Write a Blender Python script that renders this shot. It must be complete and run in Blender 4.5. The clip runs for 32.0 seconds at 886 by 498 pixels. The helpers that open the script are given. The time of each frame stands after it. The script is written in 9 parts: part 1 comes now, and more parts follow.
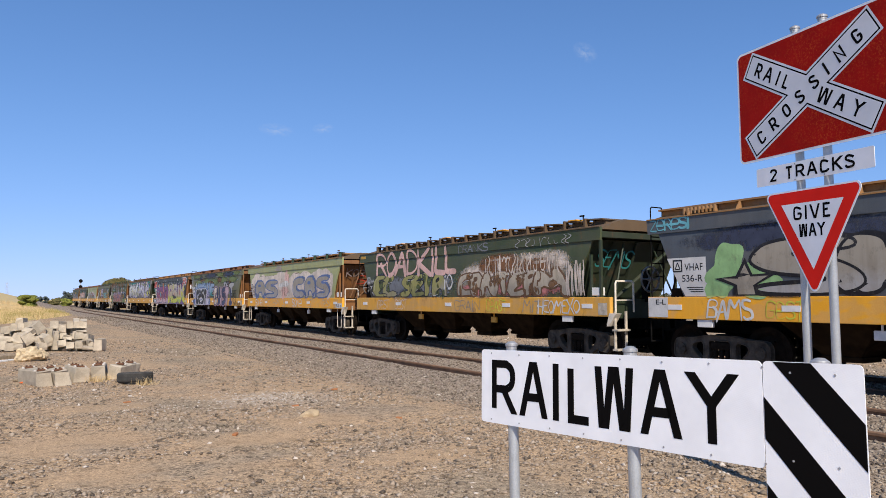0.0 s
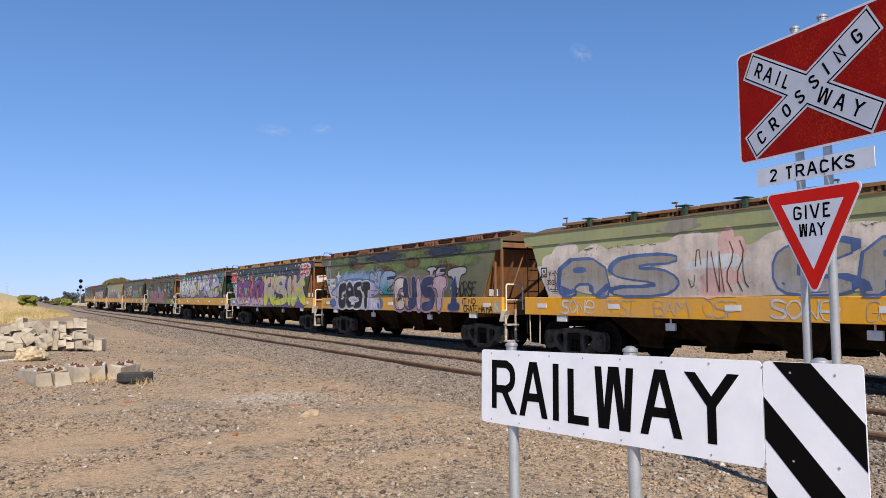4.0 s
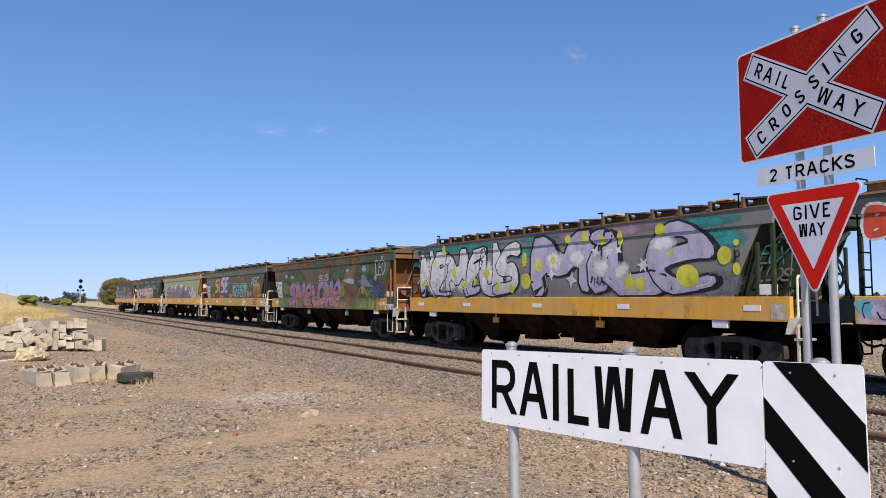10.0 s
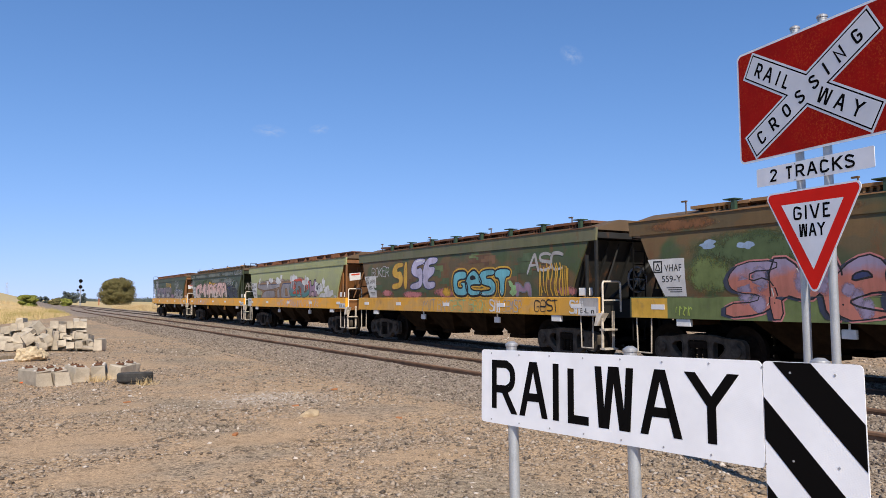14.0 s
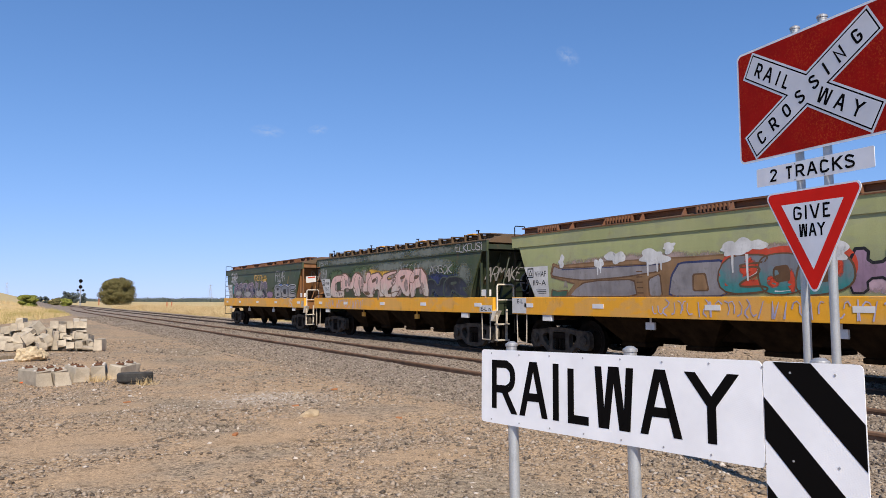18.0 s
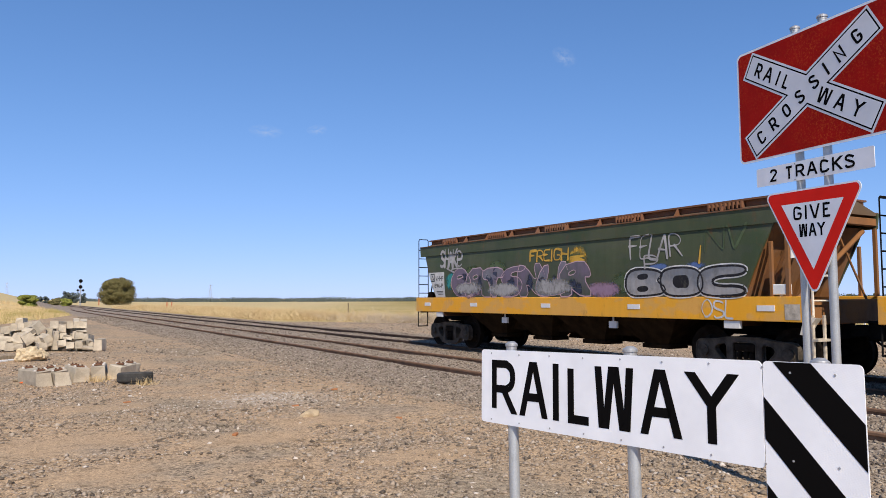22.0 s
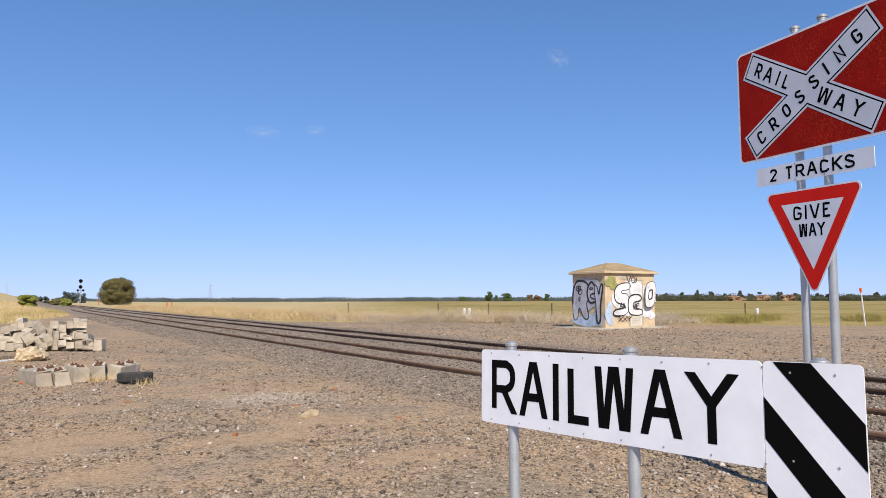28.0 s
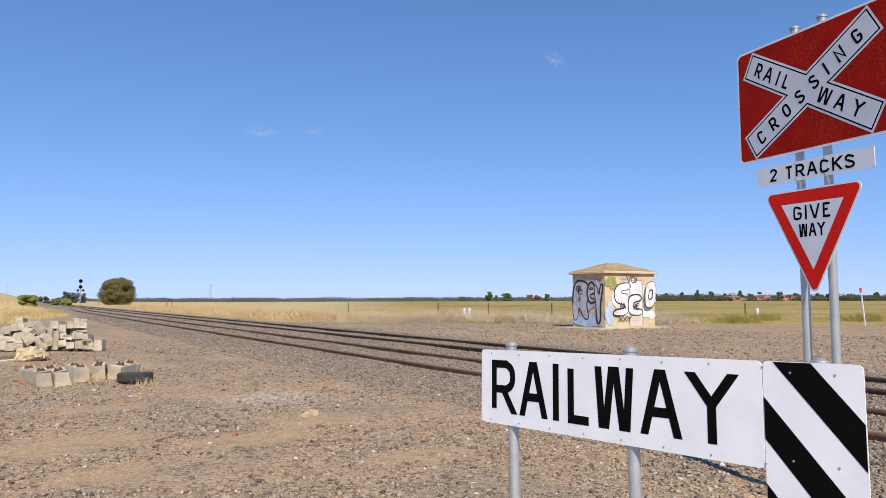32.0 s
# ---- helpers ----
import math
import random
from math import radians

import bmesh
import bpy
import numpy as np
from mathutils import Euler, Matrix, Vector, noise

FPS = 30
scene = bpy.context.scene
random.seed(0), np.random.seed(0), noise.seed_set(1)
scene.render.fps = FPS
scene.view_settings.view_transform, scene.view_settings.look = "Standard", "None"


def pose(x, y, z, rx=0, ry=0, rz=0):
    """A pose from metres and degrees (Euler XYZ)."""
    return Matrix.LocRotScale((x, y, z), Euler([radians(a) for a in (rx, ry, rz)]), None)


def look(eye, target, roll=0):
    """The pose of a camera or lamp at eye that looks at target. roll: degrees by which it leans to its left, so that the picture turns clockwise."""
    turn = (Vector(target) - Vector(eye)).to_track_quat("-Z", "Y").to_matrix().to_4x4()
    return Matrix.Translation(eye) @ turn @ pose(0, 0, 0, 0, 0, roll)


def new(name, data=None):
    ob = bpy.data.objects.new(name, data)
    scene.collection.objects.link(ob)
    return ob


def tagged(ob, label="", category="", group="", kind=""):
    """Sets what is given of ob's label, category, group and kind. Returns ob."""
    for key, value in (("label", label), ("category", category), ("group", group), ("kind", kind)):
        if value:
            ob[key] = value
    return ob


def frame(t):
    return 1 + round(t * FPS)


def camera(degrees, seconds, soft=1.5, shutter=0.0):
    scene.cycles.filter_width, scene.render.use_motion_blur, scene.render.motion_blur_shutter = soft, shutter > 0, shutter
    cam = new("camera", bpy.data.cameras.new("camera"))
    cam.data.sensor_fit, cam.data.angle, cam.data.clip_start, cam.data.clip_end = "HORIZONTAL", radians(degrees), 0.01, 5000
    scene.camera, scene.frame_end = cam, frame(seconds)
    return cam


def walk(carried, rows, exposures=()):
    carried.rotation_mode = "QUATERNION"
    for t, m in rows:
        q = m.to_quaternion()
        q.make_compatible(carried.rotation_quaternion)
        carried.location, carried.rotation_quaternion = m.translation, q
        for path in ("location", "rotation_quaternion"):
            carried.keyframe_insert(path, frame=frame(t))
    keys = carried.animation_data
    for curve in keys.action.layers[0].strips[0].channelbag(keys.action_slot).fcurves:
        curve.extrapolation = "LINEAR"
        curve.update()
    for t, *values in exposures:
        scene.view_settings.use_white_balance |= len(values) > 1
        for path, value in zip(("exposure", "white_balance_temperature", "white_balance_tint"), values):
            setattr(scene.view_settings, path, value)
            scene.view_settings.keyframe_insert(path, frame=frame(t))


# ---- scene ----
# World: the tracks run along +y, x to the right of them, the gravel at the camera is z = 0.
EYE = (0.0, 0.0, 1.6)
YAW, PITCH, ROLL = 31.41, 3.814, -0.154
cam = camera(62.58, 32.0, soft=0.55)
_aim = (math.sin(radians(YAW)) * math.cos(radians(PITCH)), math.cos(radians(YAW)) * math.cos(radians(PITCH)), 1.6 + math.sin(radians(PITCH)))
walk(cam, [(0.0, look(EYE, _aim, ROLL)), (32.0, look(EYE, _aim, ROLL))], exposures=[(0.0, 0.06, 6350, 12), (32.0, 0.06, 6350, 12)])

# ---- sky and sun ----
SUN_ELEV = 43.0
SUN_DIR = Vector((-0.33, -0.944, 0)).normalized() * math.cos(radians(SUN_ELEV)) + Vector((0, 0, math.sin(radians(SUN_ELEV))))
world = bpy.data.worlds.new("world")
scene.world = world
world.use_nodes = True
_n = world.node_tree.nodes
_sky = _n.new("ShaderNodeTexSky")
_sky.sky_type, _sky.sun_disc = "NISHITA", False
_sky.sun_elevation, _sky.sun_rotation = radians(SUN_ELEV), math.atan2(SUN_DIR.x, SUN_DIR.y)
_sky.altitude, _sky.air_density, _sky.dust_density, _sky.ozone_density = 0.0, 0.62, 0.0, 6.0
# the haze layer is thin: the glow towards the horizon levels off and stays blue
_v = [_n.new("ShaderNodeVectorMath") for _ in range(4)]
for _m, _op in zip(_v, ("MULTIPLY", "ADD", "MULTIPLY", "DIVIDE")):
    _m.operation = _op
_v[0].inputs[1].default_value = (0.185, 0.212, 0.140)
_v[1].inputs[1].default_value = (1, 1, 1)
_v[2].inputs[1].default_value = (1.345, 1.725, 1.92)
for _p, _q in ((_sky.outputs[0], _v[0].inputs[0]), (_v[0].outputs[0], _v[1].inputs[0]), (_sky.outputs[0], _v[2].inputs[0]), (_v[2].outputs[0], _v[3].inputs[0]), (_v[1].outputs[0], _v[3].inputs[1]), (_v[3].outputs[0], _n["Background"].inputs[0])):
    world.node_tree.links.new(_p, _q)
_n["Background"].inputs[1].default_value = 0.13
_l = bpy.data.lights.new("sun", "SUN")
_l.energy, _l.angle, _l.color = 5.2, radians(0.53), (1.0, 0.905, 0.755)
sun = new("sun", _l)
sun.matrix_world = look(SUN_DIR * 50, (0, 0, 0))


# ---- material helpers ----
def tree_of(name):
    m = bpy.data.materials.new(name)
    m.use_nodes = True
    return m, m.node_tree.nodes, m.node_tree.links, m.node_tree.nodes["Principled BSDF"]


def noise_node(nodes, links, scale, detail=4.0, stretch=None, coord="Object", rough=0.6):
    tc = nodes.new("ShaderNodeTexCoord")
    t = nodes.new("ShaderNodeTexNoise")
    t.inputs["Scale"].default_value, t.inputs["Detail"].default_value, t.inputs["Roughness"].default_value = scale, detail, rough
    if stretch:
        mp = nodes.new("ShaderNodeMapping")
        mp.inputs["Scale"].default_value = stretch
        links.new(tc.outputs[coord], mp.inputs[0])
        links.new(mp.outputs[0], t.inputs["Vector"])
    else:
        links.new(tc.outputs[coord], t.inputs["Vector"])
    return t


def ramp_of(nodes, links, fac, stops):
    r = nodes.new("ShaderNodeValToRGB")
    e = r.color_ramp.elements
    while len(e) < len(stops):
        e.new(0.5)
    for el, (p, c) in zip(e, stops):
        el.position = p
        el.color = (*c, 1) if len(c) == 3 else c
    links.new(fac, r.inputs[0])
    return r


def mix_col(nodes, links, fac, a, b, mode="MIX"):
    m = nodes.new("ShaderNodeMix")
    m.data_type, m.blend_type = "RGBA", mode
    for sock, v in ((m.inputs[0], fac), (m.inputs[6], a), (m.inputs[7], b)):
        if hasattr(v, "default_value") or hasattr(v, "is_linked"):
            links.new(v, sock)
        elif isinstance(v, (int, float)):
            sock.default_value = v
        else:
            sock.default_value = (*v, 1)
    return m.outputs[2]


def math_node(nodes, links, op, a, b=0.0, clamp=False):
    m = nodes.new("ShaderNodeMath")
    m.operation, m.use_clamp = op, clamp
    for sock, v in ((m.inputs[0], a), (m.inputs[1], b)):
        if isinstance(v, (int, float)):
            sock.default_value = v
        else:
            links.new(v, sock)
    return m.outputs[0]


def bump_in(nodes, links, bsdf, height, strength=0.3, dist=0.01):
    b = nodes.new("ShaderNodeBump")
    b.inputs["Strength"].default_value, b.inputs["Distance"].default_value = strength, dist
    links.new(height, b.inputs["Height"])
    links.new(b.outputs[0], bsdf.inputs["Normal"])


def plain(name, c, rough=0.6, metal=0.0, var=0.25, scale=6.0, bump=0.15, spec=0.4, stretch=None, per_object=0.0):
    """One colour with grain at two scales."""
    m, n, l, b = tree_of(name)
    big = noise_node(n, l, scale, 5, stretch)
    fine = noise_node(n, l, scale * 14, 3, stretch)
    dark = tuple(x * (1 - var) for x in c)
    lite = tuple(min(1, x * (1 + var)) for x in c)
    r = ramp_of(n, l, big.outputs[0], [(0.3, dark), (0.5, c), (0.7, lite)])
    col = mix_col(n, l, 0.25, r.outputs[0], fine.outputs[0], "OVERLAY")
    if per_object:
        oi = n.new("ShaderNodeObjectInfo")
        hsv = n.new("ShaderNodeHueSaturation")
        v = math_node(n, l, "MULTIPLY_ADD", oi.outputs["Random"], per_object)
        n_last = v.node
        n_last.inputs[2].default_value = 1 - per_object / 2
        l.new(v, hsv.inputs["Value"])
        l.new(col, hsv.inputs["Color"])
        col = hsv.outputs[0]
    l.new(col, b.inputs["Base Color"])
    b.inputs["Roughness"].default_value, b.inputs["Metallic"].default_value = rough, metal
    b.inputs["Specular IOR Level"].default_value = spec
    if bump:
        bump_in(n, l, b, fine.outputs[0], bump, 0.004)
    return m


def wagon_paint(name, c, fade=(0.25, 0.22, 0.18), rust=0.25, rough=0.55, second=None, streak=0.75):
    """Old wagon paint: patchy fading, vertical streaks of dirt, rust blooms."""
    m, n, l, b = tree_of(name)
    oi = n.new("ShaderNodeObjectInfo")
    big = noise_node(n, l, 0.7, 4)
    big.noise_dimensions = "4D"
    l.new(math_node(n, l, "MULTIPLY", oi.outputs["Random"], 20.0), big.inputs["W"])
    col = c
    if second:
        pat = noise_node(n, l, 0.55, 2, (1, 1.0, 1.6))
        rp = ramp_of(n, l, pat.outputs[0], [(0.47, (0, 0, 0)), (0.53, (1, 1, 1))])
        col = mix_col(n, l, rp.outputs[0], c, second)
    old = noise_node(n, l, 1.4, 3, (1, 0.8, 1.5))
    ro = ramp_of(n, l, old.outputs[0], [(0.50, (0, 0, 0)), (0.56, (0.4, 0.4, 0.4))])
    col = mix_col(n, l, ro.outputs[0], col, tuple(0.45 * x + 0.35 * sum(c) / 3 + 0.02 for x in c))
    f = ramp_of(n, l, big.outputs[0], [(0.38, (0, 0, 0)), (0.75, (0.55, 0.55, 0.55))])
    col = mix_col(n, l, f.outputs[0], col, fade)
    st = noise_node(n, l, 3.0, 5, (1.0, 2.2, 0.16))
    sr = ramp_of(n, l, st.outputs[0], [(0.42, (0.55, 0.53, 0.5)), (0.62, (1, 1, 1))])
    col = mix_col(n, l, streak, col, sr.outputs[0], "MULTIPLY")
    ru = noise_node(n, l, 2.6, 8, (1, 1, 0.55), rough=0.72)
    rr = ramp_of(n, l, ru.outputs[0], [(0.60 - 0.1 * rust, (0, 0, 0)), (0.70, (1, 1, 1))])
    col = mix_col(n, l, math_node(n, l, "MULTIPLY", rr.outputs[0], rust * 2.2, True), col, (0.16, 0.07, 0.03))
    fine = noise_node(n, l, 60, 3)
    col = mix_col(n, l, 0.2, col, fine.outputs[0], "OVERLAY")
    l.new(col, b.inputs["Base Color"])
    b.inputs["Roughness"].default_value = rough
    b.inputs["Specular IOR Level"].default_value = 0.25
    bump_in(n, l, b, ru.outputs[0], 0.12, 0.02)
    return m


def worn(n, l, col, amount=0.55):
    """Chips, rubbed spots and dust on old spray paint."""
    chip = noise_node(n, l, 7.0, 9, (1.0, 1.0, 0.7), rough=0.78)
    area = noise_node(n, l, 0.9, 3)
    k = math_node(n, l, "MULTIPLY", ramp_of(n, l, chip.outputs[0], [(0.53, (0, 0, 0)), (0.63, (1, 1, 1))]).outputs[0], ramp_of(n, l, area.outputs[0], [(0.35, (0.25, 0.25, 0.25)), (0.65, (1, 1, 1))]).outputs[0])
    return mix_col(n, l, math_node(n, l, "MULTIPLY", k, amount), col, (0.13, 0.115, 0.085))


def spray(name, c, rough=0.5, speck=0.12):
    """Spray paint with cloudy cover that lets some dirt through."""
    m, n, l, b = tree_of(name)
    big = noise_node(n, l, 2.2, 5)
    st = noise_node(n, l, 3.5, 4, (1.0, 2.0, 0.2))
    r = ramp_of(n, l, big.outputs[0], [(0.3, tuple(x * 0.72 for x in c)), (0.55, c), (0.8, tuple(min(1, x * 1.18 + 0.02) for x in c))])
    sr = ramp_of(n, l, st.outputs[0], [(0.36, (0.70, 0.67, 0.63)), (0.52, (1, 1, 1))])
    col = mix_col(n, l, 0.4, r.outputs[0], sr.outputs[0], "MULTIPLY")
    l.new(worn(n, l, col), b.inputs["Base Color"])
    b.inputs["Roughness"].default_value = rough
    b.inputs["Specular IOR Level"].default_value = 0.25
    return m


def spray_two(name, a, b_, mid=1.75, steep=0.75):
    """Two spray colours that fade into one another in clouds and down the letter."""
    m, n, l, b = tree_of(name)
    big = noise_node(n, l, 1.7, 5, rough=0.7)
    tc = n.new("ShaderNodeTexCoord")
    sep = n.new("ShaderNodeSeparateXYZ")
    l.new(tc.outputs["Object"], sep.inputs[0])
    h = math_node(n, l, "MULTIPLY", math_node(n, l, "SUBTRACT", sep.outputs[2], mid), steep)
    k = math_node(n, l, "ADD", math_node(n, l, "SUBTRACT", big.outputs[0], 0.04), h)
    r = ramp_of(n, l, k, [(0.30, a), (0.62, b_)])
    st = noise_node(n, l, 3.5, 4, (1.0, 2.0, 0.2))
    sr = ramp_of(n, l, st.outputs[0], [(0.36, (0.66, 0.63, 0.6)), (0.52, (1, 1, 1))])
    l.new(worn(n, l, mix_col(n, l, 0.4, r.outputs[0], sr.outputs[0], "MULTIPLY")), b.inputs["Base Color"])
    b.inputs["Roughness"].default_value = 0.55
    b.inputs["Specular IOR Level"].default_value = 0.3
    return m


# ---- mesh helpers ----
def link(name, bm, mat, parent=None, label="", smooth=False):
    me = bpy.data.meshes.new(name)
    bm.normal_update()
    bm.to_mesh(me)
    bm.free()
    if smooth:
        me.polygons.foreach_set("use_smooth", [True] * len(me.polygons))
    for mm in (mat if isinstance(mat, (list, tuple)) else [mat]):
        me.materials.append(mm)
    ob = new(name, me)
    if parent is not None:
        ob.parent = parent
    if label:
        ob["label"] = label
    return ob


def part(name, bm, material, parent, label="", smooth=False):
    return link(name, bm, material, parent, label, smooth)


def share(name, data, parent, m=None, label=""):
    """A further object on a mesh that exists."""
    ob = new(name, data)
    ob.parent = parent
    if m is not None:
        ob.matrix_local = m
    if label:
        ob["label"] = label
    return ob


def empty(name, m=None):
    ob = new(name)
    ob.empty_display_size = 0.2
    if m is not None:
        ob.matrix_world = m
    return ob


def box(bm, x0, x1, y0, y1, z0, z1, bev=0.0, m=None):
    g = bmesh.ops.create_cube(bm, size=1.0)["verts"]
    for v in g:
        v.co = Vector(((x0 + x1) / 2 + v.co.x * (x1 - x0), (y0 + y1) / 2 + v.co.y * (y1 - y0), (z0 + z1) / 2 + v.co.z * (z1 - z0)))
    if bev:
        es = list({e for v in g for e in v.link_edges})
        r = bmesh.ops.bevel(bm, geom=es, offset=bev, segments=1, affect="EDGES", profile=0.7)
        g = list({v for f in r["faces"] for v in f.verts} | {v for v in g if v.is_valid})
    if m is not None:
        bmesh.ops.transform(bm, matrix=m, verts=g)
    return g


def rod(bm, p, q, r, seg=8, r2=None):
    """A closed round bar from p to q."""
    p, q = Vector(p), Vector(q)
    d = q - p
    m = Matrix.Translation((p + q) / 2) @ d.to_track_quat("Z", "Y").to_matrix().to_4x4()
    bmesh.ops.create_cone(bm, cap_ends=True, segments=seg, radius1=r, radius2=r if r2 is None else r2, depth=d.length, matrix=m)


def path_rod(bm, pts, r, seg=6):
    for a, b in zip(pts, pts[1:]):
        rod(bm, a, b, r, seg)
    for a in pts[1:-1]:
        bmesh.ops.create_icosphere(bm, subdivisions=1, radius=r * 1.03, matrix=Matrix.Translation(a))


def prism(bm, poly, axis, a, b):
    """A plate: a polygon drawn in the two other axes, from a to b along the axis."""
    def at(u, v, w):
        return {"x": (w, u, v), "y": (u, w, v), "z": (u, v, w)}[axis]
    lo = [bm.verts.new(at(u, v, a)) for u, v in poly]
    hi = [bm.verts.new(at(u, v, b)) for u, v in poly]
    fs = [bm.faces.new(lo), bm.faces.new(hi)]
    for i in range(len(poly)):
        j = (i + 1) % len(poly)
        fs.append(bm.faces.new((lo[i], lo[j], hi[j], hi[i])))
    bmesh.ops.recalc_face_normals(bm, faces=fs)


def lathe(bm, prof, seg, m=None):
    """Turn a profile of (radius, height) about z."""
    rings = []
    for r, z in prof:
        rings.append([bm.verts.new((r * math.cos(2 * math.pi * i / seg), r * math.sin(2 * math.pi * i / seg), z)) for i in range(seg)])
    fs = []
    for A, B in zip(rings, rings[1:]):
        for i in range(seg):
            j = (i + 1) % seg
            fs.append(bm.faces.new((A[i], A[j], B[j], B[i])))
    if prof[0][0] > 1e-4:
        fs.append(bm.faces.new(list(reversed(rings[0]))))
    if prof[-1][0] > 1e-4:
        fs.append(bm.faces.new(rings[-1]))
    bmesh.ops.recalc_face_normals(bm, faces=fs)
    if m is not None:
        bmesh.ops.transform(bm, matrix=m, verts=[v for R in rings for v in R])


def arrays_to_mesh(name, verts, faces, mat, mat_idx=None):
    """A mesh from numpy arrays of triangles."""
    me = bpy.data.meshes.new(name)
    me.vertices.add(len(verts))
    me.vertices.foreach_set("co", verts.astype(np.float32).ravel())
    k = faces.shape[1]
    me.loops.add(faces.size)
    me.loops.foreach_set("vertex_index", faces.astype(np.int32).ravel())
    me.polygons.add(len(faces))
    me.polygons.foreach_set("loop_start", np.arange(len(faces), dtype=np.int32) * k)
    for mm in (mat if isinstance(mat, (list, tuple)) else [mat]):
        me.materials.append(mm)
    if mat_idx is not None:
        me.polygons.foreach_set("material_index", mat_idx.astype(np.int32))
    me.update(calc_edges=True)
    return new(name, me)


# ---- lettering ----
GLYPHS = {}


def glyph(ch, fat=0.0):
    """The flat outline of a letter of the built-in font, 1 high, as vertices and faces, and its width."""
    key = (ch, round(fat, 3))
    if key not in GLYPHS:
        c = bpy.data.curves.new("glyph", "FONT")
        c.body, c.size, c.offset, c.resolution_u, c.fill_mode = ch, 1.4, fat, 3, "FRONT"
        c.dimensions = "2D"
        ob = bpy.data.objects.new("glyph", c)
        me = bpy.data.meshes.new_from_object(ob)
        co = np.zeros(len(me.vertices) * 3)
        me.vertices.foreach_get("co", co)
        co = co.reshape(-1, 3)[:, :2]
        fs = [tuple(p.vertices) for p in me.polygons]
        w = (co[:, 0].min(), co[:, 0].max()) if len(co) else (0, 0.4)
        GLYPHS[key] = (co, fs, w)
        bpy.data.objects.remove(ob)
        bpy.data.meshes.remove(me)
        bpy.data.curves.remove(c)
    return GLYPHS[key]


def letters(bm, word, put, width, height, gap=0.10, fat=0.0, lift=0.0, wild=0.0, seed=1, thick=1.0, squeeze=None):
    """Lay a word into a box of that width and height; put(u, v, lift) places a point of it. wild: how much the letters dance."""
    rnd = random.Random(seed)
    x, items = 0.0, []
    for ch in word:
        if ch == " ":
            x += 0.45
            continue
        w0, w1 = glyph(ch, 0.0)[2]
        items.append((ch, x - w0, x, x + (w1 - w0)))
        x += (w1 - w0) + gap
    total = x - gap
    sx = width / total
    for ch, ox, a, b in items:
        co, fs, _ = glyph(ch, fat)
        rot, sc, dy, sh = (rnd.uniform(-1, 1) * 0.16 * wild, 1 + rnd.uniform(-0.05, 0.28) * wild, rnd.uniform(-0.10, 0.05) * wild, rnd.uniform(-0.3, 0.45) * wild)
        cx = (a + b) / 2
        vs = []
        for u, v in co:
            u, v = (u + ox - cx) * sc, (v - 0.5) * sc
            u += sh * v
            u, v = u * math.cos(rot) - v * math.sin(rot), u * math.sin(rot) + v * math.cos(rot)
            vs.append(bm.verts.new(put((u + cx) * sx, (v + 0.5 + dy) * height, lift)))
        for f in fs:
            try:
                bm.faces.new([vs[i] for i in f])
            except ValueError:
                pass


def on_face(origin, u_axis, v_axis):
    """A placing function for a sign's face."""
    o, u_, v_ = Vector(origin), Vector(u_axis).normalized(), Vector(v_axis).normalized()
    n_ = u_.cross(v_)
    return lambda u, v, lift=0.0: o + u_ * u + v_ * v + n_ * lift


def flat_poly(bm, pts, put, lift=0.0):
    vs = [bm.verts.new(put(u, v, lift)) for u, v in pts]
    return bm.faces.new(vs)


def slab(bm, pts, put, lo, hi):
    """A plate with thickness on a sign's face."""
    A = [bm.verts.new(put(u, v, lo)) for u, v in pts]
    B = [bm.verts.new(put(u, v, hi)) for u, v in pts]
    fs = [bm.faces.new(A), bm.faces.new(B)]
    for i in range(len(pts)):
        j = (i + 1) % len(pts)
        fs.append(bm.faces.new((A[i], A[j], B[j], B[i])))
    bmesh.ops.recalc_face_normals(bm, faces=fs)


def round_poly(pts, r, seg=5):
    """A polygon with rounded corners."""
    out, k = [], len(pts)
    for i in range(k):
        p0, p1, p2 = Vector(pts[i - 1]), Vector(pts[i]), Vector(pts[(i + 1) % k])
        a, b = (p0 - p1).normalized(), (p2 - p1).normalized()
        half = a.angle(b) / 2
        d = r / math.tan(half)
        c = p1 + (a + b).normalized() * (r / math.sin(half))
        s, e = p1 + a * d - c, p1 + b * d - c
        ang = s.angle_signed(e)
        for j in range(seg + 1):
            q = s.copy()
            q.rotate(Matrix.Rotation(-ang * j / seg, 2))
            out.append(tuple(c + q))
    return out


def blob(cx, cy, rx, ry, seed, n=22, rough=0.22):
    rnd = random.Random(seed)
    ph = [rnd.uniform(0, 6.28) for _ in range(4)]
    out = []
    for i in range(n):
        a = 2 * math.pi * i / n
        k = 1 + rough * (0.5 * math.sin(2 * a + ph[0]) + 0.4 * math.sin(3 * a + ph[1]) + 0.35 * math.sin(5 * a + ph[2]) + 0.2 * math.sin(7 * a + ph[3]))
        out.append((cx + rx * k * math.cos(a), cy + ry * k * math.sin(a)))
    return out


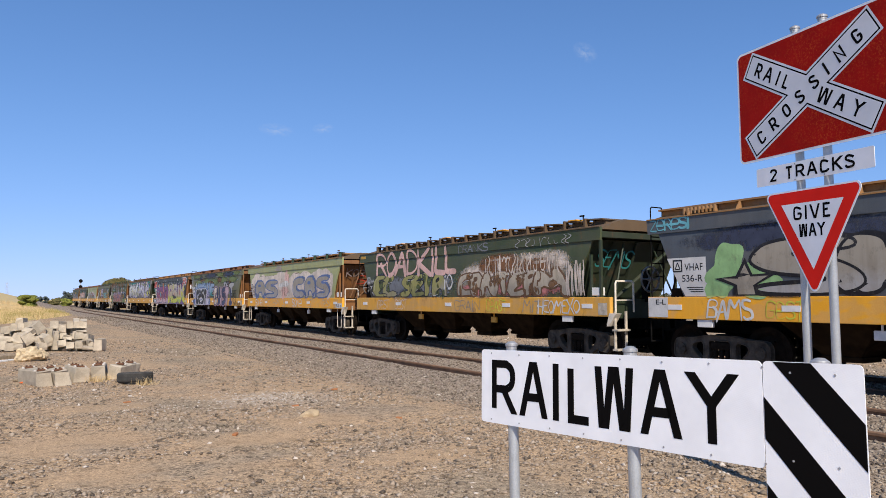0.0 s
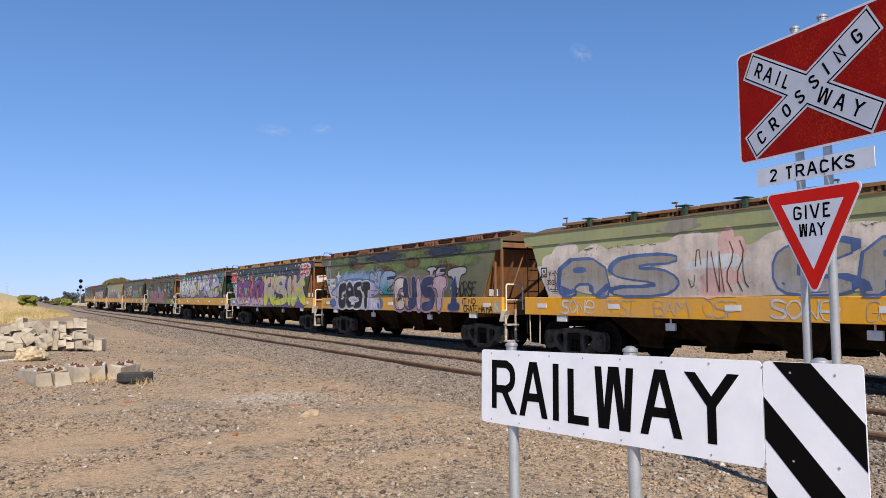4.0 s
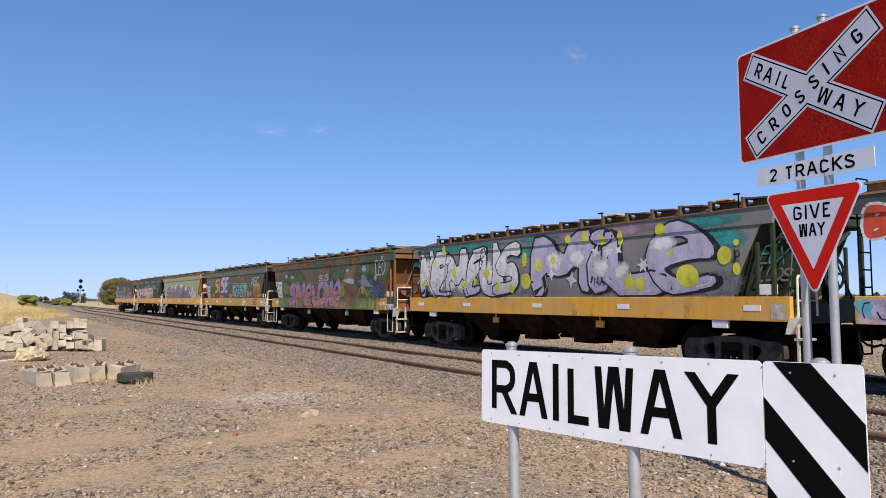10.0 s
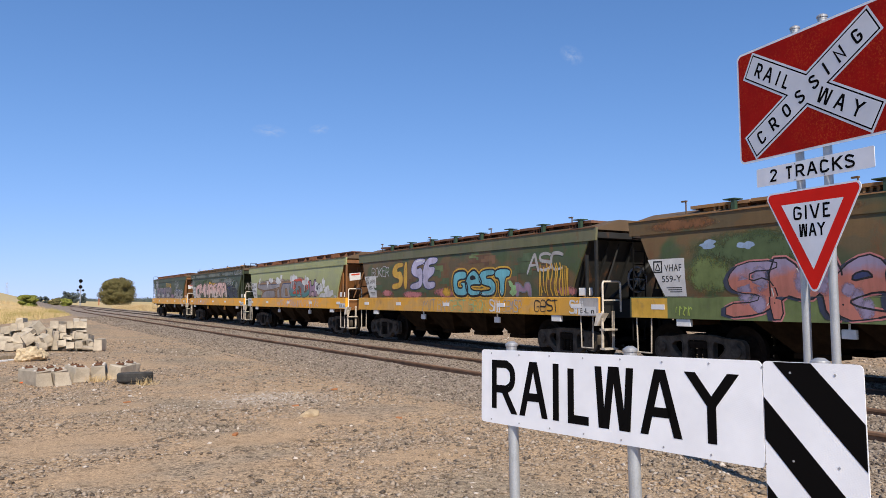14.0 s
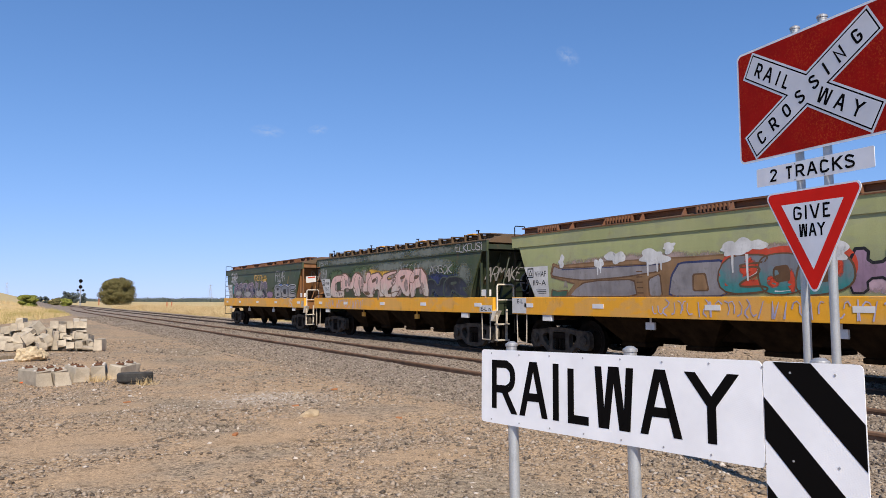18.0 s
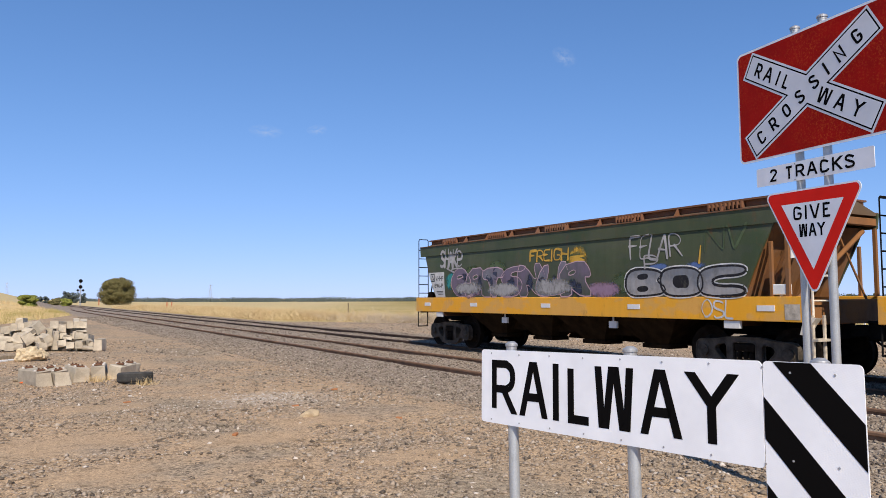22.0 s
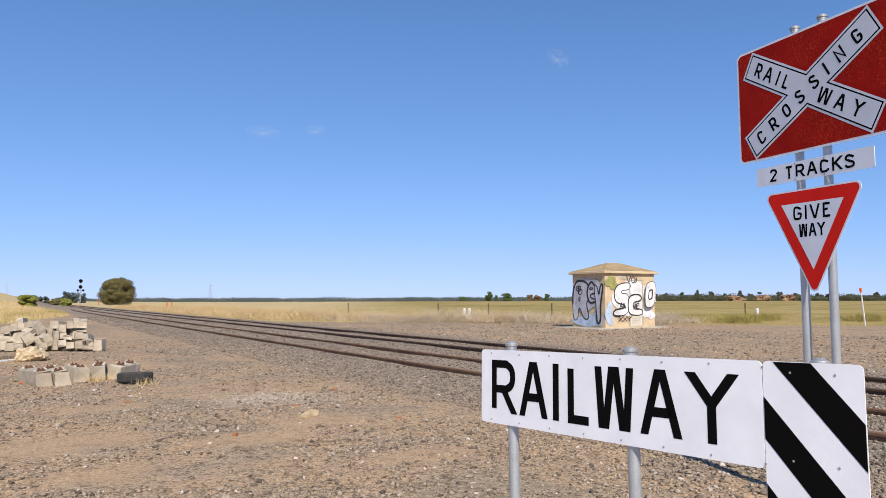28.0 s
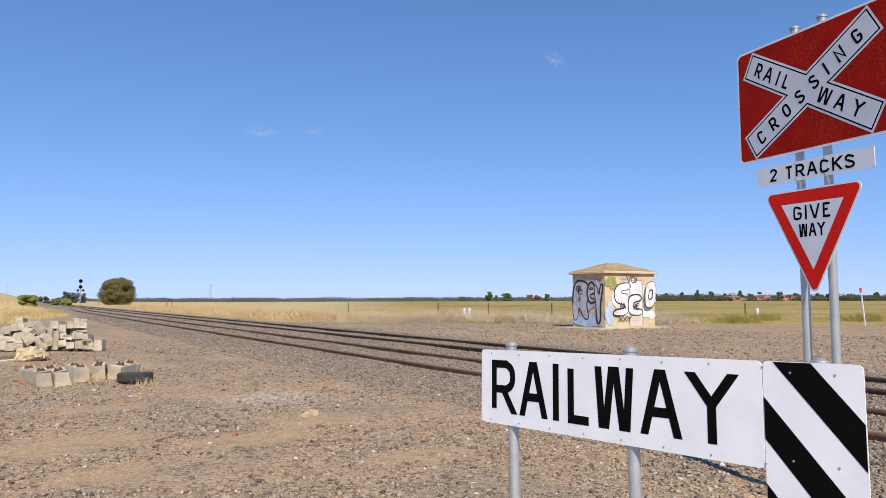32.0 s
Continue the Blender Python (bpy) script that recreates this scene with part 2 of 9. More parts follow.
# ---- materials ----
RUST = plain("rusty steel", (0.13, 0.06, 0.032), 0.8, 0.2, 0.45, 5, 0.3)
RAIL_SIDE = plain("brown rail steel", (0.20, 0.112, 0.064), 0.8, 0.1, 0.35, 4, 0.3)
RAIL_DARK = plain("dark brown rail steel", (0.085, 0.052, 0.034), 0.8, 0.1, 0.4, 4, 0.3)
# these two go below grime's own tone: underframe shade is in their colour
DARK = plain("deepened black steel", (0.009, 0.0085, 0.008), 0.9, 0.0, 0.5, 5, 0.3, 0.04)
GRIME_SHADE = plain("oily brown steel deepened for shade", (0.015, 0.011, 0.008), 0.85, 0.0, 0.5, 6, 0.3, 0.06)
CONCRETE = plain("weathered concrete", (0.40, 0.36, 0.29), 0.9, 0.0, 0.22, 3, 0.5, 0.2, per_object=0.3)
GALV = plain("galvanised steel", (0.50, 0.52, 0.53), 0.42, 0.55, 0.12, 9, 0.08)
ALU = plain("dull aluminium", (0.42, 0.42, 0.42), 0.5, 0.6, 0.1, 6, 0.05)
WHITE_PAINT = plain("worn white paint", (0.72, 0.71, 0.68), 0.6, 0, 0.12, 6, 0.1)
TYRE = plain("dusty black rubber", (0.048, 0.046, 0.043), 0.9, 0, 0.3, 8, 0.4)
WOOD = plain("grey weathered timber", (0.27, 0.21, 0.14), 0.9, 0, 0.35, 3, 0.5, 0.2, stretch=(6, 0.6, 6))
ORANGE = plain("orange plastic", (0.75, 0.16, 0.04), 0.5, 0, 0.15, 5, 0.1)
BARK = plain("grey brown bark", (0.12, 0.09, 0.06), 0.95, 0, 0.4, 6, 0.6, 0.1, stretch=(4, 4, 0.7))
LENS = plain("dark signal lens", (0.02, 0.02, 0.025), 0.2, 0, 0.1, 4, 0)


def sheeting(name, c, weave=True, rough=0.35, var=0.06, spec=0.5):
    """Reflective sign sheeting with its fine cell pattern."""
    m, n, l, b = tree_of(name)
    big = noise_node(n, l, 4, 4)
    r = ramp_of(n, l, big.outputs[0], [(0.3, tuple(x * (1 - var) for x in c)), (0.7, tuple(min(1, x * (1 + var)) for x in c))])
    l.new(r.outputs[0], b.inputs["Base Color"])
    b.inputs["Roughness"].default_value = rough
    b.inputs["Specular IOR Level"].default_value = spec
    if weave:
        tc = n.new("ShaderNodeTexCoord")
        mp = n.new("ShaderNodeMapping")
        mp.inputs["Rotation"].default_value = (0.4, 0.3, 0.78)
        vo = n.new("ShaderNodeTexVoronoi")
        vo.inputs["Scale"].default_value, vo.inputs["Randomness"].default_value = 140, 0.05
        l.new(tc.outputs["Object"], mp.inputs[0])
        l.new(mp.outputs[0], vo.inputs["Vector"])
        bump_in(n, l, b, vo.outputs["Distance"], 0.12, 0.003)
    return m


SIGN_WHITE = sheeting("white sign sheeting", (0.91, 0.92, 0.95))
# darker copy of the white: the crossing board's weaker light is in its colour
SIGN_WHITE_DIM = sheeting("white sign sheeting dimmed for its angle", (0.72, 0.735, 0.77))
SIGN_RED = sheeting("red sign sheeting", (0.86, 0.020, 0.010), False, 0.6, 0.06, 0.12)
SIGN_DARK_RED = sheeting("worn red sign sheeting", (0.37, 0.007, 0.003), False, 0.65, 0.2, 0.10)


def speckle(m, c, scale):
    """Faded specks on a sign's film."""
    n, l = m.node_tree.nodes, m.node_tree.links
    s = n["Principled BSDF"]
    old = s.inputs["Base Color"].links[0].from_socket
    area = noise_node(n, l, 2.5, 3)
    fine = noise_node(n, l, scale, 5, rough=0.75)
    k = math_node(n, l, "MULTIPLY", ramp_of(n, l, fine.outputs[0], [(0.50, (0, 0, 0)), (0.64, (1, 1, 1))]).outputs[0], ramp_of(n, l, area.outputs[0], [(0.40, (0.1, 0.1, 0.1)), (0.62, (0.8, 0.8, 0.8))]).outputs[0])
    l.new(mix_col(n, l, k, old, c), s.inputs["Base Color"])


speckle(SIGN_DARK_RED, (0.56, 0.070, 0.012), 55)
SIGN_BLACK = sheeting("black sign film", (0.005, 0.0045, 0.0045), False, 0.8, 0.06, 0.04)


def foliage(name, a, b_, tr=0.2):
    m, n, l, b = tree_of(name)
    g = n.new("ShaderNodeNewGeometry")
    big = noise_node(n, l, 0.5, 3)
    r = ramp_of(n, l, g.outputs["Random Per Island"], [(0.0, a), (1.0, b_)])
    col = mix_col(n, l, 0.4, r.outputs[0], big.outputs[0], "OVERLAY")
    l.new(col, b.inputs["Base Color"])
    b.inputs["Roughness"].default_value = 0.8
    b.inputs["Specular IOR Level"].default_value = 0.15
    b.inputs["Transmission Weight"].default_value = 0
    return m


LEAF_OLIVE = foliage("olive leaves", (0.125, 0.110, 0.042), (0.180, 0.155, 0.064))
LEAF_BRIGHT = foliage("bright yellow-green leaves", (0.17, 0.19, 0.035), (0.30, 0.30, 0.07))
LEAF_GREEN = foliage("green leaves", (0.05, 0.085, 0.025), (0.13, 0.18, 0.055))
# distance haze is put into this leaf colour as a blue-grey cast
LEAF_HAZE = foliage("haze-tinted distant leaves", (0.080, 0.100, 0.092), (0.110, 0.130, 0.118))
LEAF_LINE = foliage("dusty olive leaves", (0.060, 0.068, 0.040), (0.115, 0.115, 0.068))
LEAF_BROWN = foliage("dry brown scrub", (0.16, 0.10, 0.05), (0.28, 0.19, 0.10))
GRASS_DRY = foliage("dry straw grass", (0.52, 0.38, 0.19), (0.68, 0.52, 0.29))
GRASS_GREY = foliage("grey seeding grass", (0.46, 0.37, 0.27), (0.60, 0.51, 0.39))
GRASS_GREEN = foliage("green grass", (0.25, 0.22, 0.06), (0.42, 0.34, 0.12))


CLAY_PATCHES = ((2.45, 8.35, 0.95, 0.55), (0.75, 9.1, 1.0, 0.7), (3.6, 9.1, 0.8, 0.5), (0.9, 7.3, 0.7, 0.5), (3.9, 6.6, 0.8, 0.4), (5.2, 12.5, 1.4, 1.0), (1.4, 11.8, 0.9, 0.5), (2.4, 19.0, 1.6, 1.6))


def ground_material():
    """Brown gravel round the camera, grey ballast on the tracks, chalk and clay patches, dry grass beyond."""
    m, n, l, b = tree_of("gravel and grass ground")
    tc = n.new("ShaderNodeTexCoord")
    sep = n.new("ShaderNodeSeparateXYZ")
    l.new(tc.outputs["Object"], sep.inputs[0])
    X, Y = sep.outputs[0], sep.outputs[1]
    wob = noise_node(n, l, 0.25, 4)
    wobble = math_node(n, l, "MULTIPLY_ADD", wob.outputs[0], 5.0)
    wobble.node.inputs[2].default_value = -2.5
    patch = noise_node(n, l, 0.33, 5)
    stones = noise_node(n, l, 9.0, 8, rough=0.75)
    vor = n.new("ShaderNodeTexVoronoi")
    vor.inputs["Scale"].default_value = 28
    l.new(tc.outputs["Object"], vor.inputs["Vector"])
    vor2 = n.new("ShaderNodeTexVoronoi")
    vor2.inputs["Scale"].default_value = 80
    l.new(tc.outputs["Object"], vor2.inputs["Vector"])
    # brown gravel with clay and grey patches
    brown = ramp_of(n, l, patch.outputs[0], [(0.30, (0.265, 0.222, 0.165)), (0.42, (0.325, 0.258, 0.185)), (0.52, (0.40, 0.292, 0.19)), (0.60, (0.34, 0.265, 0.19)), (0.72, (0.29, 0.235, 0.175))])
    speck = ramp_of(n, l, vor.outputs["Color"], [(0.10, (0.30, 0.27, 0.25)), (0.35, (0.95, 0.93, 0.9)), (0.9, (1.35, 1.30, 1.24))])
    speck2 = ramp_of(n, l, vor2.outputs["Color"], [(0.15, (0.6, 0.58, 0.56)), (0.5, (1, 1, 1)), (0.95, (1.5, 1.48, 1.42))])
    near = mix_col(n, l, 0.8, mix_col(n, l, 0.7, brown.outputs[0], speck.outputs[0], "MULTIPLY"), speck2.outputs[0], "MULTIPLY")
    # bare clay shows through in broad worn patches
    clay = None
    for cx, cy, rx, ry in CLAY_PATCHES:
        qx = math_node(n, l, "MULTIPLY", math_node(n, l, "SUBTRACT", X, cx), 1 / rx)
        qy = math_node(n, l, "MULTIPLY", math_node(n, l, "SUBTRACT", Y, cy), 1 / ry)
        q = math_node(n, l, "SUBTRACT", 1.0, math_node(n, l, "ADD", math_node(n, l, "MULTIPLY", qx, qx), math_node(n, l, "MULTIPLY", qy, qy)))
        clay = q if clay is None else math_node(n, l, "MAXIMUM", clay, q)
    edge_n = noise_node(n, l, 1.8, 7, rough=0.7)
    clay = math_node(n, l, "ADD", clay, math_node(n, l, "MULTIPLY", math_node(n, l, "SUBTRACT", edge_n.outputs[0], 0.5), 3.0))
    clay = math_node(n, l, "MULTIPLY", math_node(n, l, "SUBTRACT", clay, 0.04), 1.0, True)
    near = mix_col(n, l, math_node(n, l, "MULTIPLY", clay, 0.8), near, mix_col(n, l, 0.6, (0.43, 0.305, 0.19), speck2.outputs[0], "MULTIPLY"))
    # noise mottling that paints the shade of hollows between gravel drifts into the colour
    drift = noise_node(n, l, 4.2, 7, rough=0.75)
    near = mix_col(n, l, 1.0, near, ramp_of(n, l, drift.outputs[0], [(0.34, (0.56, 0.53, 0.50)), (0.46, (0.95, 0.94, 0.92)), (0.70, (1.04, 1.02, 0.99))]).outputs[0], "MULTIPLY")
    chalk_n = noise_node(n, l, 0.8, 6, rough=0.7)
    # one chalky spill and its crumbs
    dx = math_node(n, l, "SUBTRACT", X, 3.85)
    dy = math_node(n, l, "SUBTRACT", Y, 11.35)
    rr = math_node(n, l, "ADD", math_node(n, l, "MULTIPLY", dx, dx), math_node(n, l, "MULTIPLY", math_node(n, l, "MULTIPLY", dy, dy), 0.9))
    spill = math_node(n, l, "SUBTRACT", 1.0, math_node(n, l, "MULTIPLY", rr, 0.9), True)
    spill = math_node(n, l, "MULTIPLY", spill, ramp_of(n, l, stones.outputs[0], [(0.44, (0, 0, 0)), (0.56, (1, 1, 1))]).outputs[0])
    crumbs = ramp_of(n, l, chalk_n.outputs[0], [(0.62, (0, 0, 0)), (0.76, (0.5, 0.5, 0.5))])
    crumb2 = math_node(n, l, "MULTIPLY", crumbs.outputs[0], ramp_of(n, l, stones.outputs[0], [(0.5, (0, 0, 0)), (0.6, (1, 1, 1))]).outputs[0])
    near = mix_col(n, l, math_node(n, l, "MAXIMUM", math_node(n, l, "MULTIPLY", spill, 0.55), crumb2), near, (0.56, 0.52, 0.46))
    # grey ballast
    bal = ramp_of(n, l, vor.outputs["Color"], [(0.1, (0.12, 0.095, 0.075)), (0.5, (0.27, 0.215, 0.165)), (0.95, (0.38, 0.315, 0.25))])
    bal2 = mix_col(n, l, 0.7, bal.outputs[0], speck2.outputs[0], "MULTIPLY")
    a1 = math_node(n, l, "SUBTRACT", math_node(n, l, "ADD", X, math_node(n, l, "MULTIPLY", wobble, 0.35)), 5.6)
    a2 = math_node(n, l, "SUBTRACT", 16.8, math_node(n, l, "ADD", X, math_node(n, l, "MULTIPLY", wobble, 0.5)))
    bm_ = math_node(n, l, "MULTIPLY", math_node(n, l, "MINIMUM", a1, a2), 0.8, True)
    near = mix_col(n, l, bm_, near, bal2)
    # the field beyond the tracks and the bank behind the sleepers
    f1 = math_node(n, l, "SUBTRACT", math_node(n, l, "ADD", math_node(n, l, "MULTIPLY", X, 0.732), math_node(n, l, "MULTIPLY", Y, 0.68)), 44.2)
    f1 = math_node(n, l, "MINIMUM", f1, math_node(n, l, "SUBTRACT", X, 15.8))
    f2 = math_node(n, l, "SUBTRACT", math_node(n, l, "SUBTRACT", Y, 52.0), math_node(n, l, "MULTIPLY", X, 4.2))
    f2 = math_node(n, l, "MINIMUM", f2, math_node(n, l, "SUBTRACT", 6.4, X))
    fld = math_node(n, l, "ADD", math_node(n, l, "MAXIMUM", f1, f2), math_node(n, l, "MULTIPLY", wobble, 0.25))
    fld = math_node(n, l, "MULTIPLY", fld, 1.2, True)
    gpatch = noise_node(n, l, 0.03, 5, (1.0, 1.0, 1.0))
    gfine = noise_node(n, l, 1.5, 6)
    gr = ramp_of(n, l, gpatch.outputs[0], [(0.35, (0.22, 0.185, 0.050)), (0.5, (0.29, 0.230, 0.070)), (0.68, (0.37, 0.285, 0.110))])
    gmid = noise_node(n, l, 0.16, 6, (0.5, 1.0, 1.0), rough=0.7)
    gr2 = mix_col(n, l, 0.5, mix_col(n, l, ramp_of(n, l, gmid.outputs[0], [(0.46, (0, 0, 0)), (0.60, (0.8, 0.8, 0.8))]).outputs[0], gr.outputs[0], (0.42, 0.30, 0.13)), gfine.outputs[0], "OVERLAY")
    # straw colour close to the line, greener far out to the right
    straw = math_node(n, l, "MULTIPLY", math_node(n, l, "SUBTRACT", math_node(n, l, "ADD", math_node(n, l, "MULTIPLY", Y, 0.5), 10.0), X), 0.035, True)
    gr3 = mix_col(n, l, straw, gr2, mix_col(n, l, 0.5, (0.50, 0.39, 0.20), gfine.outputs[0], "OVERLAY"))
    col = mix_col(n, l, fld, near, gr3)
    l.new(col, b.inputs["Base Color"])
    b.inputs["Roughness"].default_value = 0.95
    b.inputs["Specular IOR Level"].default_value = 0.12
    hgt = math_node(n, l, "ADD", math_node(n, l, "MULTIPLY", vor.outputs["Distance"], -1.0), math_node(n, l, "MULTIPLY", stones.outputs[0], 1.0))
    bump_in(n, l, b, hgt, 0.4, 0.014)
    return m


GROUND = ground_material()

# ---- the ground: one sheet to the horizon ----
NEAR_X, FAR_X, GAUGE = 8.91, 12.68, 1.6


def curve_x(y):
    """The lines bend slightly to the right in the distance."""
    return 0.5 * ((y - 60.0) / 100.0) ** 2 if y > 60 else 0.0


def ground_z(x, y):
    z = 0.0
    # the grassy bank at the far left
    if y > 105 and x < 13:
        k = min(1.0, (y - 105) / 95.0)
        f = min(1.0, max(0.0, (5.0 + 7.0 * k - x) / 12.0))
        z += 3.3 * k * k * (3 - 2 * k) * f
    d = math.hypot(x, y)
    z += 0.04 * noise.noise((x * 0.25, y * 0.25, 0)) * min(1, d / 10)
    if d < 40:
        z += 0.014 * noise.noise((x * 1.6, y * 1.6, 4))
        if x < 7.5:
            # clods and wheel-churned lumps
            k = max(0.0, 1 - d / 26)
            z += k * (0.020 * noise.noise((x * 3.7, y * 3.7, 9)) + 0.016 * max(0.0, noise.noise((x * 7.5, y * 7.5, 2))) + 0.010 * noise.noise((x * 15, y * 15, 6)))
    # the plain sinks away from the line
    if x > 40:
        k = min(1.0, max(0.0, (d - 250.0) / 750.0))
        z -= 4.5 * k * k * (3 - 2 * k) * min(1.0, (x - 40) / 60.0)
    # shallow formation under the rails
    if -230 < y:
        for cx in (NEAR_X, FAR_X):
            e = abs(x - cx - curve_x(y))
            z += 0.060 * max(0.0, min(1.0, (2.0 - e) / 0.8))
    return z


def lines_to(lo, hi, fine_lo, fine_hi, step, grow=1.22):
    v = list(np.arange(fine_lo, fine_hi + step / 2, step))
    s = step
    while v[-1] < hi:
        s *= grow
        v.append(v[-1] + s)
    s = step
    while v[0] > lo:
        s *= grow
        v.insert(0, v[0] - s)
    return v


def build_ground():
    xs = lines_to(-3000, 3000, -2.5, 8.0, 0.085, 1.10)
    ys = lines_to(-3000, 4000, 3.5, 14.0, 0.095, 1.10)
    nx, ny = len(xs), len(ys)
    co = np.array([(x, y, ground_z(x, y)) for y in ys for x in xs])
    i = np.arange((ny - 1) * nx).reshape(ny - 1, nx)[:, :-1].ravel()
    f = np.stack([i, i + 1, i + nx + 1, i + nx], 1)
    ob = arrays_to_mesh("ground", co, f, GROUND)
    ob.data.polygons.foreach_set("use_smooth", [True] * len(ob.data.polygons))
    tagged(ob, "brown and grey gravel yard running into dry grass fields", "ground", kind="structure")


build_ground()


# ---- tracks ----
def rail_profile():
    return [(-0.065, 0.0), (0.065, 0.0), (0.065, 0.012), (0.012, 0.03), (0.012, 0.105), (0.036, 0.118), (0.036, 0.145), (0.028, 0.152), (-0.028, 0.152), (-0.036, 0.145), (-0.036, 0.118), (-0.012, 0.105), (-0.012, 0.03), (-0.065, 0.012)]


def sweep_rail(name, xs_of, y0, y1, step, parent, label, mat):
    bm = bmesh.new()
    prof = rail_profile()
    ys = list(np.arange(y0, y1, step)) + [y1]
    prev = None
    for y in ys:
        ring = [bm.verts.new((xs_of(y) + u, y, v)) for u, v in prof]
        if prev:
            for i in range(len(prof)):
                j = (i + 1) % len(prof)
                bm.faces.new((prev[i], prev[j], ring[j], ring[i]))
        else:
            bm.faces.new(ring)
        prev = ring
    bm.faces.new(list(reversed(prev)))
    bmesh.ops.recalc_face_normals(bm, faces=bm.faces)
    return part(name, bm, [mat], parent, label)


def join_x(y):
    """The nearer line swings into the farther one at the distant turnout."""
    k = min(1.0, max(0.0, (y - 95.0) / 75.0))
    return (FAR_X - NEAR_X) * k * k * (3 - 2 * k)


def sleeper_bm():
    bm = bmesh.new()
    box(bm, -1.28, 1.28, -0.12, 0.12, -0.15, 0.035, 0.02)
    return bm


def track(name, cx, label, joining):
    t = empty(name)
    tagged(t, label, "railway track", kind="structure")
    bend = (lambda y: curve_x(y) + join_x(y)) if joining else curve_x
    for s in (-1, 1):
        sweep_rail("rail", lambda y, s=s: cx + bend(y) + s * (GAUGE / 2 + 0.036), -230, 170 if joining else 420, 10, t, "rust-brown steel rail", RAIL_SIDE if joining else RAIL_DARK)
    first = None
    for i in range(170):
        y = -8 + i * 0.68
        if first is None:
            first = part("sleeper", sleeper_bm(), CONCRETE_OLD, t, "half-buried timber sleeper")
            first.matrix_local = pose(cx, y, 0.0)
        else:
            share("sleeper", first.data, t, pose(cx + bend(y), y, random.uniform(-0.012, 0.0), 0, 0, random.uniform(-1, 1)))
    return t


CONCRETE_OLD = plain("dusty sleeper timber", (0.17, 0.14, 0.11), 0.95, 0, 0.3, 3, 0.5, 0.1, per_object=0.4)
track("track", NEAR_X, "rusty railway track half buried in grey ballast", True)
track("track", FAR_X, "main railway track with worn rails in ballast", False)


# ---- the railway crossing signs ----
SU, SV = Vector((-0.2081, -0.9780, -0.0119)), Vector((-0.0206, -0.0077, 0.9998))
SC = Vector((5.322, 3.280, 3.3007))
sign_put = on_face(SC, SU, SV)


def cap(bm, top, axis, r):
    """The pressed cap on a post's top."""
    m = Matrix.Translation(top) @ Vector(axis).to_track_quat("Z", "Y").to_matrix().to_4x4()
    lathe(bm, [(r * 1.05, -0.03), (r * 1.05, -0.012), (r * 1.22, -0.012), (r * 1.22, 0.0), (r * 1.12, 0.004), (r * 0.95, 0.006), (r * 0.6, 0.014), (0.001, 0.016)], 20, m)


def sign_post(put, u, back, top, ground=0.0, r=0.0275, lean=0.0):
    p = empty("sign_post")
    a = put(u, top, back)
    b = put(u + lean, -5.0, back)
    d = b - a
    base = a + d * ((a.z - ground + 0.05) / -d.z)
    bm = bmesh.new()
    rod(bm, base, a, r, 24)
    part("tube", bm, GALV, p, "galvanised steel tube", smooth=False)
    bm = bmesh.new()
    cap(bm, a, a - base, r)
    part("cap", bm, ALU, p, "pressed aluminium cap", smooth=False)
    return p


def plate(put, poly, back, front, parent, mat, name="plate", label=""):
    bm = bmesh.new()
    slab(bm, poly, put, back, front)
    return part(name, bm, mat, parent, label)


def face(put, poly, lift, parent, mat, name, label=""):
    bm = bmesh.new()
    flat_poly(bm, poly, put, lift)
    bmesh.ops.recalc_face_normals(bm, faces=bm.faces)
    return part(name, bm, mat, parent, label)


# road sign strokes on a grid six wide and nine high
SIGN_BONES = {"A": "00 39 60|13 53", "C": "67 58 29 08 01 10 40 61 62", "E": "69 09 00 60|05 45", "G": "67 58 29 08 01 10 50 62 64 34", "I": "30 39", "K": "00 09|69 04|25 60", "L": "09 00 60", "N": "00 09 60 69", "O": "30 01 08 39 68 61 30", "R": "00 09 49 68 65 44 04|34 60",
              "S": "67 58 29 08 06 25 44 63 61 40 10 01 02", "T": "09 69|39 30", "V": "09 30 69", "W": "09 10 39 50 69", "Y": "09 35 69|35 30", "2": "07 19 49 68 66 00 60"}
SIGN_WIDTH = {"I": 0.24, "W": 1.28, "A": 1.12, "V": 1.08, "Y": 1.08, "L": 0.88, "E": 0.88, "T": 0.95}


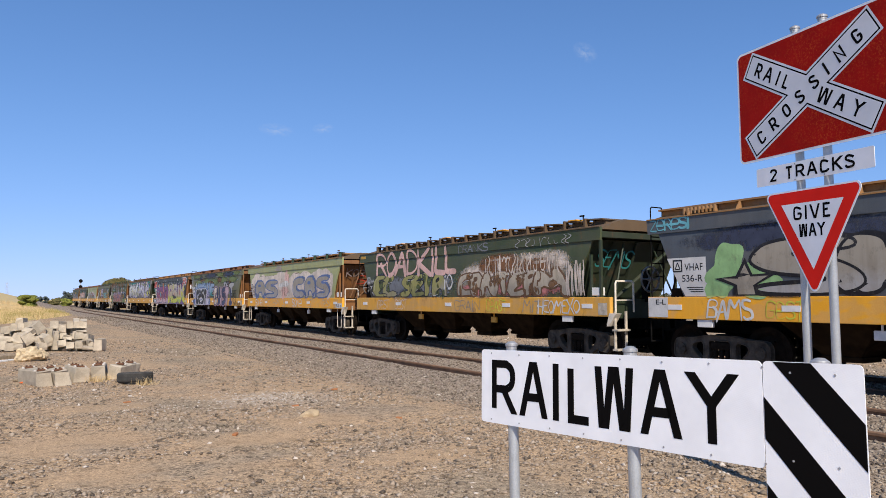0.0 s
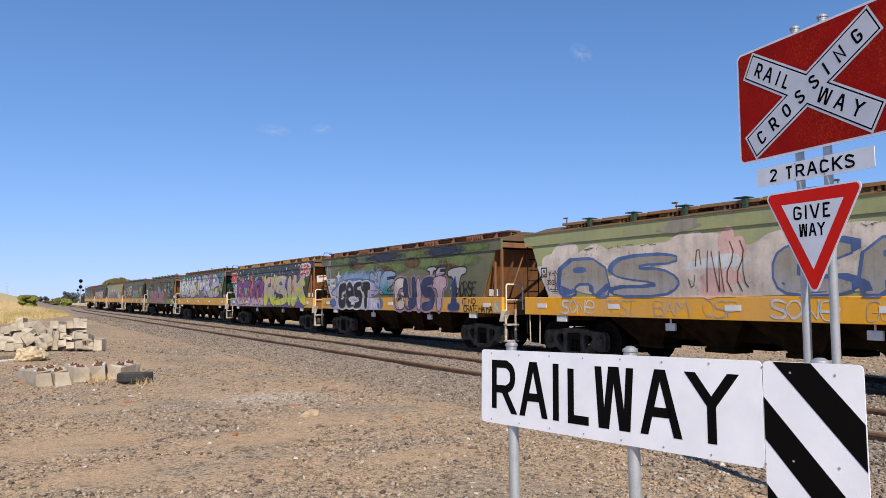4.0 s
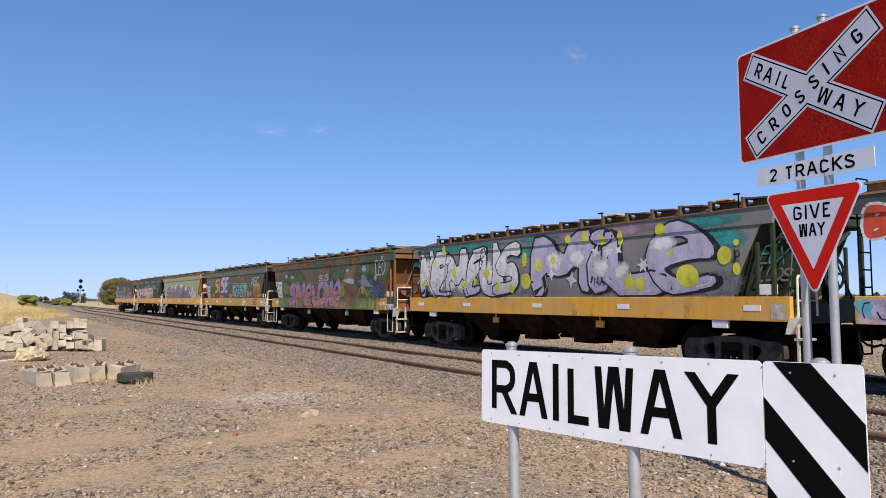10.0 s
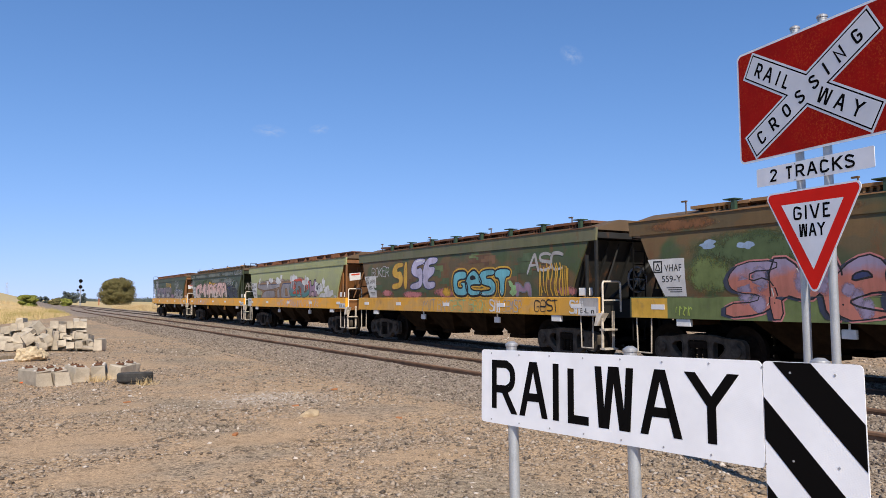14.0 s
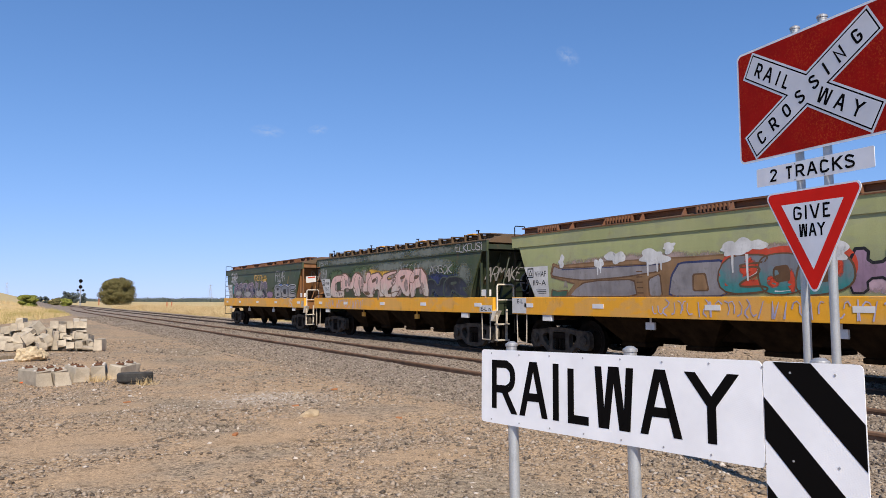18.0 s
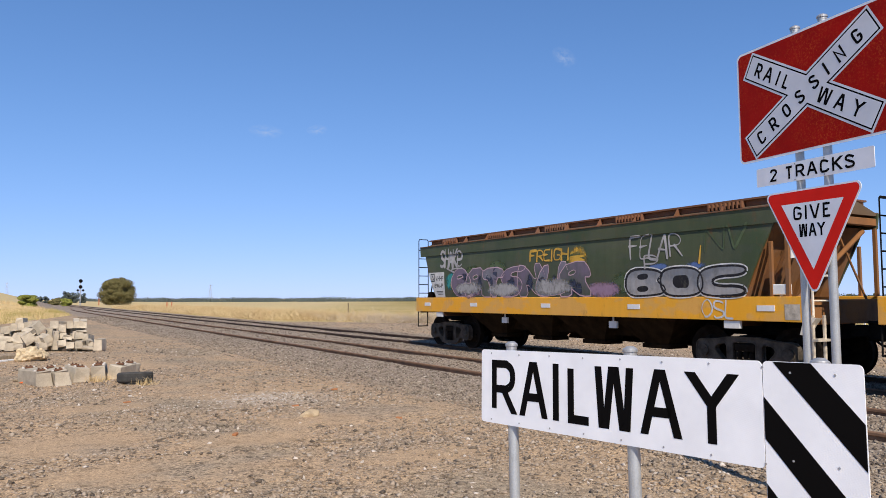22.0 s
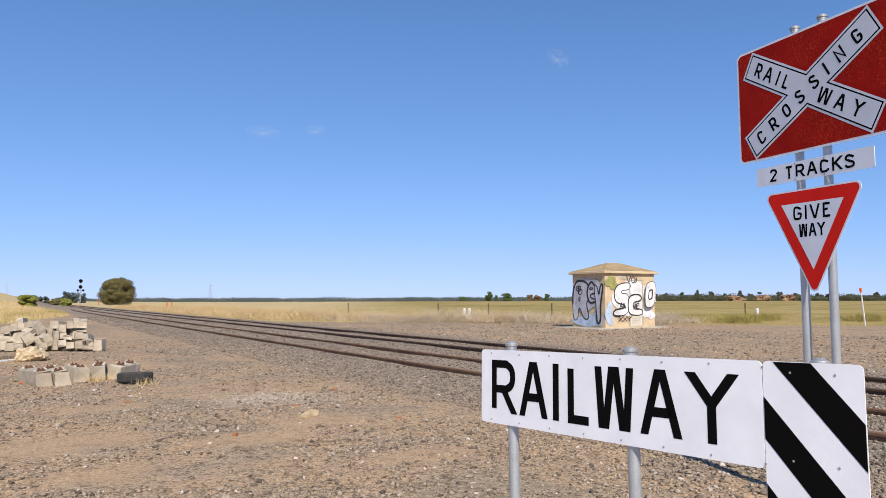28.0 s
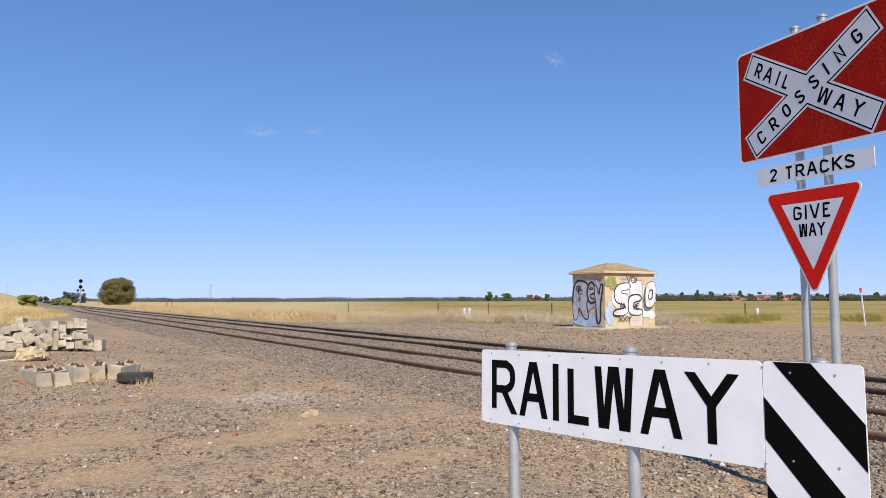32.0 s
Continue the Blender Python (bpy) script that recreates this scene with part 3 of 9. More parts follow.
def stroke_letter(bm, ch, put, u, v, w, h, r, lift):
    """One letter of a road sign, drawn with strokes of even width."""
    for si, st in enumerate(SIGN_BONES[ch].split("|")):
        iw = max(w - 2 * r, 0.0)
        pts = [Vector((u + r + int(p[0]) / 6 * iw if ch != "I" else u + w / 2, v + r * 0.9 + int(p[1]) / 9 * (h - 1.8 * r))) for p in st.split()]
        if ch in "AVWYNTIK" or (ch == "R" and si == 1):
            for e0, e1 in ((0, 1), (-1, -2)):
                if abs(pts[e0].y - v - r * 0.9) < 1e-6 or abs(pts[e0].y - v - h + r * 0.9) < 1e-6:
                    d = pts[e0] - pts[e1]
                    if abs(d.y) > 0.3 * abs(d.x):
                        pts[e0] = pts[e0] + d * (0.9 * r / abs(d.y))
        if ch in "AVWN":
            q = pts[:1]
            for p, before, after in zip(pts[1:-1], pts, pts[2:]):
                k = 0.62 * r if ch != "N" else 0.0
                if k:
                    side = 1 if after.x > before.x else -1
                    q += [p - Vector((k * side, 0)), p + Vector((k * side, 0))]
                else:
                    q.append(p)
            pts = q + pts[-1:]
        closed = ch == "O"
        if ch in "CGOS" or (ch == "R" and si == 0) or ch == "2":
            for _ in range(2):
                q = [] if closed else [pts[0]]
                for a, b in zip(pts, pts[1:]):
                    sharp = ch == "R" and (a.x < u + 1.5 * r or b.x < u + 1.5 * r) or ch == "2" and (a.y < v + 1.2 * r and b.y < v + 1.2 * r)
                    q += [a, b] if sharp else [a * 0.75 + b * 0.25, a * 0.25 + b * 0.75]
                pts = (q + [q[0]]) if closed else q + [pts[-1]]
        pts = [p for i, p in enumerate(pts) if i == 0 or (p - pts[i - 1]).length > 1e-5]
        left, right = [], []
        n = len(pts)
        for i, p in enumerate(pts):
            d0 = (p - pts[i - 1]).normalized() if i else ((p - pts[-2]).normalized() if closed else None)
            d1 = (pts[i + 1] - p).normalized() if i < n - 1 else ((pts[1] - p).normalized() if closed else None)
            d0, d1 = d0 or d1, d1 or d0
            m = Vector((-(d0 + d1).y, (d0 + d1).x)).normalized()
            k = r / max(0.55, m.dot(Vector((-d0.y, d0.x))))
            if ch in "AVWYNKR" and i in (0, n - 1) and abs(d0.y) > 0.5 and (p.y < v + 0.02 * h or p.y > v + 0.98 * h):
                m, k = Vector((-1 if d0.y > 0 else 1, 0)), r / abs(d0.y)
            left.append(p + m * k)
            right.append(p - m * k)
        for i in range(n - 1):
            bm.faces.new([bm.verts.new(put(*q, lift + 0.00006 * si + 0.00003 * (i % 4))) for q in (left[i], left[i + 1], right[i + 1], right[i])])


def words(put, word, u, v, w, h, parent, mat, lift, r, gap=0.30):
    """A word of road sign letters, each a part of its own."""
    total = sum(SIGN_WIDTH.get(c, 1.0) for c in word) + gap * (len(word) - 1)
    k, x = w / total, u
    for ch in word:
        lw = SIGN_WIDTH.get(ch, 1.0) * k
        bm = bmesh.new()
        stroke_letter(bm, ch, put, x, v, lw, h, r, lift)
        part("letter", bm, mat, parent)
        x += lw + gap * k


def bolts(put, spots, parent, mat, r=0.007):
    for u, v in spots:
        bm = bmesh.new()
        rod(bm, put(u, v, 0.0), put(u, v, 0.0022), r, 8)
        part("bolt", bm, mat, parent)


def crossing_sign():
    s = empty("railway_crossing_sign", Matrix.Translation(SC))
    s.matrix_world = Matrix.Identity(4)
    tagged(s, "red target board with a white crossed railway crossing sign", "road sign")
    W, V0, V1 = 0.745, -0.567, 0.392
    plate(sign_put, round_poly([(-W, V0), (W, V0), (W, V1), (-W, V1)], 0.05), -0.004, 0.0, s, SIGN_WHITE, "backing_plate", "white-edged sign plate")
    e = 0.018
    face(sign_put, round_poly([(-W + e, V0 + e), (W - e, V0 + e), (W - e, V1 - e), (-W + e, V1 - e)], 0.04), 0.0008, s, SIGN_DARK_RED, "red_field", "worn dark red field")
    c30, s30 = math.cos(math.pi / 6), math.sin(math.pi / 6)

    def cross(L, w):
        a, b = (c30, -s30), (c30, s30)
        na, nb = (s30, c30), (-s30, c30)
        vy, vx = w / c30, w / s30
        o = -0.09
        P = lambda k, A, m, N: (A[0] * k + N[0] * m, A[1] * k + N[1] * m + o)
        return [(0, vy + o), P(L, b, w, nb), P(L, b, -w, nb), (vx, o), P(L, a, w, na), P(L, a, -w, na), (0, -vy + o), P(-L, b, -w, nb), P(-L, b, w, nb), (-vx, o), P(-L, a, -w, na), P(-L, a, w, na)]

    for L, w, lift, mat, nm, lab in ((0.712, 0.120, 0.0016, SIGN_WHITE_DIM, "cross_rim", "white rim of the crossed arms"), (0.695, 0.103, 0.0024, SIGN_BLACK, "cross_line", "black line round the arms"), (0.684, 0.092, 0.0032, SIGN_WHITE_DIM, "cross_field", "white crossed arms")):
        face(sign_put, cross(L, w), lift, s, mat, nm, lab)

    def arm(ang):
        ca, sa = math.cos(ang), math.sin(ang)
        return lambda u, v, lift: sign_put(u * ca - v * sa, u * sa + v * ca - 0.09, lift)
    h = 0.118
    for ang, row in ((-math.pi / 6, (("R", -0.565), ("A", -0.440), ("I", -0.325), ("L", -0.225), ("W", 0.190), ("A", 0.350), ("Y", 0.515))), (math.pi / 6, (("C", -0.560), ("R", -0.400), ("O", -0.240), ("S", -0.080), ("S", 0.082), ("I", 0.215), ("N", 0.362), ("G", 0.535)))):
        p = arm(ang)
        for ch, u in row:
            w = {"I": 0.022, "W": 0.118, "L": 0.066, "A": 0.090, "Y": 0.088, "N": 0.078}.get(ch, 0.074)
            words(p, ch, u - w / 2, -h / 2, w, h, s, SIGN_BLACK, 0.0040, 0.0098)
    for u in (-0.150, 0.132):
        for v in (0.25, -0.40):
            bm = bmesh.new()
            slab(bm, [(u - 0.055, v - 0.02), (u + 0.055, v - 0.02), (u + 0.055, v + 0.02), (u - 0.055, v + 0.02)], sign_put, -0.019, -0.004)
            part("bracket", bm, ALU, s, "bare metal bracket")


def tracks_plate():
    s = empty("tracks_plate")
    tagged(s, "white plate lettered 2 TRACKS in black", "road sign")
    plate(sign_put, round_poly([(-0.56, -0.788), (0.56, -0.788), (0.56, -0.636), (-0.56, -0.636)], 0.012), -0.004, 0.0, s, SIGN_WHITE, "plate")
    words(sign_put, "2", -0.412, -0.763, 0.078, 0.103, s, SIGN_BLACK, 0.0010, 0.0092)
    words(sign_put, "TRACKS", -0.250, -0.763, 0.650, 0.103, s, SIGN_BLACK, 0.0010, 0.0092, 0.32)
    bolts(sign_put, [(-0.150, -0.65), (-0.150, -0.775), (0.132, -0.65), (0.132, -0.775)], s, ALU)


def give_way():
    s = empty("give_way_sign")
    tagged(s, "white and red triangular give way sign", "road sign")
    T = lambda k: [(-0.001 + 0.445 * k, -1.143 + 0.262 * k), (-0.001, -1.143 - 0.524 * k), (-0.001 - 0.445 * k, -1.143 + 0.262 * k)]
    plate(sign_put, round_poly(T(1.08), 0.045), 0.0, 0.004, s, SIGN_WHITE, "plate", "white-edged triangular plate")
    face(sign_put, round_poly(T(1.03), 0.035), 0.0048, s, SIGN_RED, "red_border", "bright red border")
    face(sign_put, T(0.668), 0.0056, s, SIGN_WHITE, "white_field", "white centre of the triangle")
    words(sign_put, "GIVE", -0.178, -1.100, 0.360, 0.110, s, SIGN_BLACK, 0.0064, 0.0090, 0.34)
    words(sign_put, "WAY", -0.125, -1.235, 0.245, 0.100, s, SIGN_BLACK, 0.0064, 0.0082, 0.22)


def railway_board():
    bu, bv = Vector((0.0679, -0.9972, 0.0301)), Vector((0.0353, 0.0326, 0.9988))
    put = on_face((2.400, 3.502, 1.302), bu, bv)
    s = empty("railway_board")
    tagged(s, "white board lettered RAILWAY in black", "road sign")
    plate(put, round_poly([(0.0, -0.405), (1.731, -0.405), (1.731, 0.0), (0.0, 0.0)], 0.02), -0.004, 0.0, s, SIGN_WHITE, "plate", "white reflective plate")
    for ch, a, b in (("R", 0.094, 0.293), ("A", 0.334, 0.539), ("I", 0.585, 0.627), ("L", 0.690, 0.851), ("W", 0.874, 1.104), ("A", 1.148, 1.356), ("Y", 1.399, 1.615)):
        bm = bmesh.new()
        stroke_letter(bm, ch, put, a, -0.342, b - a, 0.284, 0.0212, 0.0012)
        part("letter", bm, SIGN_BLACK, s, "black letter")
    bolts(put, [(0.09 + 0.235 * i, -0.02 - 0.003 * (i % 2)) for i in range(8)] + [(0.09 + 0.235 * i, -0.385) for i in range(8)], s, GREY_BOLT, 0.0045)
    k = empty("hazard_marker_board")
    tagged(k, "white board with slanting black hazard stripes", "road sign")
    plate(put, round_poly([(1.735, -0.80), (2.107, -0.80), (2.107, 0.0), (1.735, 0.0)], 0.02), -0.004, 0.0, k, SIGN_WHITE, "plate", "white reflective plate")
    for P in ([(1.777, -0.002), (1.923, -0.002), (2.105, -0.202), (2.105, -0.363)], [(1.737, -0.135), (2.105, -0.542), (2.105, -0.699), (1.737, -0.292)], [(1.737, -0.457), (2.03, -0.78), (1.89, -0.78), (1.737, -0.615)]):
        face(put, P, 0.0012, k, SIGN_BLACK, "stripe", "black diagonal stripe")
    bolts(put, [(1.845, -0.04), (2.01, -0.04), (1.845, -0.36), (2.01, -0.36), (1.845, -0.7), (2.01, -0.7)], k, GREY_BOLT, 0.0045)
    for u, tp, lean in ((0.220, 0.034, 0.18), (1.060, 0.026, 0.12), (1.940, 0.003, 0.0)):
        p = sign_post(put, u, -0.004 - 0.031, tp, 0.0, 0.0285, lean)
        tagged(p, "galvanised sign post with a pressed cap", "sign post", "posts of the railway board")


GREY_BOLT = plain("grey bolt head", (0.42, 0.42, 0.43), 0.5, 0.4, 0.1, 8, 0)
crossing_sign()
tracks_plate()
give_way()
railway_board()
for _u in (-0.146, 0.120):
    tagged(sign_post(sign_put, _u, -0.020 - 0.033, 0.45, 0.0, 0.0325), "tall galvanised post of the crossing sign", "sign post", "posts of the crossing sign")


# ---- grain wagons ----
GREEN = wagon_paint("dark green wagon paint", (0.056, 0.078, 0.037), (0.14, 0.13, 0.075), 0.24, streak=0.2)
GREEN_LIGHT = wagon_paint("faded light green wagon paint", (0.345, 0.365, 0.165), (0.47, 0.46, 0.235), 0.16, streak=0.12)
GREEN_PATCH = wagon_paint("patched green and brown wagon paint", (0.065, 0.095, 0.040), (0.15, 0.115, 0.06), 0.42, second=(0.16, 0.10, 0.045), streak=0.2)
GREEN_OLIVE = wagon_paint("olive wagon paint", (0.135, 0.145, 0.075), (0.26, 0.215, 0.135), 0.3, streak=0.2)
SLATE = wagon_paint("slate grey wagon paint", (0.085, 0.098, 0.115), (0.18, 0.175, 0.16), 0.2, streak=0.2)
CHARCOAL = wagon_paint("charcoal wagon paint", (0.050, 0.060, 0.060), (0.10, 0.105, 0.10), 0.12, streak=0.15)
GREY = wagon_paint("grey wagon paint", (0.21, 0.20, 0.19), (0.30, 0.28, 0.25), 0.15, streak=0.2)
YELLOW = wagon_paint("amber yellow sill paint", (0.88, 0.40, 0.020), (0.72, 0.40, 0.07), 0.15, 0.5, streak=0.1)
YELLOW_DIRTY = wagon_paint("dirty yellow sill paint", (0.76, 0.38, 0.045), (0.52, 0.33, 0.12), 0.3, 0.6, streak=0.2)
END_RUST = wagon_paint("rust-brown end sheet", (0.27, 0.115, 0.035), (0.17, 0.09, 0.045), 0.5, 0.8, streak=0.3)
END_GREEN = wagon_paint("dark green end sheet", (0.030, 0.045, 0.024), (0.05, 0.05, 0.03), 0.2, streak=0.3)
END_DARK = wagon_paint("blackened end sheet", (0.02, 0.021, 0.02), (0.04, 0.036, 0.03), 0.3, streak=0.3)
ROOF_RUST = wagon_paint("rusty roof walk", (0.36, 0.19, 0.075), (0.24, 0.12, 0.055), 0.4, 0.85, streak=0.2)
ROOF_RED = wagon_paint("red-brown roof steel", (0.20, 0.085, 0.045), (0.17, 0.09, 0.05), 0.5, 0.85, streak=0.2)
ROOF_DARK = wagon_paint("dark roof steel", (0.13, 0.085, 0.048), (0.15, 0.10, 0.06), 0.5, 0.8, streak=0.2)
CREAM = plain("chipped cream paint", (0.72, 0.64, 0.52), 0.6, 0, 0.18, 9, 0.15)
CREAM_DIRTY = plain("dirty cream paint", (0.46, 0.40, 0.32), 0.7, 0, 0.35, 9, 0.2)
PANEL = plain("dusty white stencil panel", (0.60, 0.585, 0.56), 0.6, 0, 0.12, 4, 0.1)
REFLECT = plain("pale reflector", (0.74, 0.72, 0.70), 0.4, 0, 0.08, 6, 0.05)
BLACK_PAINT = plain("black stencil paint", (0.02, 0.02, 0.02), 0.6, 0, 0.2, 6, 0)
BLENDS = {}
PAINTS = {
    "white": (0.68, 0.67, 0.65), "black": (0.018, 0.017, 0.02), "pink": (0.72, 0.46, 0.40), "rose": (0.52, 0.20, 0.19), "red": (0.60, 0.075, 0.035), "orange": (0.66, 0.20, 0.03),
    "gold": (0.62, 0.36, 0.05), "lemon": (0.62, 0.60, 0.06), "lime": (0.40, 0.50, 0.10), "mint": (0.30, 0.50, 0.22), "teal": (0.04, 0.26, 0.25), "cyan": (0.16, 0.45, 0.52),
    "sky": (0.27, 0.36, 0.50), "navy": (0.040, 0.050, 0.125), "blue": (0.10, 0.16, 0.34), "denim": (0.075, 0.105, 0.18), "night": (0.045, 0.052, 0.085), "lilac": (0.47, 0.43, 0.57), "violet": (0.17, 0.10, 0.28), "purple": (0.20, 0.06, 0.20),
    "mauve": (0.34, 0.22, 0.30), "blush": (0.55, 0.38, 0.42), "silver": (0.42, 0.40, 0.385), "steel": (0.20, 0.21, 0.23), "beige": (0.50, 0.43, 0.33), "stone": (0.34, 0.30, 0.24),
    "shell": (0.68, 0.58, 0.49), "dusk": (0.36, 0.27, 0.235), "olive": (0.10, 0.12, 0.05), "brown": (0.15, 0.08, 0.04), "leaf": (0.085, 0.118, 0.055),
    "moss": (0.15, 0.19, 0.07), "dimgreen": (0.075, 0.095, 0.065), "plum": (0.17, 0.13, 0.18), "rust": (0.22, 0.105, 0.05), "rustbrown": (0.20, 0.11, 0.055), "coral": (0.56, 0.27, 0.24), "brick": (0.46, 0.17, 0.13), "haze": (0.30, 0.25, 0.36), "khaki": (0.34, 0.32, 0.11), "tan": (0.30, 0.175, 0.085), "ash": (0.30, 0.275, 0.275), "dimteal": (0.07, 0.15, 0.10), "dust": (0.17, 0.185, 0.155)}
SPRAYS = {k: spray(k + " spray paint", c) for k, c in PAINTS.items()}

CLIP_GREEN = plain("dark green clip paint", (0.03, 0.06, 0.035), 0.6, 0, 0.3, 6, 0.1)
WHEEL_R = 0.44


def wheelset_bm():
    bm = bmesh.new()
    for s in (-1, 1):
        m = Matrix.Translation((s * 0.80, 0, 0)) @ Matrix.Rotation(radians(90) * -s, 4, "Y")
        lathe(bm, [(0.10, 0.085), (0.14, 0.06), (0.32, 0.035), (0.37, 0.07), (WHEEL_R, 0.065), (WHEEL_R + 0.004, -0.045), (WHEEL_R + 0.028, -0.052), (WHEEL_R + 0.028, -0.07), (0.37, -0.07), (0.30, -0.01), (0.14, -0.05), (0.10, -0.07)], 28, m)
        # bolt heads on the web tell the turning
        for i in range(3):
            a = 2 * math.pi * i / 3
            rod(bm, (s * 0.80, 0.22 * math.cos(a), 0.22 * math.sin(a)), (s * 0.875, 0.22 * math.cos(a), 0.22 * math.sin(a)), 0.03, 6)
    rod(bm, (-1.08, 0, 0), (1.08, 0, 0), 0.075, 12)
    return bm


def chamfered(pts, k=0.25):
    """A closed outline with its corners cut."""
    out = []
    for i, p in enumerate(pts):
        p, q, r = Vector(p), Vector(pts[i - 1]), Vector(pts[(i + 1) % len(pts)])
        out += [p.lerp(q, k), p.lerp(r, k)]
    return out


def side_frame_bm():
    """A cast three-piece bogie side frame: solid ends, two three-cornered windows and the spring opening."""
    bm = bmesh.new()
    half = [(0.30, 0.71), (0.62, 0.655), (0.97, 0.645), (1.05, 0.56), (1.06, 0.30), (0.96, 0.22), (0.76, 0.24), (0.64, 0.30), (0.36, 0.09)]
    outer = chamfered(half + [(-y, z) for y, z in reversed(half)], 0.18)
    window = [(0.355, 0.615), (0.60, 0.565), (0.645, 0.47), (0.43, 0.25), (0.355, 0.27)]
    holes = [chamfered(window, 0.2), chamfered([(-y, z) for y, z in reversed(window)], 0.2), chamfered([(-0.245, 0.17), (0.245, 0.17), (0.245, 0.625), (-0.245, 0.625)], 0.08)]
    edges = []
    for ring in [outer] + holes:
        vs = [bm.verts.new((-0.055, p.x, p.y)) for p in ring]
        edges += [bm.edges.new((vs[i - 1], vs[i])) for i in range(len(vs))]
    faces = [g for g in bmesh.ops.triangle_fill(bm, edges=edges, use_beauty=True)["geom"] if isinstance(g, bmesh.types.BMFace)]
    moved = bmesh.ops.extrude_face_region(bm, geom=faces)["geom"]
    bmesh.ops.translate(bm, verts=[g for g in moved if isinstance(g, bmesh.types.BMVert)], vec=(0.11, 0, 0))
    bmesh.ops.recalc_face_normals(bm, faces=list(bm.faces))
    # cast rims round the openings and along the top
    for ring in holes + [outer]:
        pts = [Vector((0, p.x, p.y)) for p in ring]
        for p, q in zip(pts, pts[1:] + pts[:1]):
            for x in (-0.058, 0.058):
                rod(bm, p + Vector((x, 0, 0)), q + Vector((x, 0, 0)), 0.014, 5)
    for s in (-1, 1):
        rod(bm, (-0.10, s * 0.875, WHEEL_R), (0.10, s * 0.875, WHEEL_R), 0.115, 14)
        for k in range(3):
            t = 2.1 * k + 0.5
            y, z = s * 0.875 + 0.07 * math.cos(t), WHEEL_R + 0.07 * math.sin(t)
            rod(bm, (-0.115, y, z), (0.115, y, z), 0.016, 6)
    return bm


def spring_nest_bm():
    bm = bmesh.new()
    for y in (-0.13, 0.0, 0.13):
        for k in range(5):
            rod(bm, (0, y, 0.19 + 0.05 * k), (0, y, 0.22 + 0.05 * k), 0.055, 10)
        rod(bm, (0, y, 0.17), (0, y, 0.46), 0.042, 8)
    box(bm, -0.05, 0.05, -0.22, 0.22, 0.45, 0.60, 0.02)
    return bm


def bolster_bm():
    bm = bmesh.new()
    box(bm, -1.0, 1.0, -0.18, 0.18, 0.45, 0.74, 0.03)
    box(bm, -0.30, 0.30, -0.30, 0.30, 0.70, 0.98, 0.03)
    rod(bm, (-0.9, 0.45, 0.35), (0.9, 0.45, 0.35), 0.05, 8)
    rod(bm, (-0.9, -0.45, 0.35), (0.9, -0.45, 0.35), 0.05, 8)
    return bm


def one_mesh(bm, mat, name):
    me = bpy.data.meshes.new(name)
    bm.to_mesh(me)
    bm.free()
    me.materials.append(mat)
    return me


FRAME_STEEL = plain("dusty cast steel", (0.085, 0.070, 0.055), 0.85, 0.0, 0.5, 5, 0.3, 0.08)
WHEELSET_MESH = one_mesh(wheelset_bm(), GRIME_SHADE, "wheelset")
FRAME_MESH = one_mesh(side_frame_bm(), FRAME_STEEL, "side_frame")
SPRING_MESH = one_mesh(spring_nest_bm(), GRIME_SHADE, "spring_nest")
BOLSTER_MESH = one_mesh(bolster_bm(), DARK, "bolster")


def coupler_bm(s):
    bm = bmesh.new()
    box(bm, -0.09, 0.09, 0.0, 0.42 * s, 0.76, 0.92, 0.02)
    box(bm, -0.15, 0.13, 0.36 * s, 0.60 * s, 0.72, 0.98, 0.04)
    box(bm, 0.08, 0.17, 0.42 * s, 0.66 * s, 0.74, 0.96, 0.03)
    return bm


def hose_bm(s):
    bm = bmesh.new()
    path_rod(bm, [Vector((0.35, 0.0, 0.92)), Vector((0.36, 0.06 * s, 0.80)), Vector((0.36, 0.16 * s, 0.66)), Vector((0.35, 0.28 * s, 0.58)), Vector((0.33, 0.42 * s, 0.56)), Vector((0.30, 0.55 * s, 0.60))], 0.022)
    return bm


def ring_bm(R, r, spokes=5, seg=20):
    bm = bmesh.new()
    pts = [Vector((R * math.cos(2 * math.pi * i / seg), 0, R * math.sin(2 * math.pi * i / seg))) for i in range(seg + 1)]
    for a, b in zip(pts, pts[1:]):
        rod(bm, a, b, r, 6)
    for i in range(spokes):
        a = 2 * math.pi * i / spokes
        rod(bm, (0, 0, 0), (R * math.cos(a), 0, R * math.sin(a)), r * 0.8, 5)
    rod(bm, (0, -0.05, 0), (0, 0.05, 0), 0.045, 8)
    return bm


BULGE = 0.034
CUTS = [1.4495] + [1.61 + 0.155 * k for k in range(7)] + [2.7085]


def bulge(z):
    """How far the side sheet swells at that height."""
    return BULGE * max(0.0, 1 - ((z - 2.08) / 0.64) ** 2)


def slice_up(bm, levels):
    for z in levels:
        bmesh.ops.bisect_plane(bm, geom=list(bm.verts) + list(bm.edges) + list(bm.faces), plane_co=(0, 0, z), plane_no=(0, 0, 1))


def conform(bm):
    """Press a film of paint drawn on a flat side onto the swelling sheet, the proud sill and the top chord."""
    zs = [v.co.z for v in bm.verts]
    if not zs:
        return bm
    lo, hi = min(zs), max(zs)
    slice_up(bm, [z for z in [1.4485] + CUTS + [2.7095] if lo < z < hi])
    for v in bm.verts:
        z = v.co.z
        v.co.x -= 0.031 if z < 1.449 or z > 2.709 else bulge(z)
    return bm


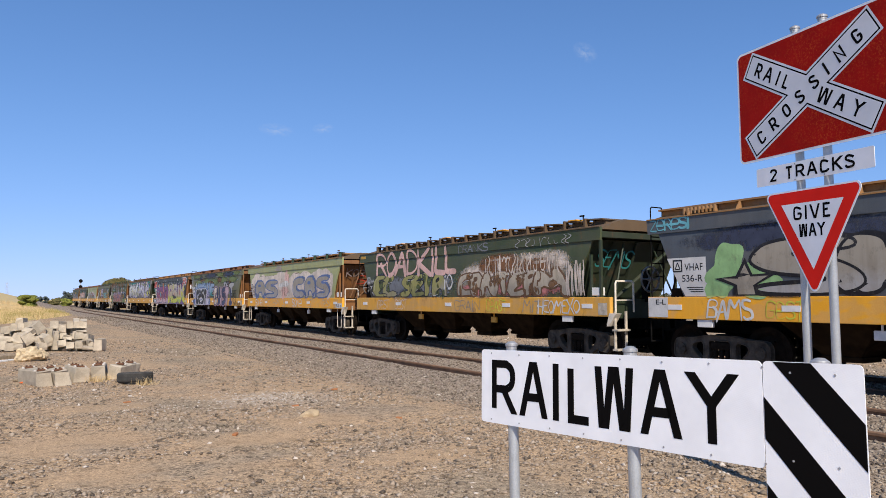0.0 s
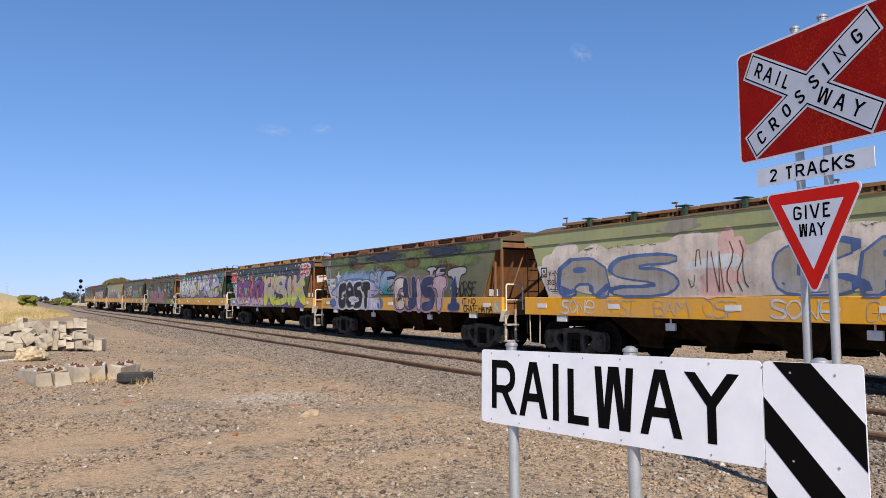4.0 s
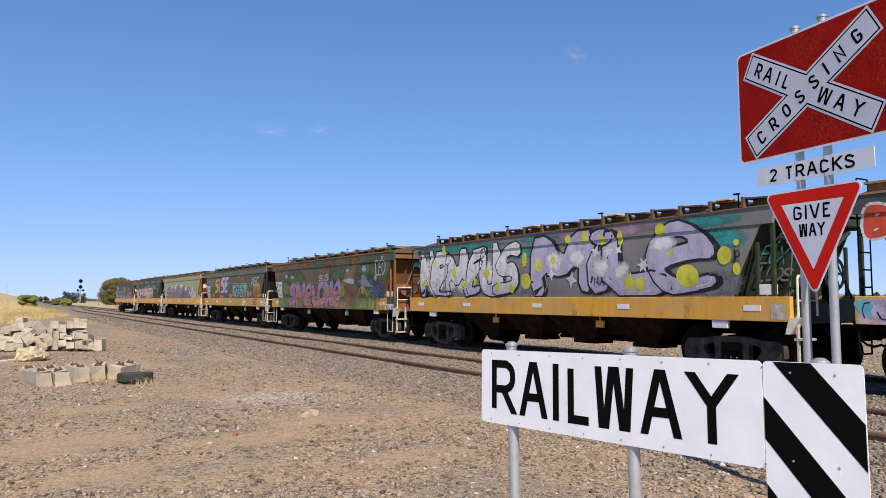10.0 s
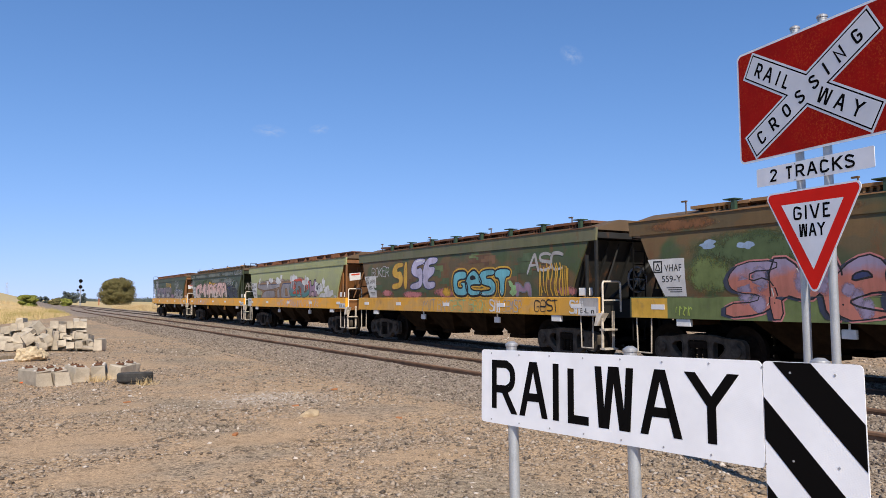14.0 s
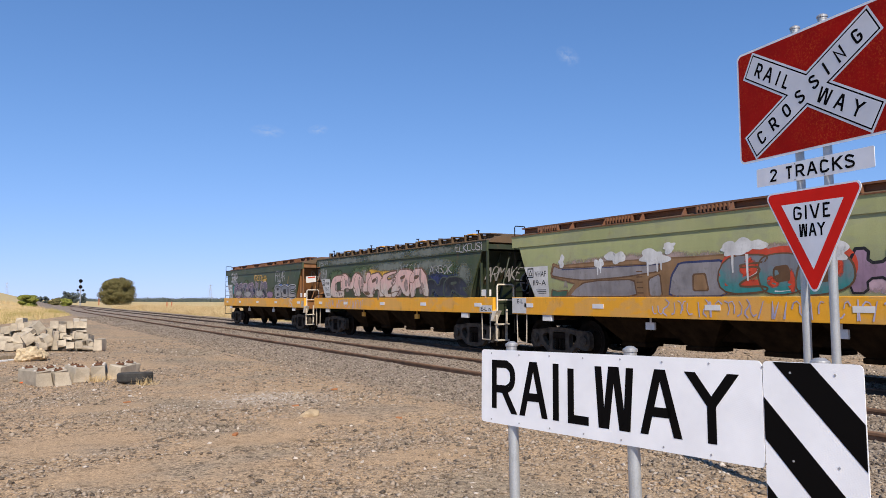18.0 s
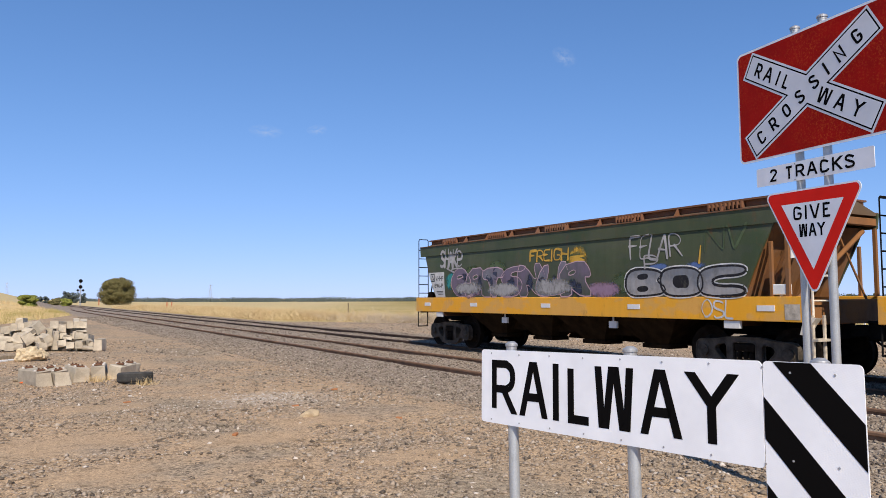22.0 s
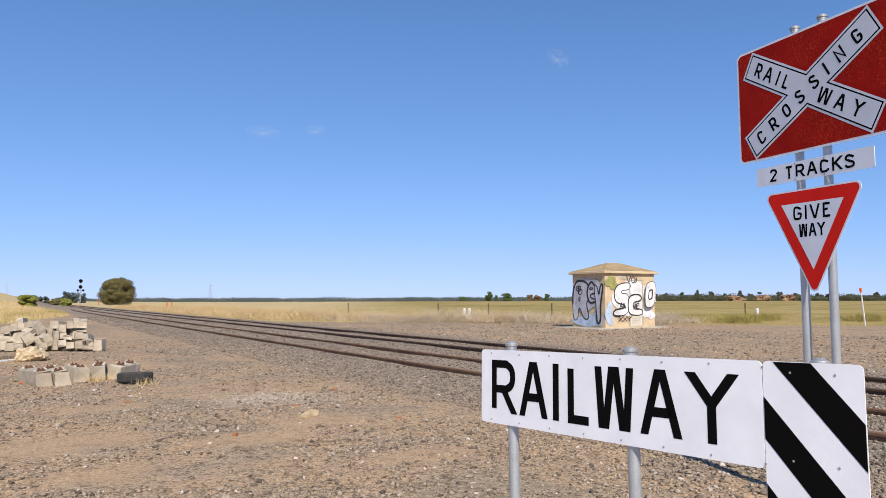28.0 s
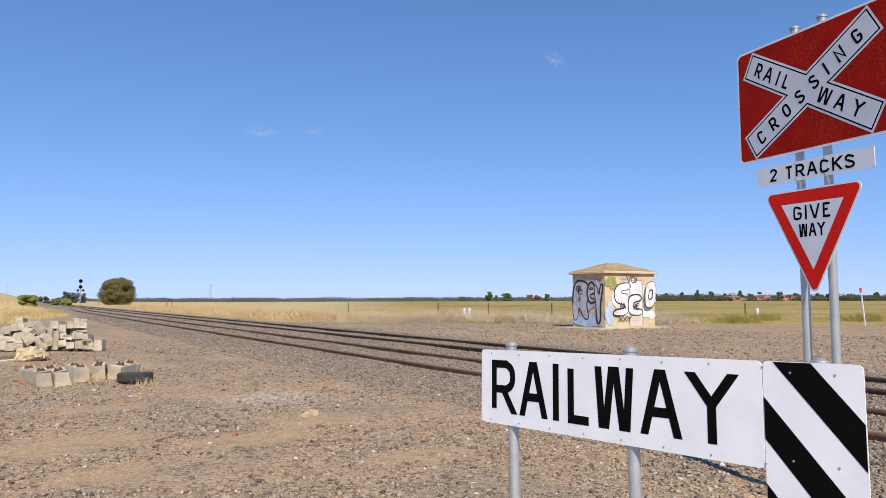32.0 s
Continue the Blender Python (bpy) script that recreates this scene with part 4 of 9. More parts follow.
def wagon(label, L, body, band, sill, end, roof, roof_kind, plate_word, plate_no, steps_far=True, inset=0.0, wheel=False, notice=False):
    """One bogie grain hopper, its middle at the origin, rail top at z = 0; the side that the camera sees is -x."""
    w = empty("grain_wagon")
    tagged(w, label, "freight wagon", "wagons of the grain train")
    h = L / 2
    # the body stops short of the sill by e, its sides sweep back to foot and rise to top
    e, foot, top = inset, 0.90 + inset, 0.27 + inset
    edge_line = [(foot, 1.44), (foot - 0.07, 1.60), (foot - 0.19, 1.86), (foot - 0.36, 2.20), (foot - 0.53, 2.54), (top, 2.74)]
    for s in (-1, 1):
        bm = bmesh.new()
        prism(bm, [(-h + a, z) for a, z in edge_line] + [(h - a, z) for a, z in reversed(edge_line)], "x", s * 1.35, s * 1.39)
        slice_up(bm, CUTS)
        for v in bm.verts:
            v.co.x += s * bulge(v.co.z)
        part("side_sheet", bm, body, w, "sprayed-over steel hopper side")
        bm = bmesh.new()
        prism(bm, [(-h + e + 0.03, 2.71), (h - e - 0.03, 2.71), (h - e, 3.0), (-h + e, 3.0)], "x", s * 1.36, s * 1.42)
        part("top_chord", bm, band, w)
        bm = bmesh.new()
        x0, x1 = sorted((s * 1.34, s * 1.44))
        box(bm, x0, x1, -h + e + 0.02, h - e - 0.02, 2.996, 3.016)
        part("chord_lip", bm, roof if roof_kind != "bars" else ROOF_DARK, w, "rust-edged lip of the roof")
        bm = bmesh.new()
        x0, x1 = sorted((s * 1.30, s * 1.42))
        box(bm, x0, x1, -h, h, 1.025, 1.45, 0.008)
        part("side_sill", bm, sill, w, "long side sill with chipped paint")
    # sloping end sheets with stiffeners
    for s, tag in ((-1, "near"), (1, "far")):
        bm = bmesh.new()
        lean, tp = foot, top + 0.04
        prism(bm, [(s * (h - tp), 2.74), (s * (h - lean), 1.44), (s * (h - lean - 0.45), 0.9), (s * (h - lean - 0.49), 0.9), (s * (h - lean - 0.05), 1.44), (s * (h - tp - 0.05), 2.74)], "x", -1.345, 1.345)
        sheet = part("end_sheet", bm, end, w, "sloping hopper end sheet")
        for x in (-0.75, 0.0, 0.75):
            bm = bmesh.new()
            prism(bm, [(s * (h - tp), 2.70), (s * (h - tp + 0.05), 2.70), (s * (h - lean + 0.10), 1.44), (s * (h - lean), 1.44)], "x", x - 0.03, x + 0.03)
            part("stiffener", bm, end, sheet)
        bm = bmesh.new()
        box(bm, -1.36, 1.36, *sorted((s * (h - e - 0.02), s * (h - e - 0.14))), 2.76, 2.90, 0.01)
        part("end_beam", bm, end, w)
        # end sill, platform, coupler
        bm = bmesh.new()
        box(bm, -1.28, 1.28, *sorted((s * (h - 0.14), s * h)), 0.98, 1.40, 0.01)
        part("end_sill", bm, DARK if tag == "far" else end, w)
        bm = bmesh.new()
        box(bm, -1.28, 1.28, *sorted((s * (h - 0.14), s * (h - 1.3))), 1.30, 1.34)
        part("platform", bm, GRIME_SHADE, w)
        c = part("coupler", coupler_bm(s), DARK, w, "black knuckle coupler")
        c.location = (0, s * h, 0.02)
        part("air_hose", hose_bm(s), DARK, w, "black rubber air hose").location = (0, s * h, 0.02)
    for x in (-1.36, 1.36):
        bm = bmesh.new()
        box(bm, x - 0.03, x + 0.03, -h + e + 0.03, -h + e + 0.10, 1.44, 2.72, 0.006)
        box(bm, x - 0.03, x + 0.03, -h + e + 0.34, -h + e + 0.40, 1.44, 2.40, 0.006)
        part("corner_post", bm, end, w)
    for x in (-0.45, 0.45):
        bm = bmesh.new()
        rod(bm, (x, -h + top, 2.68), (x * 2.2, -h + 0.30, 1.36), 0.022, 6)
        part("tie_rod", bm, end, w)
    bm = bmesh.new()
    rod(bm, (1.05, -h + e + 0.12, 2.66), (-0.75, -h + e + 0.30, 1.40), 0.045, 8)
    part("diagonal_brace", bm, end, w, "slanting brace across the end")
    if notice:
        bm = bmesh.new()
        prism(bm, [(-1.20, 2.10), (-0.72, 2.16), (-0.75, 2.42), (-1.22, 2.38)], "y", -h + e + 0.10, -h + e + 0.13)
        notice_board = part("notice_board", bm, PANEL, w, "small white warning plate with a red heading")
        bm = bmesh.new()
        prism(bm, [(-1.14, 2.30), (-0.80, 2.335), (-0.80, 2.39), (-1.14, 2.355)], "y", -h + e + 0.094, -h + e + 0.099)
        part("heading", bm, SPRAYS["red"], notice_board, "red heading bar")
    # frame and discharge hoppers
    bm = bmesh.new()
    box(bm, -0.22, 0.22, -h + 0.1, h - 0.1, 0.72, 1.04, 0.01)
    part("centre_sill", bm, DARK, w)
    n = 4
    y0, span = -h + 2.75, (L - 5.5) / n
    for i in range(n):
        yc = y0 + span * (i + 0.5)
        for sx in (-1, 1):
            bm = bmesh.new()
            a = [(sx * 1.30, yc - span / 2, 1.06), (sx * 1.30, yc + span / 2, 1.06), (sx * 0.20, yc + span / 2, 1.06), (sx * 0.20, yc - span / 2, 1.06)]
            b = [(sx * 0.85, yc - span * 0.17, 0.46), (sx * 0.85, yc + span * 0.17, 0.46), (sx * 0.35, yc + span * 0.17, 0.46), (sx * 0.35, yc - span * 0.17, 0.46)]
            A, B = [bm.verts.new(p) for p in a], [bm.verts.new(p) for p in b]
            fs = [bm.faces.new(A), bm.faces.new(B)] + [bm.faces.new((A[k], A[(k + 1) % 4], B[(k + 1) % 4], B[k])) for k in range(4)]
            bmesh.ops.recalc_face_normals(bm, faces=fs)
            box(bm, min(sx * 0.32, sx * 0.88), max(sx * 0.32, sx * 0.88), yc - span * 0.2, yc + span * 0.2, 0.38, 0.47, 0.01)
            part("discharge_hopper", bm, GRIME_BROWN_SHADE, w, "grimy discharge hopper in shade-deepened brown")
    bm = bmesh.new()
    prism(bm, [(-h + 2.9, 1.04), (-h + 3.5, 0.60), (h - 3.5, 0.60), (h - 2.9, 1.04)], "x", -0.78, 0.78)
    part("outlet_trough", bm, GRIME_BROWN_SHADE, w, "grimy trough over the outlet doors in shade-deepened brown")
    for y in (h - 4.5, h - 8.45):
        bm = bmesh.new()
        box(bm, -1.30, -1.24, y - 0.12, y + 0.12, 0.78, 0.93, 0.008)
        rod(bm, (-1.27, y, 0.93), (-1.27, y, 1.04), 0.02, 6)
        part("hopper_door_box", bm, WHITE_PAINT if roof_kind != "bars" else YELLOW_DIRTY, w, "small painted box under the sill")
    for y in (h - 1.36, -h + 1.42):
        bm = bmesh.new()
        box(bm, -1.40, -1.33, y - 0.17, y + 0.17, 0.88, 1.022, 0.008)
        part("jacking_pad", bm, WHITE_PAINT, w, "pale jacking pad")
    # bogies
    for s in (-1, 1):
        b = empty("bogie")
        b.parent = w
        b.location = (0, s * (h - 1.42), 0)
        for x in (-1, 1):
            share("side_frame", FRAME_MESH, b, pose(x * 1.02, 0, 0), "cast steel side frame with three-cornered windows")
            share("spring_nest", SPRING_MESH, b, pose(x * 1.02, 0, 0), "oily coil springs in shade-deepened brown")
        share("bolster", BOLSTER_MESH, b)
        for d in (-0.875, 0.875):
            ws = share("wheelset", WHEELSET_MESH, w, pose(0, s * (h - 1.42) + d, WHEEL_R), "steel wheels on an axle")
            WHEELSETS.append((w, ws, s * (h - 1.42) + d))
    # roof
    bm = bmesh.new()
    prism(bm, [(-1.40, 2.95), (1.40, 2.95), (1.36, 3.0), (0.68, 3.20), (-0.68, 3.20), (-1.36, 3.0)], "y", -h + e + 0.02, h - e - 0.02)
    part("roof", bm, ROOF_DARK, w)
    if roof_kind == "walk":
        # raised board walks beside a long trough hatch
        for s in (-1, 1):
            bm = bmesh.new()
            x0, x1 = sorted((s * 0.72, s * 1.12))
            for j in range(4):
                a = x0 + (x1 - x0) * j / 4
                box(bm, a, a + 0.08, -h + e + 0.05, h - e - 0.05, 3.20, 3.235)
            part("roof_walk", bm, roof, w, "rusty running boards")
            bm = bmesh.new()
            x0, x1 = sorted((s * 1.02, s * 1.05))
            box(bm, x0, x1, -h + e + 0.08, h - e - 0.08, 3.04, 3.198)
            part("walk_fascia", bm, roof, w, "rusty fascia below the running boards")
            for j in range(int(L / 1.1)):
                y = -h + 0.6 + j * 1.1
                bm = bmesh.new()
                prism(bm, [(s * 1.24, 3.03), (s * 1.12, 3.20), (s * 1.06, 3.20), (s * 1.06, 3.08)], "y", y, y + 0.035)
                part("walk_bracket", bm, roof, w)
            if s < 0:
                bm = bmesh.new()
                for j in range(int(L / 0.09)):
                    y = -h + 0.5 + j * 0.09
                    if (j // 9) % 3 == 1 and y < h - 0.5:
                        box(bm, -1.17, -1.06, y, y + 0.03, 3.07, 3.195)
                tagged(part("walk_grating", bm, roof, w, "rusty grating of the running boards"), kind="stuff")
        bm = bmesh.new()
        prism(bm, [(-0.42, 3.19), (0.42, 3.19), (0.38, 3.27), (-0.38, 3.27)], "y", -h + 0.7, h - 0.7)
        part("trough_hatch", bm, roof, w, "long trough hatch")
    else:
        cov = ROOF_DARK if roof_kind == "bars" else roof
        step = 0.72 if roof_kind == "bars" else 1.35
        k = int((L - 0.9) / step)
        for j in range(k):
            y = -h + 0.5 + j * step
            bm = bmesh.new()
            if roof_kind == "bars":
                prism(bm, [(y, 3.195), (y + step * 0.80, 3.225), (y + step * 0.80, 3.255), (y, 3.225)], "x", -1.12, 1.12)
                box(bm, -1.16, -1.02, y + step * 0.72, y + step * 0.80, 2.99, 3.262)
                box(bm, -0.98, 0.98, y + 0.04, y + step * 0.62, 3.10, 3.205)
            else:
                prism(bm, [(y, 3.155), (y + step * 0.97, 3.165), (y + step * 0.97, 3.225), (y, 3.215)], "x", -1.10, 1.10)
                box(bm, -1.00, 1.00, y + 0.10, y + step * 0.80, 3.05, 3.16)
                for q in range(5):
                    box(bm, -1.08, -1.0, y + 0.30 + 0.11 * q, y + 0.345 + 0.11 * q, 3.05, 3.16)
                c = bmesh.new()
                box(c, -1.24, -1.16, y + 0.2, y + 0.28, 2.99, 3.245)
                box(c, -1.26, -1.02, y + 0.18, y + 0.44, 3.235, 3.255)
                part("hatch_clip", c, CLIP_GREEN, w, "thin dark green hatch clip")
            part("hatch_cover", bm, cov, w, "roof hatch cover")
        for j in range(4):
            y = -h + 1.2 + j * (L - 2.4) / 3
            bm = bmesh.new()
            rod(bm, (-1.05, y, 3.02), (-1.05, y, 3.35), 0.015, 6)
            box(bm, -1.075, -1.025, y - 0.02, y + 0.10, 3.33, 3.36)
            part("latch_bracket", bm, DARK if roof_kind == "bars" else ROOF_DARK, w)
        if roof_kind == "bars":
            for j in range(k):
                if j % 4 == 1:
                    y = -h + 0.5 + j * step
                    bm = bmesh.new()
                    box(bm, -1.16, -0.95, y + 0.1, y + 0.40, 3.245, 3.268)
                    part("step_pad", bm, YELLOW, w, "yellow step pad")
    # hand rails, steps, ladder and brake gear
    yr = -h - 0.09
    bm = bmesh.new()
    path_rod(bm, [Vector(p) for p in ((-1.34, yr, 1.12), (-1.34, yr, 1.74), (-1.31, yr, 1.79), (-0.84, yr, 1.79), (-0.80, yr, 1.74), (-0.80, yr, 1.12))], 0.022)
    path_rod(bm, [Vector(p) for p in ((-1.34, yr, 1.38), (-0.80, yr, 1.38))], 0.014)
    part("hand_rail", bm, CREAM, w, "white-painted hand rail loop")
    bm = bmesh.new()
    for x in (-1.36, -1.04):
        box(bm, x - 0.028, x + 0.028, yr - 0.015, yr + 0.015, 0.30, 1.14)
    for z in (0.30, 0.72):
        box(bm, -1.39, -1.01, yr - 0.10, yr + 0.06, z, z + 0.04)
    part("end_steps", bm, CREAM_DIRTY, w, "dirty cream end steps")
    bm = bmesh.new()
    prism(bm, [(yr - 0.10, 1.10), (-h + 0.02, 1.10), (-h + 0.10, 0.82), (-h + 0.02, 0.82), (yr - 0.02, 1.0)], "x", -1.43, -1.26)
    part("step_bracket", bm, CREAM, w, "cream corner bracket")
    for y, on in ((h - 0.33, steps_far), (-h + 0.40, steps_far)):
        if on:
            bm = bmesh.new()
            path_rod(bm, [Vector(p) for p in ((-1.36, y + 0.20, 1.03), (-1.36, y + 0.18, 0.32), (-1.36, y - 0.18, 0.32), (-1.36, y - 0.20, 1.03))], 0.015)
            part("stirrup_step", bm, CREAM_DIRTY, w, "dirty cream stirrup step")
    bm = bmesh.new()
    peak = 3.28 if roof_kind == "walk" else 2.96
    path_rod(bm, [Vector(p) for p in ((-1.36, h - 0.06, 0.98), (-1.36, h - 0.06, peak - 0.04), (-1.33, h - 0.06, peak), (-1.05, h - 0.06, peak), (-1.02, h - 0.06, peak - 0.04), (-1.02, h - 0.06, 1.34))], 0.013)
    for j in range(7):
        rod(bm, (-1.36, h - 0.06, 1.32 + 0.27 * j), (-1.02, h - 0.06, 1.32 + 0.27 * j), 0.013, 6)
    part("ladder", bm, DARK, w, "black end ladder")
    bm = bmesh.new()
    path_rod(bm, [Vector(p) for p in ((-1.36, h - 0.02, 1.0), (-1.36, h - 0.02, 0.56), (-1.02, h - 0.02, 0.56), (-1.02, h - 0.02, 1.0))], 0.016)
    part("foot_step", bm, DARK, w, "black step below the end ladder")
    if wheel:
        bw = part("brake_wheel", ring_bm(0.28, 0.024, 6), WHEEL_GREY, w, "dull grey hand brake wheel")
        bw.location = (-0.30, -h - 0.12, 1.84)
        bm = bmesh.new()
        box(bm, -0.36, -0.24, -h - 0.06, -h + 0.10, 1.34, 2.05, 0.01)
        part("brake_column", bm, DARK, w)
    bm = bmesh.new()
    box(bm, -1.25, -0.95, h - 0.72, h - 0.45, 1.34, 1.62, 0.02)
    rod(bm, (-0.6, h - 0.6, 1.36), (-0.6, h - 0.6, 1.9), 0.05, 8)
    path_rod(bm, [Vector((-1.1, h - 0.3, 1.36)), Vector((-1.1, h - 0.5, 2.0)), Vector((-0.9, h - 0.62, 2.4))], 0.02)
    part("valve_gear", bm, GRIME_SHADE, w, "brake valves on the end platform")
    bm = bmesh.new()
    box(bm, -1.38, -1.22, -h + 0.34, -h + 0.64, 1.48, 1.66, 0.01)
    rod(bm, (-1.30, -h + 0.49, 1.44), (-1.30, -h + 0.49, 1.5), 0.03, 6)
    part("indicator_box", bm, WHITE_PAINT, w, "small white box on the end platform")
    # reflectors, lettering
    for fr in (0.055, 0.25, 0.49, 0.71, 0.945) if sill is not GREEN_SILL else (0.06, 0.93):
        bm = bmesh.new()
        y = h - L * fr
        box(bm, -1.428, -1.418, y - 0.17, y + 0.17, 1.20, 1.30)
        part("reflector", bm, REFLECT, w, "pale rectangular reflector")
    # pale brake code plate at the near end of the sill
    f = side_put(w, L, -1.424)
    p0, p1, top_z = (L - 0.62, L - 0.04, 1.24) if steps_far else (L - 0.36, L - 0.08, 1.32)
    bm = bmesh.new()
    flat_poly(bm, [(p0, 1.06), (p1, 1.06), (p1, top_z), (p0, top_z)], f)
    p = part("code_plate", bm, CREAM_DIRTY if not steps_far else PANEL, w, "dusty code plate on the sill")
    if steps_far:
        bm = bmesh.new()
        letters(bm, "E-L n", lambda u, v, k: f(L - 0.56 + u, 1.09 + v, k), 0.46, 0.11, 0.12, 0.03, 0.002)
        part("code", bm, BLACK_PAINT, p, "black stencilled code")
    if plate_word:
        f = (lambda put: lambda u, v, lift=0.0: put(u + e, v, lift))(side_put(w, L, -1.394))
        bm = bmesh.new()
        dark_plate = plate_word == "VHHX"
        if dark_plate:
            flat_poly(bm, [(0.92, 1.47), (1.46, 1.47), (1.46, 2.06), (0.60, 2.06)], f)
        else:
            flat_poly(bm, [(0.93, 1.46), (1.46, 1.46), (1.44, 2.20), (0.52, 2.20)], f)
        p = part("data_panel", conform(bm), END_DARK if dark_plate else PANEL, w, "stencilled data panel")
        ink = PANEL if dark_plate else BLACK_PAINT
        bm = bmesh.new()
        for P in ([(0.68, 1.94), (0.88, 1.94), (0.88, 2.15), (0.68, 2.15)],):
            for a, b in zip(P, P[1:] + P[:1]):
                slab(bm, [(min(a[0], b[0]) - 0.015, min(a[1], b[1]) - 0.015), (max(a[0], b[0]) + 0.015, min(a[1], b[1]) - 0.015), (max(a[0], b[0]) + 0.015, max(a[1], b[1]) + 0.015), (min(a[0], b[0]) - 0.015, max(a[1], b[1]) + 0.015)], f, 0.002, 0.004)
        for a, b in (((0.72, 1.98), (0.78, 2.11)), ((0.78, 2.11), (0.84, 1.98)), ((0.84, 1.98), (0.72, 1.98))):
            d = Vector((b[0] - a[0], b[1] - a[1])).normalized() * 0.012
            flat_poly(bm, [(a[0] - d.y, a[1] + d.x), (b[0] - d.y, b[1] + d.x), (b[0] + d.y, b[1] - d.x), (a[0] + d.y, a[1] - d.x)], f, 0.003)
        letters(bm, plate_word, lambda u, v, c: f(0.95 + u, 1.95 + v, c), 0.42, 0.14, 0.12, 0.01, 0.003)
        letters(bm, plate_no, lambda u, v, c: f(0.88 + u, 1.74 + v, c), 0.48, 0.13, 0.14, 0.01, 0.003)
        for j in range(3):
            flat_poly(bm, [(0.98 + 0.04 * j, 1.62 - 0.04 * j), (1.36, 1.62 - 0.04 * j), (1.36, 1.637 - 0.04 * j), (0.98 + 0.04 * j, 1.637 - 0.04 * j)], f, 0.003)
        part("stencil", conform(bm), ink, p, "stencilled class and number")
    return w


def side_put(w, L, x):
    h = L / 2
    return lambda u, v, lift=0.0: Vector((x - lift * 0.4, h - u, v))


WHEELSETS = []
WHEEL_GREY = plain("dull grey wheel paint", (0.20, 0.19, 0.18), 0.6, 0.2, 0.3, 9, 0.2)
# taken almost to black, so the colour carries the shade below the sill
GRIME_BROWN_SHADE = plain("brown oily hopper steel deepened for shade", (0.020, 0.012, 0.006), 0.9, 0.0, 0.5, 4, 0.3, 0.04)


# graffiti: every piece is a thin film of paint on the wagon's side
# letter skeletons on a grid six wide and nine high: pairs of digits, strokes parted by bars
BONES = dict(zip("ABCDEFGHIJKLMNOPQRSTUVWXYZei", (
    "00 39 60|13 53", "00 09 49 68 66 45 05|45 64 61 50 00", "68 49 19 07 02 10 40 61", "00 09 39 67 62 30 00", "69 09 00 60|05 45", "00 09 69|05 45", "68 49 19 07 02 10 50 62 64 34", "00 09|60 69|05 64", "30 39",
    "69 62 50 20 02", "00 09|69 04 60", "09 00 60", "00 19 34 59 60", "00 09 60 69", "20 03 06 29 49 66 63 40 20", "00 09 49 67 65 43 03", "20 03 06 29 49 66 63 40 20|33 70", "00 09 49 67 65 44 04|34 60", "68 49 19 07 15 54 63 61 40 10 01",
    "09 69|39 30", "09 02 20 40 62 69", "09 30 69", "09 10 36 50 69", "00 69|09 60", "09 35 69|35 30", "09 69 00 60", "04 64 67 49 19 06 03 10 40 61", "20 30 36|38 39")))


OWNER = []
LETTER_WIDTH = {" ": 0.5, "I": 0.5, "i": 0.5, "M": 1.35, "W": 1.35, "L": 0.78, "E": 0.88, "T": 0.9, "e": 1.1}


def skeleton_strokes(word, width, height, wild, seed, gap, smooth=1):
    """The strokes of a word as lists of points, each letter turned, stretched and bent a little by hand."""
    rnd = random.Random(seed)
    n = sum(LETTER_WIDTH.get(c, 1.0) for c in word)
    adv = width / n
    x, out = 0.0, []
    OWNER.clear()
    for ch in word:
        w = adv * LETTER_WIDTH.get(ch, 1.0)
        lw = adv if ch in "Ii" else w
        if ch in BONES:
            rot, sx, sy, dy, sh = rnd.uniform(-1, 1) * 0.10 * wild, 1 + rnd.uniform(-0.05, 0.15) * wild, 1 + rnd.uniform(-0.04, 0.10) * wild, rnd.uniform(-0.04, 0.04) * wild * height, rnd.uniform(-0.12, 0.2) * wild
            for st in BONES[ch].split("|"):
                pts = [Vector(((int(p[0]) / 6 - 0.5) * (lw - adv * gap) * sx, (int(p[1]) / 9 - 0.5) * height * sy)) for p in st.split()]
                if wild > 0.65 and len(pts) < 6:
                    pts[0] = pts[0] + (pts[0] - pts[1]) * rnd.uniform(0.0, 0.16)
                    pts[-1] = pts[-1] + (pts[-1] - pts[-2]) * rnd.uniform(0.0, 0.16)
                pts = [p + Vector((sh * p.y + rnd.uniform(-1, 1) * 0.02 * wild * adv, rnd.uniform(-1, 1) * 0.02 * wild * height)) for p in pts]
                for _ in range(smooth):
                    q = [pts[0]]
                    for a, b in zip(pts, pts[1:]):
                        k = min(0.25, 0.45 * height / 4 / max(0.01, (b - a).length))
                        q += [a * (1 - k) + b * k, a * k + b * (1 - k)]
                    pts = q + [pts[-1]]
                c, s_ = math.cos(rot), math.sin(rot)
                out.append([Vector((p.x * c - p.y * s_ + x + w / 2, p.x * s_ + p.y * c + height / 2 + dy)) for p in pts])
                OWNER.append(x)
        x += w
    return out


